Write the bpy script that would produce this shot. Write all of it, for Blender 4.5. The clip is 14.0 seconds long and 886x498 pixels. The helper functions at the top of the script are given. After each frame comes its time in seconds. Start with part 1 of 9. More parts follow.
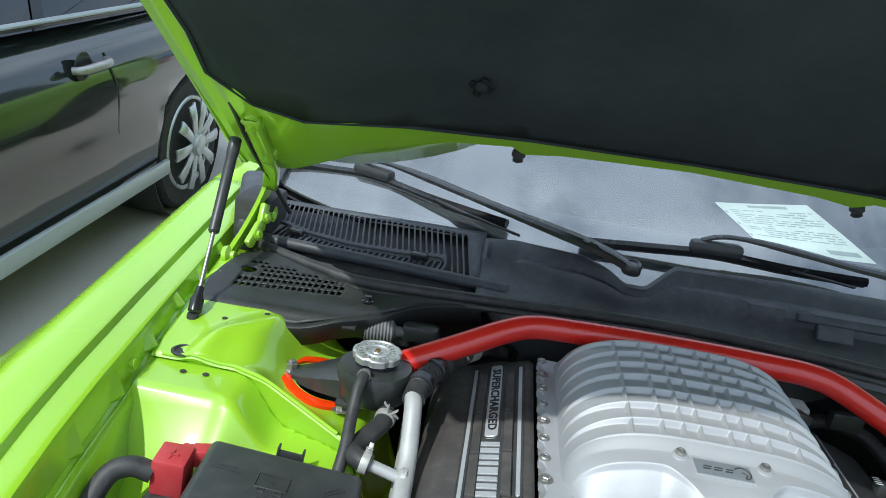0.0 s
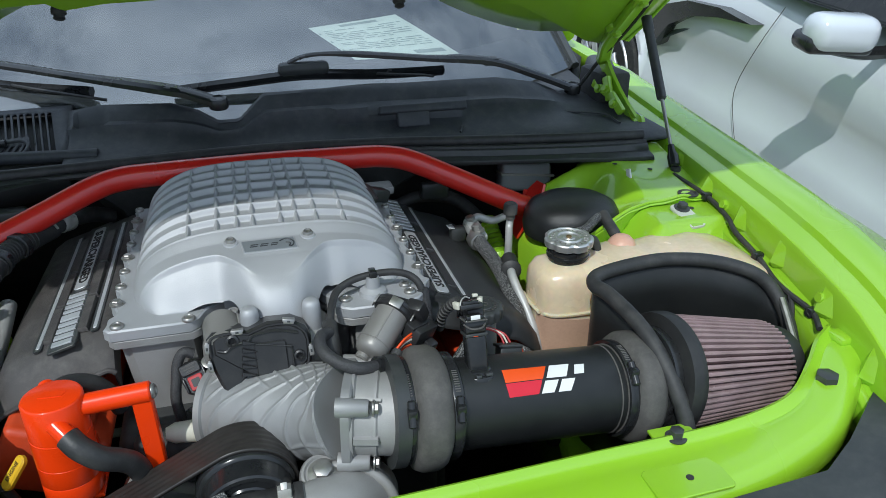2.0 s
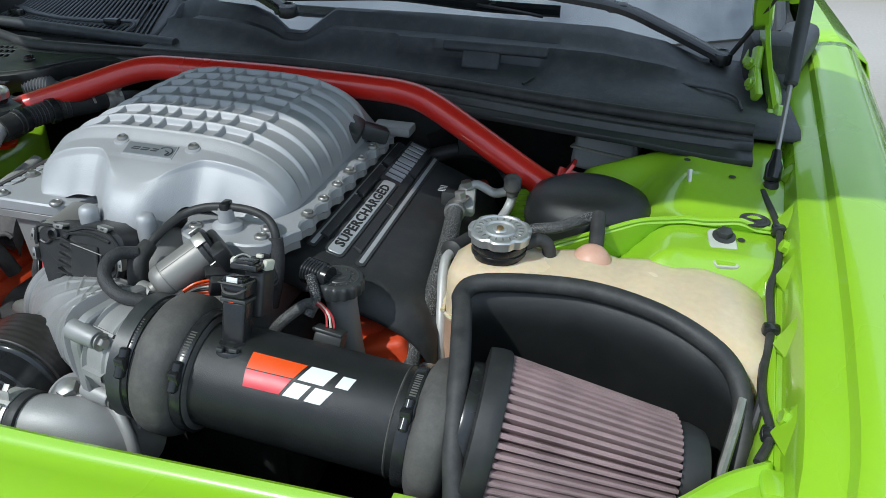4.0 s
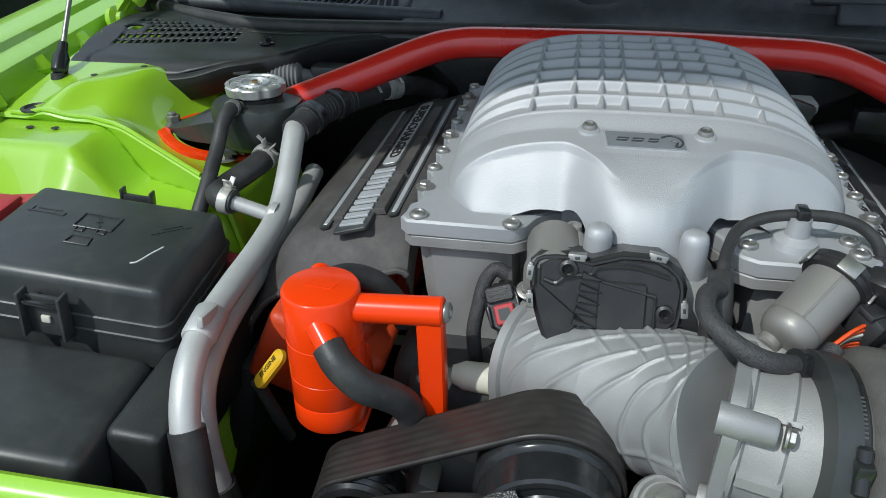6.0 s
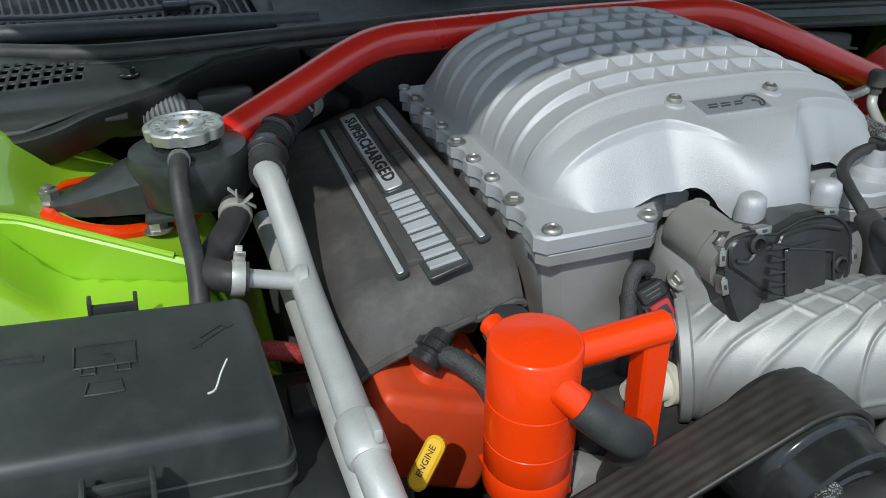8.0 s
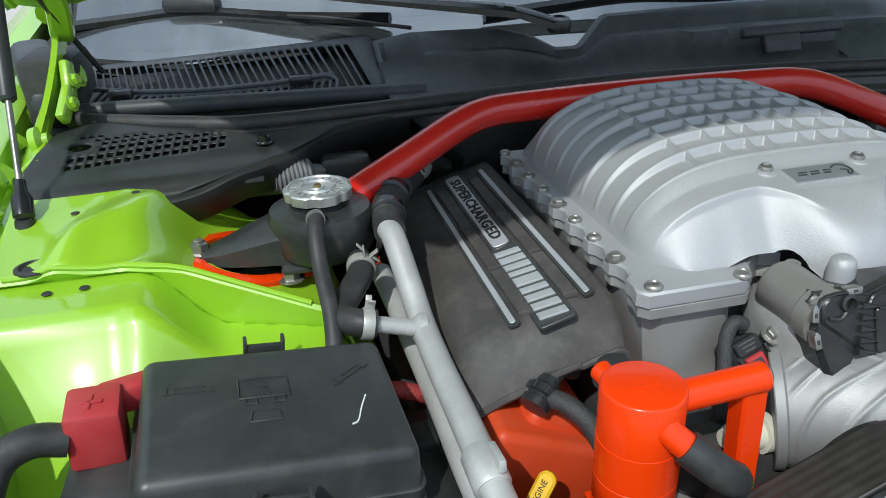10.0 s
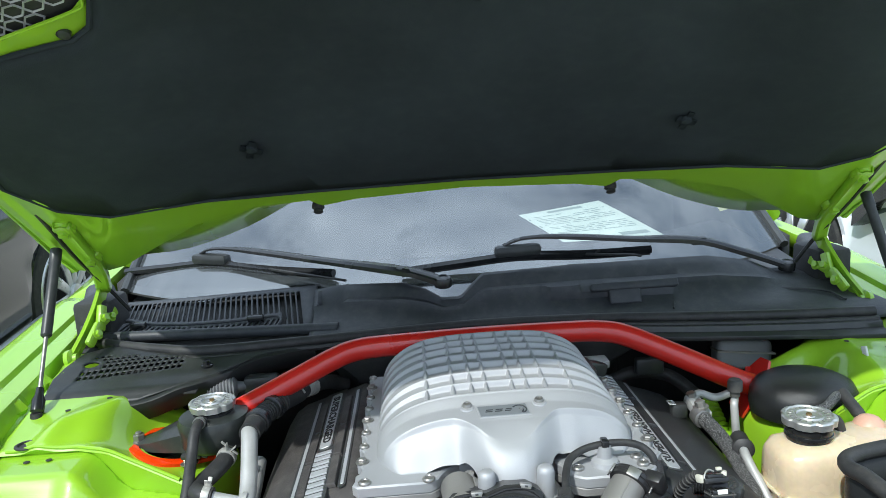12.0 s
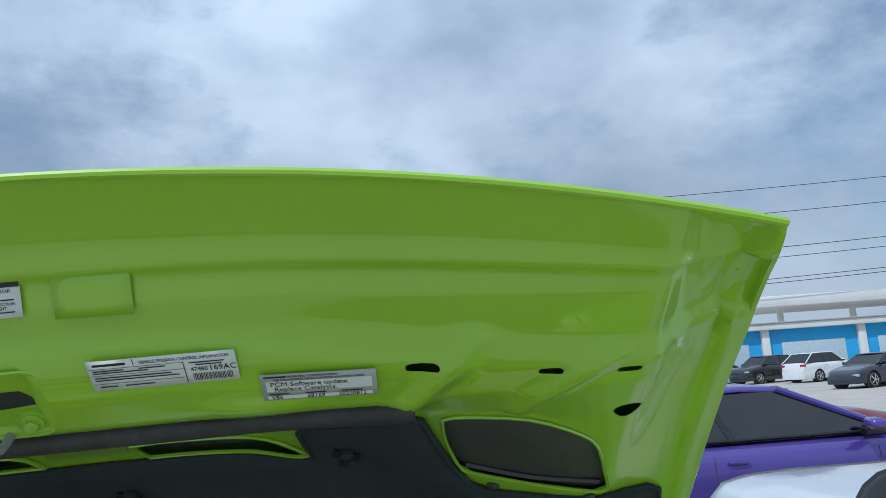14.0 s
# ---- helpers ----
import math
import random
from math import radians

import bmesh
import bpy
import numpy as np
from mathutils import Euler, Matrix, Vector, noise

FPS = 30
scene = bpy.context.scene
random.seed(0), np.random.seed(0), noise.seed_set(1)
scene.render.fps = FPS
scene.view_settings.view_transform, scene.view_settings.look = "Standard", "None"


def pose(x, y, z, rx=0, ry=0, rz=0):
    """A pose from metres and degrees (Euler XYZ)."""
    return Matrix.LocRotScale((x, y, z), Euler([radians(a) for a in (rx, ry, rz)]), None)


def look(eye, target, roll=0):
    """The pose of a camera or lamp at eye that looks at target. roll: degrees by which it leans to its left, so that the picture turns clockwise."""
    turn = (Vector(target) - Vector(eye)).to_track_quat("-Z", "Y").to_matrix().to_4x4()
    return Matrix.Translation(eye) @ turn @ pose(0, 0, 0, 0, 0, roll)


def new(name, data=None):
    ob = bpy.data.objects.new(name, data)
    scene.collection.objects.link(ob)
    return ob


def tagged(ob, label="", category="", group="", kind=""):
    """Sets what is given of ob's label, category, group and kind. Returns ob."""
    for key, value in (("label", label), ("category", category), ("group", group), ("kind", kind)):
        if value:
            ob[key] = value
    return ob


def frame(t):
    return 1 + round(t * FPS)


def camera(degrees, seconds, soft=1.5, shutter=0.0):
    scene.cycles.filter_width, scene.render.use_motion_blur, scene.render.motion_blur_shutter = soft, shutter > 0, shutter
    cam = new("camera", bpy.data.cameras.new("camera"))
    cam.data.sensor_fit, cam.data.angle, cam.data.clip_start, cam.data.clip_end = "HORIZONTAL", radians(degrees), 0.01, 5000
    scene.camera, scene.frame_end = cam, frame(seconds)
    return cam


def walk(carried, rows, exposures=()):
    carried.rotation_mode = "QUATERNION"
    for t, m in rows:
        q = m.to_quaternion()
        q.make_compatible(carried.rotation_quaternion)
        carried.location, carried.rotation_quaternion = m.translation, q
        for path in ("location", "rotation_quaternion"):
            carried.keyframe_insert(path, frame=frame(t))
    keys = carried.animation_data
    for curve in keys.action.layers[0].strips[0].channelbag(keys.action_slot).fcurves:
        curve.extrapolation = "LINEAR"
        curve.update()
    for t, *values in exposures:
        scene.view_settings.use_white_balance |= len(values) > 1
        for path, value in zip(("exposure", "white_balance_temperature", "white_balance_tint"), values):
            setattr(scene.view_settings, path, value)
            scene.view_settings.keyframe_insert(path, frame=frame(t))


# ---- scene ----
cam = camera(62.3, 14.0, soft=0.8)
# The bay is laid out in the car's own frame; LEVEL sets that frame on the ground.
LEVEL = Matrix.Translation((0, 0, 1.03)) @ pose(0, 0, 0, -5.5, -1.5, 0) @ Matrix.Translation((0, 0, -0.97))
PATH = [
    (0, (-0.29, -0.726, 1.398), (-0.416, 1.168, 0.769), 8.5),
    (0.5, (-0.291, -0.701, 1.401), (-0.215, 1.175, 0.712), 6.1),
    (1, (-0.293, -0.725, 1.373), (0.087, 1.077, 0.593), 2.0),
    (1.5, (-0.221, -0.771, 1.332), (0.324, 0.951, 0.473), 0.3),
    (2, (-0.016, -0.839, 1.341), (0.472, 0.9, 0.481), -0.0),
    (2.2, (0.071, -0.857, 1.333), (0.496, 0.897, 0.472), -0.1),
    (4.3, (0.522, -0.675, 1.282), (-0.048, 0.959, 0.28), 1.1),
    (4.5, (0.507, -0.679, 1.285), (-0.138, 0.925, 0.281), 0.5),
    (5, (0.361, -0.674, 1.27), (-0.305, 0.928, 0.275), -0.8),
    (5.5, (0.112, -0.646, 1.237), (-0.401, 1.017, 0.25), -0.8),
    (6, (-0.059, -0.587, 1.181), (-0.38, 1.123, 0.196), -0.3),
    (6.5, (-0.205, -0.5, 1.146), (-0.256, 1.229, 0.142), 0.1),
    (7, (-0.319, -0.474, 1.139), (-0.047, 1.223, 0.115), -0.2),
    (7.2, (-0.361, -0.471, 1.142), (0.024, 1.204, 0.12), -0.5),
    (9.3, (-0.437, -0.483, 1.184), (0.176, 1.182, 0.259), -0.8),
    (9.5, (-0.452, -0.499, 1.185), (0.108, 1.191, 0.274), -1.2),
    (10, (-0.451, -0.517, 1.191), (-0.05, 1.242, 0.325), -2.2),
    (10.5, (-0.365, -0.542, 1.227), (-0.132, 1.277, 0.428), -3.1),
    (11, (-0.264, -0.593, 1.271), (-0.167, 1.278, 0.569), -3.5),
    (11.5, (-0.193, -0.731, 1.305), (-0.175, 1.181, 0.717), -3.7),
    (12, (-0.095, -0.879, 1.339), (-0.025, 1.086, 0.973), -3.7),
    (12.5, (0.064, -0.905, 1.407), (0.215, 1.089, 1.375), -4.3),
    (13, (0.26, -0.916, 1.442), (0.421, 1.062, 1.691), -4.9),
    (13.5, (0.356, -0.945, 1.476), (0.496, 1.001, 1.915), -5.6),
    (14, (0.386, -0.968, 1.499), (0.5, 0.956, 2.031), -6.0),
]
EXPOSURE = [(0, 0.38), (1, 0.26), (2, -0.15), (5, 0.0), (7, 0.0), (9.5, 0.08), (11, 0.1), (11.6, 0.22), (12.0, 0.42), (12.35, 0.95), (12.6, 1.0), (13.2, 0.42), (13.6, -0.15), (14, -0.44)]
walk(cam, [(t, LEVEL @ look(eye, target, roll)) for t, eye, target, roll in PATH],
     [(t, stops, float(np.interp(t, (0, 2, 5, 6.5, 10.5, 12, 12.6, 13, 14), (6000, 5900, 5980, 6120, 6130, 6050, 6000, 5760, 5760))), 5) for t, stops in EXPOSURE])

# ---- world, sun, exposure ----
world = bpy.data.worlds.new("sky")
scene.world = world
world.use_nodes = True
wn, wl = world.node_tree.nodes, world.node_tree.links
wn.clear()
sky = wn.new("ShaderNodeTexSky")
sky.sky_type, sky.sun_disc = "NISHITA", False
sky.sun_elevation, sky.sun_rotation = radians(52), radians(222)
sky.air_density, sky.dust_density, sky.altitude = 1.0, 1.5, 0
coord = wn.new("ShaderNodeTexCoord")
stretch = wn.new("ShaderNodeMapping")
stretch.inputs["Scale"].default_value = (1.0, 1.0, 1.7)
cloud = wn.new("ShaderNodeTexNoise")
cloud.inputs["Scale"].default_value, cloud.inputs["Detail"].default_value = 2.6, 9
cloud.inputs["Roughness"].default_value = 0.6
cramp = wn.new("ShaderNodeValToRGB")
cramp.color_ramp.elements[0].position, cramp.color_ramp.elements[1].position = 0.27, 0.50
shade = wn.new("ShaderNodeTexNoise")
shade.inputs["Scale"].default_value, shade.inputs["Detail"].default_value = 3.4, 8
sramp = wn.new("ShaderNodeValToRGB")
sramp.color_ramp.elements[0].position, sramp.color_ramp.elements[1].position = 0.35, 0.65
sramp.color_ramp.elements[0].color = (3.3, 3.9, 4.9, 1)
sramp.color_ramp.elements[1].color = (5.9, 6.6, 7.6, 1)
# an overcast dome is brighter overhead than at the horizon
height = wn.new("ShaderNodeSeparateXYZ")
dome = wn.new("ShaderNodeMath")
dome.operation, dome.use_clamp = "MULTIPLY_ADD", False
dome.inputs[1].default_value, dome.inputs[2].default_value = 0.95, 0.72
lift = wn.new("ShaderNodeVectorMath")
lift.operation = "SCALE"
wl.new(coord.outputs["Generated"], height.inputs["Vector"])
wl.new(height.outputs["Z"], dome.inputs[0])
wl.new(sramp.outputs["Color"], lift.inputs[0])
wl.new(dome.outputs[0], lift.inputs["Scale"])
wmix = wn.new("ShaderNodeMix")
wmix.data_type = "RGBA"
back = wn.new("ShaderNodeBackground")
back.inputs["Strength"].default_value = 0.14
wout = wn.new("ShaderNodeOutputWorld")
wl.new(coord.outputs["Generated"], stretch.inputs["Vector"])
wl.new(stretch.outputs["Vector"], cloud.inputs["Vector"])
wl.new(stretch.outputs["Vector"], shade.inputs["Vector"])
wl.new(cloud.outputs["Fac"], cramp.inputs["Fac"])
wl.new(shade.outputs["Fac"], sramp.inputs["Fac"])
wl.new(cramp.outputs["Color"], wmix.inputs["Factor"])
wl.new(sky.outputs["Color"], wmix.inputs["A"])
wl.new(lift.outputs["Vector"], wmix.inputs["B"])
wl.new(wmix.outputs["Result"], back.inputs["Color"])
wl.new(back.outputs["Background"], wout.inputs["Surface"])
sun = new("sun", bpy.data.lights.new("sun", "SUN"))
sun.data.energy, sun.data.angle, sun.data.color = 2.9, radians(0.6), (1.0, 0.96, 0.90)
sun.matrix_basis = look((-5.2, -5.8, 10.0), (0, 0, 0))

# ---- building helpers ----
ORIGIN = {}


class Geo:
    """Vertices and faces in the car's frame, gathered piece by piece."""

    def __init__(self):
        self.v, self.f = [], []

    def add(self, verts, faces):
        n = len(self.v)
        self.v += [tuple(p) for p in verts]
        self.f += [tuple(i + n for i in q) for q in faces]
        return self

    def grid(self, rows, closed=False, caps=False):
        """Rows of points of equal length, skinned."""
        n, m = len(rows), len(rows[0])
        faces = []
        for i in range(n - 1):
            for j in range(m if closed else m - 1):
                k = (j + 1) % m
                faces.append((i * m + j, i * m + k, (i + 1) * m + k, (i + 1) * m + j))
        if caps:
            faces.append(tuple(range(m))[::-1])
            faces.append(tuple((n - 1) * m + j for j in range(m)))
        return self.add([p for r in rows for p in r], faces)

    def rbox(self, centre, size, r=0.004, m=None, seg=2):
        bm = bmesh.new()
        bmesh.ops.create_cube(bm, size=1)
        bmesh.ops.scale(bm, vec=size, verts=bm.verts)
        if r > 0:
            bmesh.ops.bevel(bm, geom=bm.edges[:], offset=r, segments=seg, profile=0.5, affect="EDGES")
        if m is not None:
            bm.transform(m)
        bmesh.ops.translate(bm, vec=centre, verts=bm.verts)
        return self.bm(bm)

    def bm(self, bm):
        bm.verts.index_update()
        self.add([v.co[:] for v in bm.verts], [[v.index for v in q.verts] for q in bm.faces])
        bm.free()
        return self

    def turned(self, a, b, profile, n=24):
        """A lathe: profile rows (distance along a to b, radius)."""
        a, b = Vector(a), Vector(b)
        d = (b - a).normalized()
        u = d.orthogonal().normalized()
        w = d.cross(u)
        rows = [[a + d * h + (u * math.cos(2 * math.pi * i / n) + w * math.sin(2 * math.pi * i / n)) * r for i in range(n)] for h, r in profile]
        return self.grid(rows, closed=True, caps=True)

    def cyl(self, a, b, r, n=24, bev=0.0015):
        h = (Vector(b) - Vector(a)).length
        return self.turned(a, b, [(0, r - bev), (bev, r), (h - bev, r), (h, r - bev)], n)

    def tube(self, pts, r, n=14, smooth=6, caps=True):
        """A pipe through points; r may be a function of 0..1."""
        p = spline(pts, smooth) if smooth > 1 else [Vector(q) for q in pts]
        rows, u = [], None
        for i, q in enumerate(p):
            d = (p[min(i + 1, len(p) - 1)] - p[max(i - 1, 0)]).normalized()
            u = d.orthogonal().normalized() if u is None else (u - d * u.dot(d)).normalized()
            w = d.cross(u)
            rr = r(i / (len(p) - 1)) if callable(r) else r
            rows.append([q + (u * math.cos(2 * math.pi * k / n) + w * math.sin(2 * math.pi * k / n)) * rr for k in range(n)])
        return self.grid(rows, closed=True, caps=caps)

    def slab(self, outline, thick, m=None, bev=0.0):
        """A flat outline (x, y) extruded down from z = 0, bevelled on top."""
        n = len(outline)
        rings = []
        if bev > 0:
            rings.append([(x, y, 0) for x, y in inset(outline, bev)])
            rings.append([(x, y, -bev) for x, y in outline])
        else:
            rings.append([(x, y, 0) for x, y in outline])
        rings.append([(x, y, -thick) for x, y in outline])
        verts, faces = [p for r in rings for p in r], [tuple(range(n))]
        for i in range(len(rings) - 1):
            for j in range(n):
                k = (j + 1) % n
                faces.append((i * n + j, (i + 1) * n + j, (i + 1) * n + k, i * n + k))
        faces.append(tuple((len(rings) - 1) * n + j for j in range(n))[::-1])
        if m is not None:
            verts = [m @ Vector(p) for p in verts]
        return self.add(verts, faces)


def inset(outline, d):
    n, out = len(outline), []
    area = sum(outline[i][0] * outline[(i + 1) % n][1] - outline[(i + 1) % n][0] * outline[i][1] for i in range(n))
    s = 1 if area > 0 else -1
    for i in range(n):
        p, a, b = Vector(outline[i]), Vector(outline[i - 1]), Vector(outline[(i + 1) % n])
        e, f = (p - a).normalized(), (b - p).normalized()
        k = Vector((-e.y - f.y, e.x + f.x)) * s
        out.append(tuple(p + k.normalized() * d) if k.length > 1e-6 else tuple(p))
    return out


def rounded(w, h, r, n=4):
    """A rounded rectangle outline."""
    pts = []
    for cx, cy, a in ((w / 2 - r, h / 2 - r, 0), (-w / 2 + r, h / 2 - r, 90), (-w / 2 + r, -h / 2 + r, 180), (w / 2 - r, -h / 2 + r, 270)):
        pts += [(cx + r * math.cos(radians(a + 90 * i / n)), cy + r * math.sin(radians(a + 90 * i / n))) for i in range(n + 1)]
    return pts


def spline(pts, k):
    p = [Vector(q) for q in pts]
    p = [2 * p[0] - p[1]] + p + [2 * p[-1] - p[-2]]
    out = []
    for i in range(1, len(p) - 2):
        for j in range(k):
            t = j / k
            out.append(0.5 * (2 * p[i] + (p[i + 1] - p[i - 1]) * t + (2 * p[i - 1] - 5 * p[i] + 4 * p[i + 1] - p[i + 2]) * t * t + (3 * p[i] - p[i - 1] - 3 * p[i + 1] + p[i + 2]) * t ** 3))
    return out + [p[-2]]


def lerp(table, x):
    xs = [r[0] for r in table]
    return float(np.interp(x, xs, [r[1] for r in table]))


def step(a, b, x):
    t = min(1, max(0, (x - a) / (b - a)))
    return t * t * (3 - 2 * t)


def thing(name, label, category, at=(0, 0, 0), group="", kind="", m=LEVEL):
    ob = new(name)
    ob.empty_display_size = 0.02
    ob.matrix_basis = m @ Matrix.Translation(at)
    ORIGIN[ob] = Vector(at)
    return tagged(ob, label, category, group, kind)


def root(ob):
    while ob.parent:
        ob = ob.parent
    return ob


def part(name, geo, material, parent, label="", smooth=40, solid=0.0):
    """One mesh under a thing, or under a part of it."""
    o = ORIGIN[root(parent)]
    me = bpy.data.meshes.new(name)
    me.from_pydata([Vector(p) - o for p in geo.v], [], geo.f)
    bm = bmesh.new()
    bm.from_mesh(me)
    bmesh.ops.recalc_face_normals(bm, faces=bm.faces)
    bm.to_mesh(me)
    bm.free()
    me.materials.append(material)
    if smooth:
        me.shade_smooth()
        me.set_sharp_from_angle(angle=radians(smooth))
    ob = new(name, me)
    ob.parent = parent
    if solid:
        mod = ob.modifiers.new("thickness", "SOLIDIFY")
        mod.thickness, mod.offset = solid, -1
    return tagged(ob, label)


def words(text, size, m, material, parent, name="lettering", depth=0.0004, spacing=1.0, shear=0.0, wide=1.0, label="", bold=0.0):
    """Raised lettering; m takes its plane (x along the line, z out) into the car's frame."""
    cu = bpy.data.curves.new("lettering", "FONT")
    cu.body, cu.size, cu.extrude, cu.align_x, cu.align_y = text, size, depth, "CENTER", "CENTER"
    cu.space_character, cu.shear, cu.resolution_u, cu.offset = spacing, shear, 2, bold
    tmp = bpy.data.objects.new("lettering", cu)
    me = bpy.data.meshes.new_from_object(tmp)
    bpy.data.objects.remove(tmp)
    me.transform(Matrix.Translation(-ORIGIN[root(parent)]) @ m @ Matrix.Diagonal((wide, 1, 1, 1)))
    me.materials.clear()
    me.materials.append(material)
    ob = new(name, me)
    ob.parent = parent
    return tagged(ob, label)


def plane_at(p, ux, uy):
    """A frame at p with its x along ux and its y near uy."""
    x = Vector(ux).normalized()
    z = x.cross(Vector(uy)).normalized()
    y = z.cross(x)
    return Matrix.Translation(p) @ Matrix((x, y, z)).transposed().to_4x4()


def bolt(geo, p, axis, r=0.006, h=0.006, washer=True):
    """A hex-flange bolt head standing at p along axis."""
    a = Vector(axis).normalized()
    p = Vector(p)
    if washer:
        geo.turned(p, p + a, [(0, r * 1.5), (0.0015, r * 1.5), (0.0022, r * 1.25)], 16)
    geo.turned(p + a * 0.0015, p + a, [(0, r), (h - 0.001, r), (h, r * 0.82)], 6)
    return geo


def button(geo, p, axis, r=0.008, h=0.006):
    """A round-head bolt with a socket."""
    a = Vector(axis).normalized()
    p = Vector(p)
    return geo.turned(p, p + a, [(0, r), (h * 0.5, r), (h * 0.9, r * 0.8), (h, r * 0.55), (h * 0.75, r * 0.45), (h * 0.6, r * 0.1)], 16)


def clamp_ring(geo, p, axis, r, w=0.012, t=0.0015):
    """A worm-drive band round a hose."""
    a = Vector(axis).normalized()
    p = Vector(p)
    q = p - a * w / 2
    return geo.turned(q, q + a, [(0, r), (0, r + t), (w * 0.15, r + t * 1.4), (w * 0.85, r + t * 1.4), (w, r + t), (w, r)], 36)


def spring_clamp(parent, p, axis, r, lift=(0, 0, 1), w=0.010):
    """A constant-tension band with two pinched ears and a long tongue."""
    p, a = Vector(p), Vector(axis).normalized()
    up = Vector(lift)
    up = (up - a * up.dot(a)).normalized()
    t = a.cross(up)
    m = Matrix((t, a, up)).transposed().to_4x4()
    g = clamp_ring(Geo(), p, a, r, w, 0.0010)
    top = p + up * (r + 0.0012)
    g.rbox(top + t * 0.0045 + up * 0.0050, (0.0016, w * 0.55, 0.0110), 0.0006, m @ pose(0, 0, 0, 0, 22, 0))
    g.rbox(top - t * 0.0050 + up * 0.0040, (0.0016, w * 0.9, 0.0090), 0.0006, m @ pose(0, 0, 0, 0, -30, 0))
    g.rbox(top - t * 0.0100 + up * 0.0070, (0.0100, w * 0.45, 0.0014), 0.0005, m @ pose(0, 0, 0, 0, 24, 0))
    g.rbox(top + t * 0.0080 + up * 0.0002, (0.0120, w * 0.4, 0.0014), 0.0005, m @ pose(0, 0, 0, 0, 18, 0))
    return part("spring_clamp", g, CLAMP, parent, "pale spring clamp with raised ears")


# ---- materials ----
def mat(name, colour, rough=0.5, metal=0.0, vary=0.12, scale=6.0, bump=0.0, bscale=300.0, coat=0.0, spec=0.5, rvar=0.08, spots=0.0, dust=0.0):
    """A painted, cast or moulded surface: broad and fine variation, relief, and dust."""
    m = bpy.data.materials.new(name)
    m.use_nodes = True
    n, l = m.node_tree.nodes, m.node_tree.links
    b = n["Principled BSDF"]
    b.inputs["Metallic"].default_value = metal
    b.inputs["Specular IOR Level"].default_value = spec
    b.inputs["Coat Weight"].default_value = coat
    b.inputs["Coat Roughness"].default_value = 0.06
    tc = n.new("ShaderNodeTexCoord")
    big = n.new("ShaderNodeTexNoise")
    big.inputs["Scale"].default_value, big.inputs["Detail"].default_value = scale, 4
    fine = n.new("ShaderNodeTexNoise")
    fine.inputs["Scale"].default_value, fine.inputs["Detail"].default_value = bscale, 3
    l.new(tc.outputs["Object"], big.inputs["Vector"])
    l.new(tc.outputs["Object"], fine.inputs["Vector"])
    add = n.new("ShaderNodeMath")
    add.operation = "MULTIPLY_ADD"
    add.inputs[1].default_value = 0.35
    l.new(fine.outputs["Fac"], add.inputs[0])
    l.new(big.outputs["Fac"], add.inputs[2])
    ramp = n.new("ShaderNodeMapRange")
    ramp.inputs["From Min"].default_value, ramp.inputs["From Max"].default_value = 0.4, 0.95
    ramp.inputs["To Min"].default_value, ramp.inputs["To Max"].default_value = 1 - vary, 1 + vary
    l.new(add.outputs[0], ramp.inputs["Value"])
    mul = n.new("ShaderNodeVectorMath")
    mul.operation = "SCALE"
    mul.inputs[0].default_value = colour[:3]
    l.new(ramp.outputs["Result"], mul.inputs["Scale"])
    out = mul.outputs["Vector"]
    if dust:
        dn = n.new("ShaderNodeTexNoise")
        dn.inputs["Scale"].default_value, dn.inputs["Detail"].default_value = 40.0, 8
        dn.inputs["Roughness"].default_value = 0.7
        l.new(tc.outputs["Object"], dn.inputs["Vector"])
        dr = n.new("ShaderNodeMapRange")
        dr.inputs["From Min"].default_value, dr.inputs["From Max"].default_value = 0.45, 0.85
        dr.inputs["To Max"].default_value = dust
        l.new(dn.outputs["Fac"], dr.inputs["Value"])
        dm = n.new("ShaderNodeMix")
        dm.data_type = "RGBA"
        dm.inputs["B"].default_value = (0.33, 0.31, 0.27, 1)
        l.new(dr.outputs["Result"], dm.inputs["Factor"])
        l.new(out, dm.inputs["A"])
        out = dm.outputs["Result"]
    l.new(out, b.inputs["Base Color"])
    rr = n.new("ShaderNodeMapRange")
    rr.inputs["From Min"].default_value, rr.inputs["From Max"].default_value = 0.3, 0.7
    rr.inputs["To Min"].default_value, rr.inputs["To Max"].default_value = max(0.02, rough - rvar), min(1, rough + rvar)
    l.new(big.outputs["Fac"], rr.inputs["Value"])
    l.new(rr.outputs["Result"], b.inputs["Roughness"])
    if bump:
        bp = n.new("ShaderNodeBump")
        bp.inputs["Strength"].default_value, bp.inputs["Distance"].default_value = bump, 0.001
        l.new(fine.outputs["Fac"], bp.inputs["Height"])
        l.new(bp.outputs["Normal"], b.inputs["Normal"])
    return m


LIME = mat("lime_paint", (0.30, 0.555, 0.020), 0.28, 0, 0.04, 3, 0.02, 900, coat=0.7, rvar=0.05, dust=0.05)
LIME_IN = mat("lime_paint_inner", (0.30, 0.545, 0.020), 0.36, 0, 0.05, 4, 0.02, 500, coat=0.9, spec=0.4, rvar=0.05, dust=0.06)
RED = mat("red_powder_coat", (0.66, 0.020, 0.012), 0.32, 0, 0.06, 8, 0.05, 700, coat=0.7)
CLAMP = mat("dull_spring_steel", (0.50, 0.49, 0.45), 0.42, 0.45, 0.15, 60, 0.1, 500)
ORANGE = mat("orange_paint", (0.84, 0.048, 0.002), 0.30, 0, 0.05, 8, 0.04, 400, coat=0.2, spec=0.25)
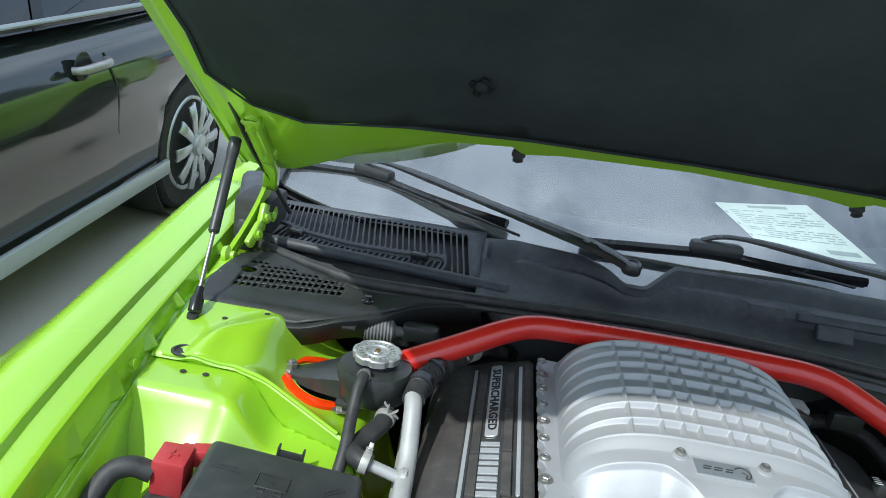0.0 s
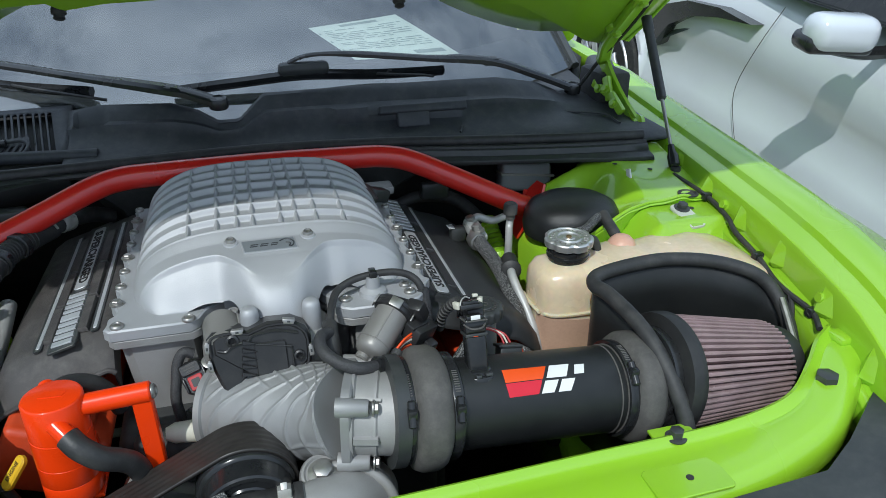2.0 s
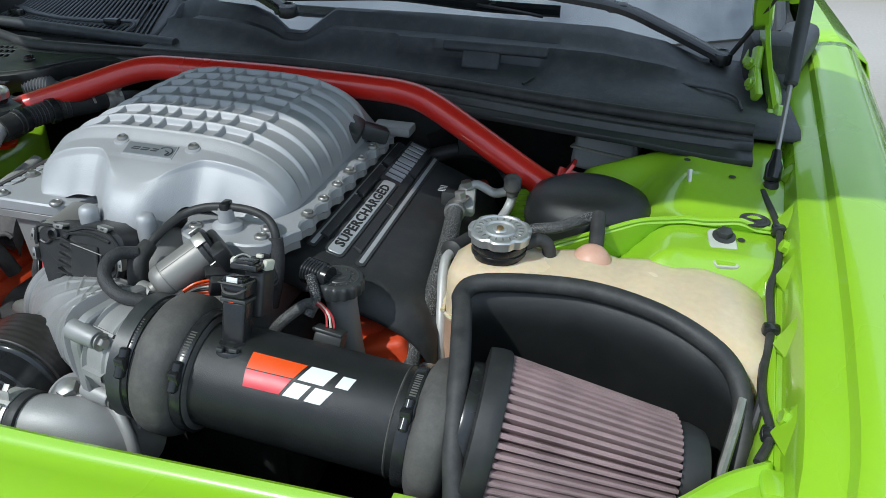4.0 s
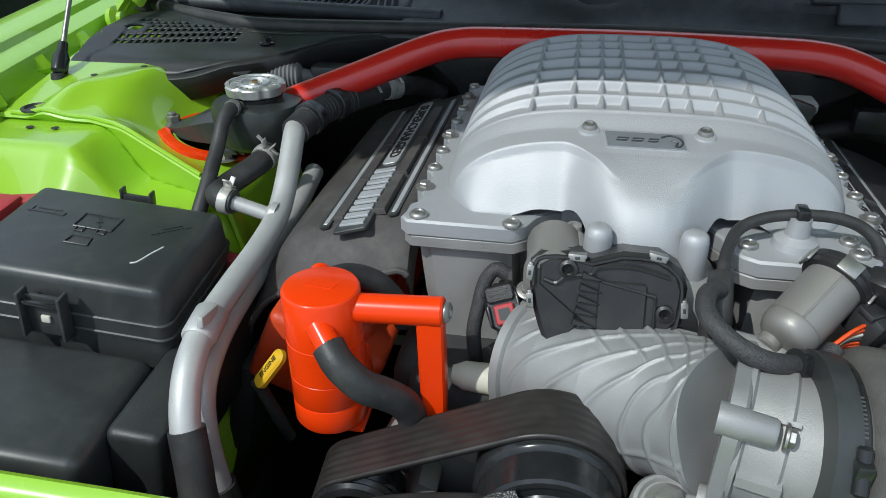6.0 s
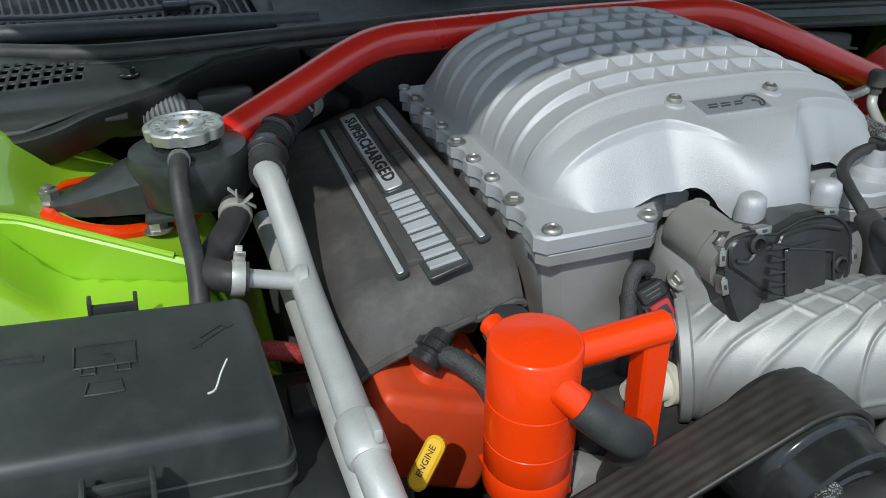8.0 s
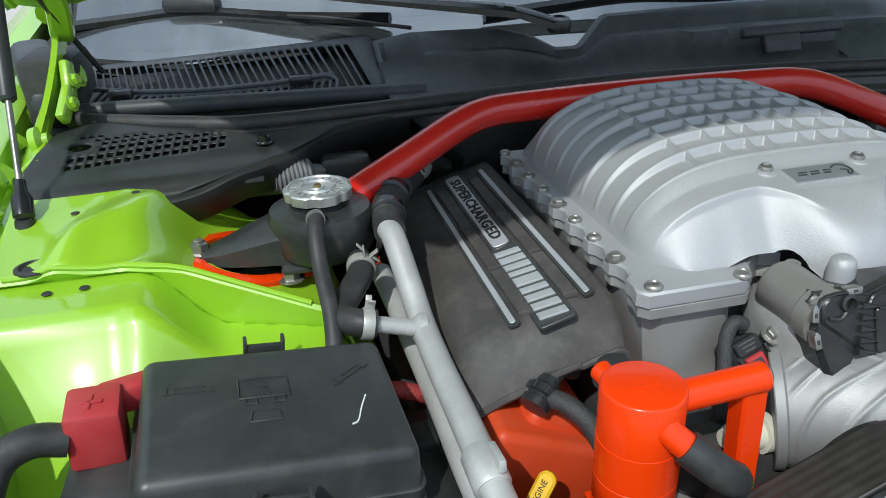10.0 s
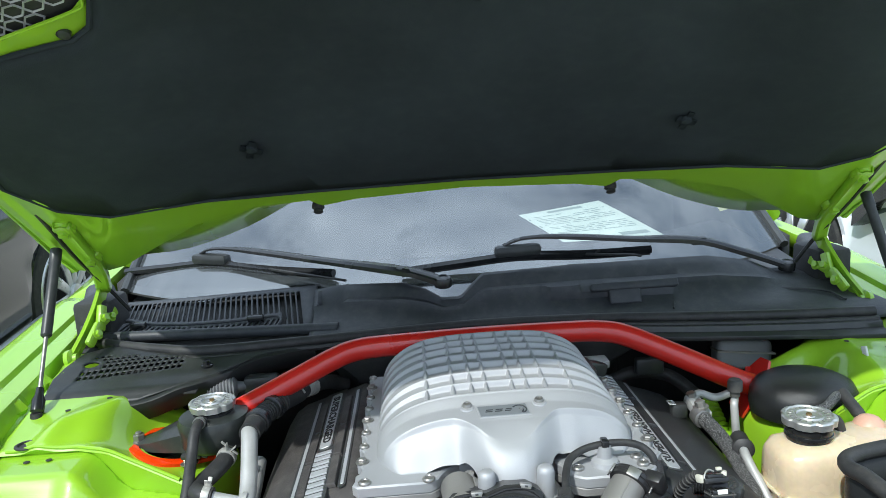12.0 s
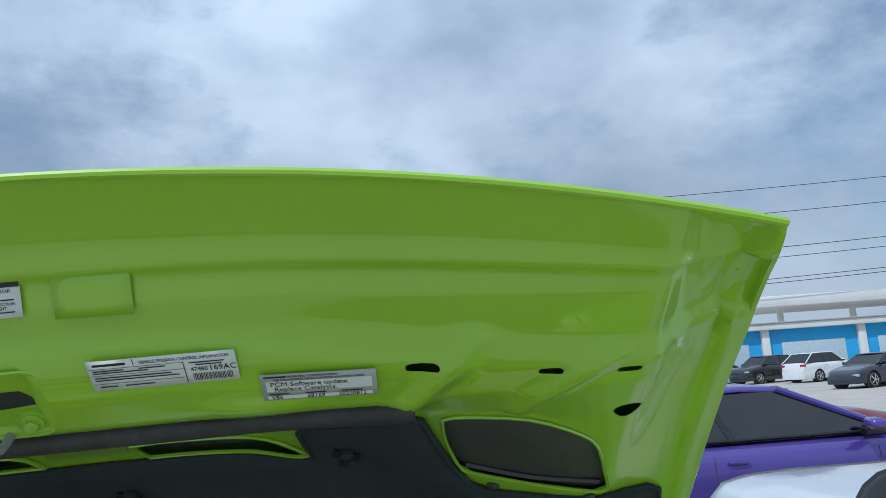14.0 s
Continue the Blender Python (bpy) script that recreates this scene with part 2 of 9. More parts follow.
ORANGE_DULL = mat("orange_engine_paint", (0.60, 0.060, 0.012), 0.5, 0, 0.12, 12, 0.2, 200, dust=0.1)
SILVER = mat("silver_coated_casting", (0.43, 0.435, 0.445), 0.50, 0.32, 0.05, 9, 0.34, 1300, coat=0.0, rvar=0.05, dust=0.05)
CAST = mat("raw_aluminium_casting", (0.34, 0.335, 0.325), 0.52, 0.3, 0.14, 22, 0.28, 900, dust=0.14)
BRIGHT_CAST = mat("bright_sand_casting", (0.30, 0.30, 0.295), 0.47, 0.32, 0.08, 30, 0.25, 1200, dust=0.08)
MOTOR_GREY = mat("satin_grey_motor_case", (0.25, 0.24, 0.222), 0.46, 0.30, 0.08, 30, 0.1, 900, dust=0.10)
ALU = mat("aluminium_pipe", (0.48, 0.48, 0.465), 0.46, 0.25, 0.12, 30, 0.15, 500, dust=0.16)
STEEL = mat("zinc_steel", (0.36, 0.35, 0.33), 0.40, 0.8, 0.15, 60, 0.1, 500)
CHROME = mat("bright_stamped_steel", (0.58, 0.58, 0.56), 0.36, 0.75, 0.10, 80, 0.1, 900)
BLACK = mat("black_moulded_plastic", (0.036, 0.039, 0.039), 0.40, 0, 0.2, 14, 0.10, 1500, dust=0.10)
BLACK_GLOSS = mat("black_smooth_plastic", (0.018, 0.019, 0.020), 0.22, 0, 0.15, 10, 0.0, 400, dust=0.05)
COWL = mat("weathered_cowl_plastic", (0.042, 0.046, 0.052), 0.52, 0, 0.22, 9, 0.3, 800, dust=0.16)
FILTER_BLACK = mat("filter_cover_plastic", (0.020, 0.022, 0.022), 0.44, 0, 0.2, 12, 0.2, 900, dust=0.06)
# same plastic on both covers: left coloured dusty and sunlit, right as shaded
COVER = mat("dusty_textured_cover", (0.062, 0.056, 0.054), 0.60, 0, 0.16, 14, 0.35, 1500, dust=0.24)
COVER_SHADED = mat("shaded_textured_cover", (0.026, 0.027, 0.029), 0.46, 0, 0.12, 10, 0.2, 1500, dust=0.08)
WRINKLE = mat("black_wrinkle_paint", (0.014, 0.015, 0.015), 0.38, 0, 0.15, 12, 0.3, 2200, dust=0.03)
RUBBER = mat("black_rubber", (0.030, 0.030, 0.030), 0.55, 0, 0.2, 20, 0.2, 500, dust=0.14)
GREYRUBBER = mat("dusty_grey_rubber", (0.078, 0.074, 0.068), 0.72, 0, 0.2, 25, 0.3, 500, dust=0.25)
LINER = mat("felt_hood_liner", (0.036, 0.045, 0.050), 0.95, 0, 0.3, 5, 0.8, 900, spec=0.15, dust=0.03)
PLASTIC_TANK = mat("translucent_tank", (0.74, 0.60, 0.41), 0.26, 0, 0.16, 9, 0.06, 120, dust=0.03)
for node in PLASTIC_TANK.node_tree.nodes:
    if node.type == 'BSDF_PRINCIPLED':
        node.inputs["Subsurface Weight"].default_value = 0.45
        node.inputs["Subsurface Radius"].default_value = (0.030, 0.016, 0.007)
        node.inputs["Subsurface Scale"].default_value = 0.6
# near-black base that also carries the shade of gaps and hollows
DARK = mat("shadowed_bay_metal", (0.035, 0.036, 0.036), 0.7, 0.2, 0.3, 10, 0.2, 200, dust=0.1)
PALE = mat("pale_nylon", (0.62, 0.60, 0.50), 0.5, 0, 0.1, 20)
YELLOW = mat("yellow_plastic", (0.75, 0.46, 0.02), 0.4, 0, 0.1, 20)
REDCAP = mat("faded_red_plastic", (0.45, 0.035, 0.04), 0.5, 0, 0.12, 20, dust=0.08)
WHITE = mat("white_ink", (0.78, 0.78, 0.76), 0.5, 0, 0.05, 30)
INK = mat("black_ink", (0.02, 0.02, 0.02), 0.6, 0, 0.1, 30)
SILVERINK = mat("silver_lettering", (0.52, 0.53, 0.54), 0.4, 0.4, 0.1, 30)
LABEL = mat("white_label", (0.72, 0.75, 0.70), 0.4, 0, 0.05, 30)
GREYLABEL = mat("grey_label", (0.42, 0.44, 0.42), 0.4, 0, 0.05, 30)
FILTER = mat("red_oiled_gauze", (0.30, 0.205, 0.205), 0.8, 0, 0.25, 30, 0.9, 1500, dust=0.25)
ENDCAP = mat("filter_end_rubber", (0.02, 0.02, 0.02), 0.5, 0, 0.15, 20, dust=0.05)
BRAID = mat("braided_sleeve", (0.042, 0.042, 0.044), 0.5, 0, 0.5, 500, 0.9, 900, dust=0.1)


def woven(name, thread, ground_col, size):
    """A woven sleeve: bright threads crossing over a dark ground."""
    m = mat(name, ground_col, 0.5, 0, 0.2, 60, 0.0, 500)
    n, l = m.node_tree.nodes, m.node_tree.links
    vor, tc, rmp, mix = n.new("ShaderNodeTexVoronoi"), n.new("ShaderNodeTexCoord"), n.new("ShaderNodeMapRange"), n.new("ShaderNodeMix")
    vor.inputs["Scale"].default_value = size
    rmp.inputs["From Min"].default_value, rmp.inputs["From Max"].default_value = 0.28, 0.50
    rmp.inputs["To Min"].default_value, rmp.inputs["To Max"].default_value = 1, 0
    mix.data_type = "RGBA"
    mix.inputs["B"].default_value = (*thread, 1)
    b = n["Principled BSDF"]
    old = b.inputs["Base Color"].links[0].from_socket
    l.new(tc.outputs["Object"], vor.inputs["Vector"])
    l.new(vor.outputs["Distance"], rmp.inputs["Value"])
    l.new(rmp.outputs["Result"], mix.inputs["Factor"])
    l.new(old, mix.inputs["A"])
    l.new(mix.outputs["Result"], b.inputs["Base Color"])
    bump = n.new("ShaderNodeBump")
    bump.inputs["Strength"].default_value, bump.inputs["Distance"].default_value = 0.8, 0.001
    l.new(rmp.outputs["Result"], bump.inputs["Height"])
    l.new(bump.outputs["Normal"], b.inputs["Normal"])
    return m


MESH_SLEEVE = woven("black_and_white_woven_sleeve", (0.36, 0.36, 0.35), (0.03, 0.03, 0.03), 800)
DECAL_O = mat("orange_decal", (0.80, 0.085, 0.01), 0.35, 0, 0.05, 30)
DECAL_R = mat("red_decal", (0.62, 0.012, 0.03), 0.35, 0, 0.05, 30)
PLATE = mat("grey_emblem_plate", (0.27, 0.29, 0.305), 0.42, 0.4, 0.08, 60)


def glass_mat(name, tint, facing=1.0, film=0.0):
    m = bpy.data.materials.new(name)
    m.use_nodes = True
    n, l = m.node_tree.nodes, m.node_tree.links
    n.clear()
    out, mix = n.new("ShaderNodeOutputMaterial"), n.new("ShaderNodeMixShader")
    tr, gl, fr = n.new("ShaderNodeBsdfTransparent"), n.new("ShaderNodeBsdfGlossy"), n.new("ShaderNodeFresnel")
    tr.inputs["Color"].default_value = (*tint, 1)
    gl.inputs["Roughness"].default_value = 0.02
    fr.inputs["IOR"].default_value = 1.5 + 1.6 * facing
    l.new(fr.outputs["Fac"], mix.inputs["Fac"])
    l.new(tr.outputs["BSDF"], mix.inputs[1])
    l.new(gl.outputs["BSDF"], mix.inputs[2])
    # pale film: some dust, and painted-in haze for the bright sky reflection
    dusty, di, dn, dr = n.new("ShaderNodeMixShader"), n.new("ShaderNodeBsdfDiffuse"), n.new("ShaderNodeTexNoise"), n.new("ShaderNodeMapRange")
    di.inputs["Color"].default_value = (0.72, 0.78, 0.80, 1)
    dn.inputs["Scale"].default_value, dn.inputs["Detail"].default_value = 7.0, 3
    dr.inputs["From Min"].default_value, dr.inputs["From Max"].default_value = 0.3, 0.75
    dr.inputs["To Min"].default_value, dr.inputs["To Max"].default_value = 0.6 * film, 1.4 * film
    l.new(dn.outputs["Fac"], dr.inputs["Value"])
    l.new(dr.outputs["Result"], dusty.inputs["Fac"])
    l.new(mix.outputs["Shader"], dusty.inputs[1])
    l.new(di.outputs["BSDF"], dusty.inputs[2])
    l.new(dusty.outputs["Shader"], out.inputs["Surface"])
    return m


GLASS = glass_mat("windscreen_glass", (0.62, 0.72, 0.72), 1.0, 0.045)
DARKGLASS = glass_mat("tinted_car_glass", (0.06, 0.07, 0.08), 0.3)

# ---- the open hood's underside: stations from the rear edge to the nose, on the centre line and at the sides ----
HOOD_MID = [(0.478, 1.172), (0.30, 1.318), (0.061, 1.502), (-0.05, 1.536), (-0.20, 1.553), (-0.256, 1.557), (-0.285, 1.576), (-0.318, 1.606), (-0.350, 1.645), (-0.366, 1.696), (-0.42, 1.7415)]
HOOD_SIDE = [(0.50, 1.085), (0.348, 1.197), (0.046, 1.413), (-0.06, 1.460), (-0.18, 1.520), (-0.25, 1.546), (-0.28, 1.562), (-0.31, 1.582), (-0.340, 1.602), (-0.368, 1.622), (-0.40, 1.652)]


HOOD_LIFT = [(0, 0), (2, 0.0), (3, 0.022), (4, 0.036), (5, 0.045), (6, 0.043), (7, 0.035), (8, 0.026), (9, 0.014), (10, 0)]


def hood_pt(x, k):
    """A point of the underside at x, station k (0 rear edge .. 10 nose)."""
    k = min(9.9999, max(0, k))
    i, f = int(k), k - int(k)
    a = min(1, max(0, (abs(x) - 0.22) / 0.36))
    w = a * a * (3 - 2 * a)
    w = w * min(1, max(0, (9 - k) / 4)) + (abs(x) / 0.71) ** 2.2 * min(1, max(0, 1 - (9 - k) / 4))
    p = [HOOD_MID[i][j] * (1 - f) + HOOD_MID[i + 1][j] * f for j in (0, 1)]
    q = [HOOD_SIDE[i][j] * (1 - f) + HOOD_SIDE[i + 1][j] * f for j in (0, 1)]
    return (x, p[0] * (1 - w) + q[0] * w, p[1] * (1 - w) + q[1] * w + lerp(HOOD_LIFT, k) * step(0.605, 0.705, abs(x)))


def hood_half(k):
    """Half the hood's width at station k."""
    return 0.745 - 0.0039 * k


def inside(p, poly):
    x, y, hit = p[0], p[1], False
    for i in range(len(poly)):
        (x1, y1), (x2, y2) = poly[i - 1], poly[i]
        if (y1 > y) != (y2 > y) and x < (x2 - x1) * (y - y1) / (y2 - y1) + x1:
            hit = not hit
    return hit


def edge_gap(p, poly):
    best = 9.0
    for i in range(len(poly)):
        a, b = Vector(poly[i - 1]), Vector(poly[i])
        d = b - a
        t = min(1, max(0, (Vector(p) - a).dot(d) / max(1e-9, d.dot(d))))
        best = min(best, (a + d * t - Vector(p)).length)
    return best


def sheet(outline, holes, sx, sy, place, keep=0.35):
    """A skin over a flat outline with holes, filled with points every sx by sy, each laid by place(x, y)."""
    from mathutils import geometry
    pts, edges = [], []
    for loop in (outline, *holes):
        n = len(pts)
        pts += [Vector(q) for q in loop]
        edges += [(n + i, n + (i + 1) % len(loop)) for i in range(len(loop))]
    x0, x1 = min(q[0] for q in outline), max(q[0] for q in outline)
    y0, y1 = min(q[1] for q in outline), max(q[1] for q in outline)
    near = keep * min(sx, sy)
    for i in range(int((x1 - x0) / sx) + 1):
        for j in range(int((y1 - y0) / sy) + 1):
            q = (x0 + (i + 0.5) * sx, y0 + (j + 0.5) * sy)
            if inside(q, outline) and edge_gap(q, outline) > near and not any(inside(q, h) or edge_gap(q, h) < near for h in holes):
                pts.append(Vector(q))
    v, _, f, _, _, _ = geometry.delaunay_2d_cdt(pts, edges, [], 1, 1e-6)
    tris = []
    for t in f:
        c = sum((v[i] for i in t), Vector((0, 0))) / len(t)
        if inside(c, outline) and not any(inside(c, h) for h in holes):
            tris.append(tuple(t))
    return Geo().add([place(q.x, q.y) for q in v], tris)


# ---- ground ----
g = Geo()
n = 40
ring = [0, 2, 4, 8, 16, 40, 100, 400, 2500]
g.grid([[(r * math.cos(2 * math.pi * i / n) if r else 0.001 * math.cos(2 * math.pi * i / n), r * math.sin(2 * math.pi * i / n) if r else 0.001 * math.sin(2 * math.pi * i / n), 0) for i in range(n)] for r in ring], closed=True, caps=False)
ground = thing("ground", "pale sun-bleached asphalt of a parking lot", "ground", kind="structure", m=Matrix())
part("asphalt", g, mat("sunbleached_asphalt", (0.44, 0.41, 0.37), 0.9, 0, 0.18, 0.6, 0.8, 60, spec=0.3), ground)

# ---- car body round the bay ----
body = thing("car_body", "lime green painted car body with open engine bay", "car", at=(0, 0.1, 0.3))


def fender_edge(y):
    return lerp([(-0.45, 0.835), (-0.3, 0.886), (-0.2, 0.915), (-0.1, 0.933), (0, 0.944), (0.2, 0.957), (0.3, 0.962), (0.75, 0.986)], y)


def fender_x(s, y):
    """The groove between the outer band and the bolting ledge."""
    return (0.754 if s < 0 else 0.739) + 0.10 * y - 0.03 * step(-0.22, -0.42, y)


def wall_drop(y):
    return 0.066 - 0.020 * step(0.0, 0.28, y)


def fender(s):
    g = Geo()
    rows = []
    for i in range(43):
        y = -0.40 + 1.13 * i / 42
        z, xi, w = fender_edge(y), fender_x(s, y), wall_drop(y)
        wave = 0.0012 * math.sin(y * 55) + 0.0008 * math.sin(y * 131)
        sec = [(xi - 0.060, z - w - 0.008), (xi - 0.052 + wave, z - w), (xi - 0.046, z - w + 0.006), (xi - 0.041, z - 0.024), (xi - 0.038, z - 0.0175), (xi - 0.032, z - 0.0145), (xi - 0.012, z - 0.0125), (xi - 0.008, z - 0.011), (xi - 0.003, z - 0.002), (xi + 0.001, z), (xi + 0.03, z + 0.004), (xi + 0.052, z + 0.003), (xi + 0.064, z - 0.003), (xi + 0.078, z - 0.016), (max(xi + 0.10, 0.875), z - 0.045), (max(xi + 0.11, 0.91), z - 0.082), (0.938, z - 0.13), (0.952, z - 0.20), (0.95, z - 0.34), (0.93, 0.42), (0.91, 0.33)]
        rows.append([(s * x, y, q) for x, q in sec])
    g.grid(rows)
    ob = part("fender", g, LIME, body, smooth=24, solid=0.0012)
    # pressed gussets below the ledge
    for k in range(9):
        y = -0.29 + 0.105 * k
        z, xi, w = fender_edge(y), fender_x(s, y), wall_drop(y)
        wd = 0.019 + 0.004 * math.sin(k * 2.3)
        p = Geo().add([(s * (xi - 0.037), y - 0.010, z - 0.0185), (s * (xi - 0.043), y - wd * 1.3, z - w + 0.010), (s * (xi - 0.042), y + wd, z - w + 0.014), (s * (xi - 0.055), y + 0.006, z - w + 0.012), (s * (xi - 0.038), y + 0.012, z - 0.020), (s * (xi - 0.05), y + 0.004, z - w + 0.004)], [(0, 1, 3), (0, 3, 4), (4, 3, 2), (1, 5, 3), (3, 5, 2)])
        part("flange_rib", p, LIME, ob, smooth=30)
    for y in (-0.176, 0.075, 0.33, 0.6):
        xi, z = fender_x(s, y), fender_edge(y)
        part("fender_bolt", bolt(Geo(), (s * (xi - 0.043), y, z - 0.042), (-0.95 * s, 0, 0.3), 0.0075, 0.007), LIME_IN, ob)
    return ob


for s in (-1, 1):
    fender(s)


def apron(s):
    """The inner wall from the fender flange down, with the rail below."""
    g = Geo()
    rows = []
    for i in range(25):
        y = -0.36 + 0.92 * i / 24
        xi = fender_x(s, y)
        z = fender_edge(y) - wall_drop(y)
        rows.append([(s * (xi - 0.050), y, z + 0.002), (s * (xi - 0.058), y, z - 0.006), (s * (min(xi - 0.062, 0.70) + 0.003 * math.sin(y * 40)), y, z - 0.03), (s * 0.676, y, z - 0.10), (s * 0.664, y, z - 0.20), (s * 0.64, y, 0.60), (s * 0.60, y, 0.56), (s * 0.52, y, 0.55), (s * 0.47, y, 0.52), (s * 0.46, y, 0.38)])
    g.grid(rows)
    part("inner_apron", g, LIME_IN, body, solid=0.0015)


for s in (-1, 1):
    apron(s)


def seam_y(a):
    return 0.125 - 0.38 * max(0, 0.60 - a)


def ring_z(a):
    return 0.866 - 0.24 * (0.54 - a)


def tower_z(a, y, rear=None, s=-1):
    """Height of the suspension tower's pressed top at a = distance from the centre line."""
    yb = seam_y(a)
    w = step(0.53, 0.61, a)
    top = ring_z(a) * (1 - w) + (0.903 + 0.17 * (y - 0.13)) * w
    top += 0.006 * math.exp(-((a - 0.60) ** 2 + (y - 0.205) ** 2) / 0.0012)
    lip = 0.902 - 0.30 * max(0, 0.55 - a)
    top += (lip - top) * math.exp(-((y - yb) / 0.026) ** 2) * (1 - step(0.60, 0.66, a))
    crest, yr = 0.928 - 0.75 * max(0, 0.585 - a), 0.225 + 1.1 * (0.60 - a)
    top += (s < 0) * max(0, crest - top) * math.exp(-((y - yr) / 0.038) ** 2) * step(0.47, 0.52, a) * (1 - step(0.64, 0.68, a))
    crest, yr = 0.930 - 0.31 * max(0, 0.605 - a), 0.272 + 0.24 * (a - 0.475)
    top += (s > 0) * max(0, crest - top) * math.exp(-((y - yr) / 0.030) ** 2) * step(0.44, 0.48, a) * (1 - step(0.66, 0.70, a))
    low = 0.896 - 0.050 * step(0.585, 0.515, a)
    z = top if (y > yb if rear is None else rear) else low
    u = min(1, max(0, (0.058 - 0.28 * max(0, 0.6 - a) - y) / 0.105))
    fall = u * (1.55 - 0.55 * u)
    z -= 0.105 * fall * (1 + 0.14 * math.sin((a - 0.42) * 26))
    z -= 0.16 * step(-0.06, -0.20, y)
    z -= 0.10 * step(0.425, 0.375, a)
    z -= 0.05 * step(0.32, 0.37, y)
    return z


def tower(s):
    hole = [(0.495 + 0.044 * math.cos(2 * math.pi * i / 24), 0.203 + 0.044 * math.sin(2 * math.pi * i / 24)) for i in range(24)]
    cut = [(a, seam_y(a)) for a in np.linspace(0.372, 0.715, 42)]
    front = [(0.69, -0.22), (0.372, -0.22)] + [(a, y + 0.006) for a, y in cut]
    back = cut[::-1] + [(0.372, 0.22), (0.44, 0.30), (0.52, 0.37), (0.725, 0.37)]
    ob = part("strut_tower", sheet(back, [hole], 0.0065, 0.0065, lambda a, y: (s * a, y, tower_z(a, y, True, s))), LIME_IN, body, smooth=75, solid=0.0025)
    part("lower_panel", sheet(front, [], 0.0075, 0.0075, lambda a, y: (s * a, y, tower_z(a, y, False) - 0.001)), LIME_IN, ob, smooth=75, solid=0.0015)
    part("seam_skirt", Geo().grid([[(s * a, y, tower_z(a, y, True)), (s * a, y - 0.003, tower_z(a, y, True) - 0.004), (s * a, y + 0.004, min(tower_z(a, y, True) - 0.005, tower_z(a, y, False) - 0.004))] for a, y in cut]), LIME_IN, ob)
    lip = Geo().tube([(s * (0.495 + 0.045 * math.cos(t)), 0.203 + 0.045 * math.sin(t), ring_z(0.495 + 0.045 * math.cos(t)) + 0.001) for t in np.linspace(0, 2 * math.pi, 33)], 0.003, 8, 1)
    part("hole_lip", lip, LIME_IN, ob)
    seam = Geo().tube([(s * (0.70 - 0.02 * i), seam_y(0.70 - 0.02 * i), tower_z(0.70 - 0.02 * i, seam_y(0.70 - 0.02 * i), True) + 0.001) for i in range(14)], 0.0028, 8, 2)
    part("weld_seam", seam, LIME_IN, ob)
    gm = Geo().turned((s * 0.676, 0.137, tower_z(0.676, 0.137)), (s * 0.676, 0.137, 1), [(0, 0.017), (0.002, 0.017), (0.003, 0.013), (0.0005, 0.011), (0.0, 0.002)], 20)
    part("grommet", gm, RUBBER, ob, "black rubber grommet")
    for a, y in ((0.66, 0.10), (0.63, 0.102), (0.655, 0.225), (0.60, 0.25)):
        holes = Geo().turned((s * a, y, tower_z(a, y) + 0.0005), (s * a, y, 1), [(0, 0.0045), (0.0006, 0.004)], 10)
        part("drain_hole", holes, DARK, ob)
    cup = Geo().turned((s * 0.495, 0.203, 0.79), (s * 0.495, 0.203, 1), [(0, 0.045), (0.035, 0.040), (0.046, 0.02), (0.048, 0.005)], 24)
    part("strut_mount", cup, DARK, ob)
    return ob


for s in (-1, 1):
    tower(s)

# the rest of the car behind the bay: flanks, roof, tail and wheels, on level ground
LEVEL_INV = LEVEL.inverted()


def level(rows):
    return [[tuple(LEVEL_INV @ Vector(p)) for p in r] for r in rows]


def arch_z(y, low):
    return max([low] + [0.34 + math.sqrt(0.385 ** 2 - (y - q) ** 2) for q in (0.22, 3.17) if abs(y - q) < 0.385])


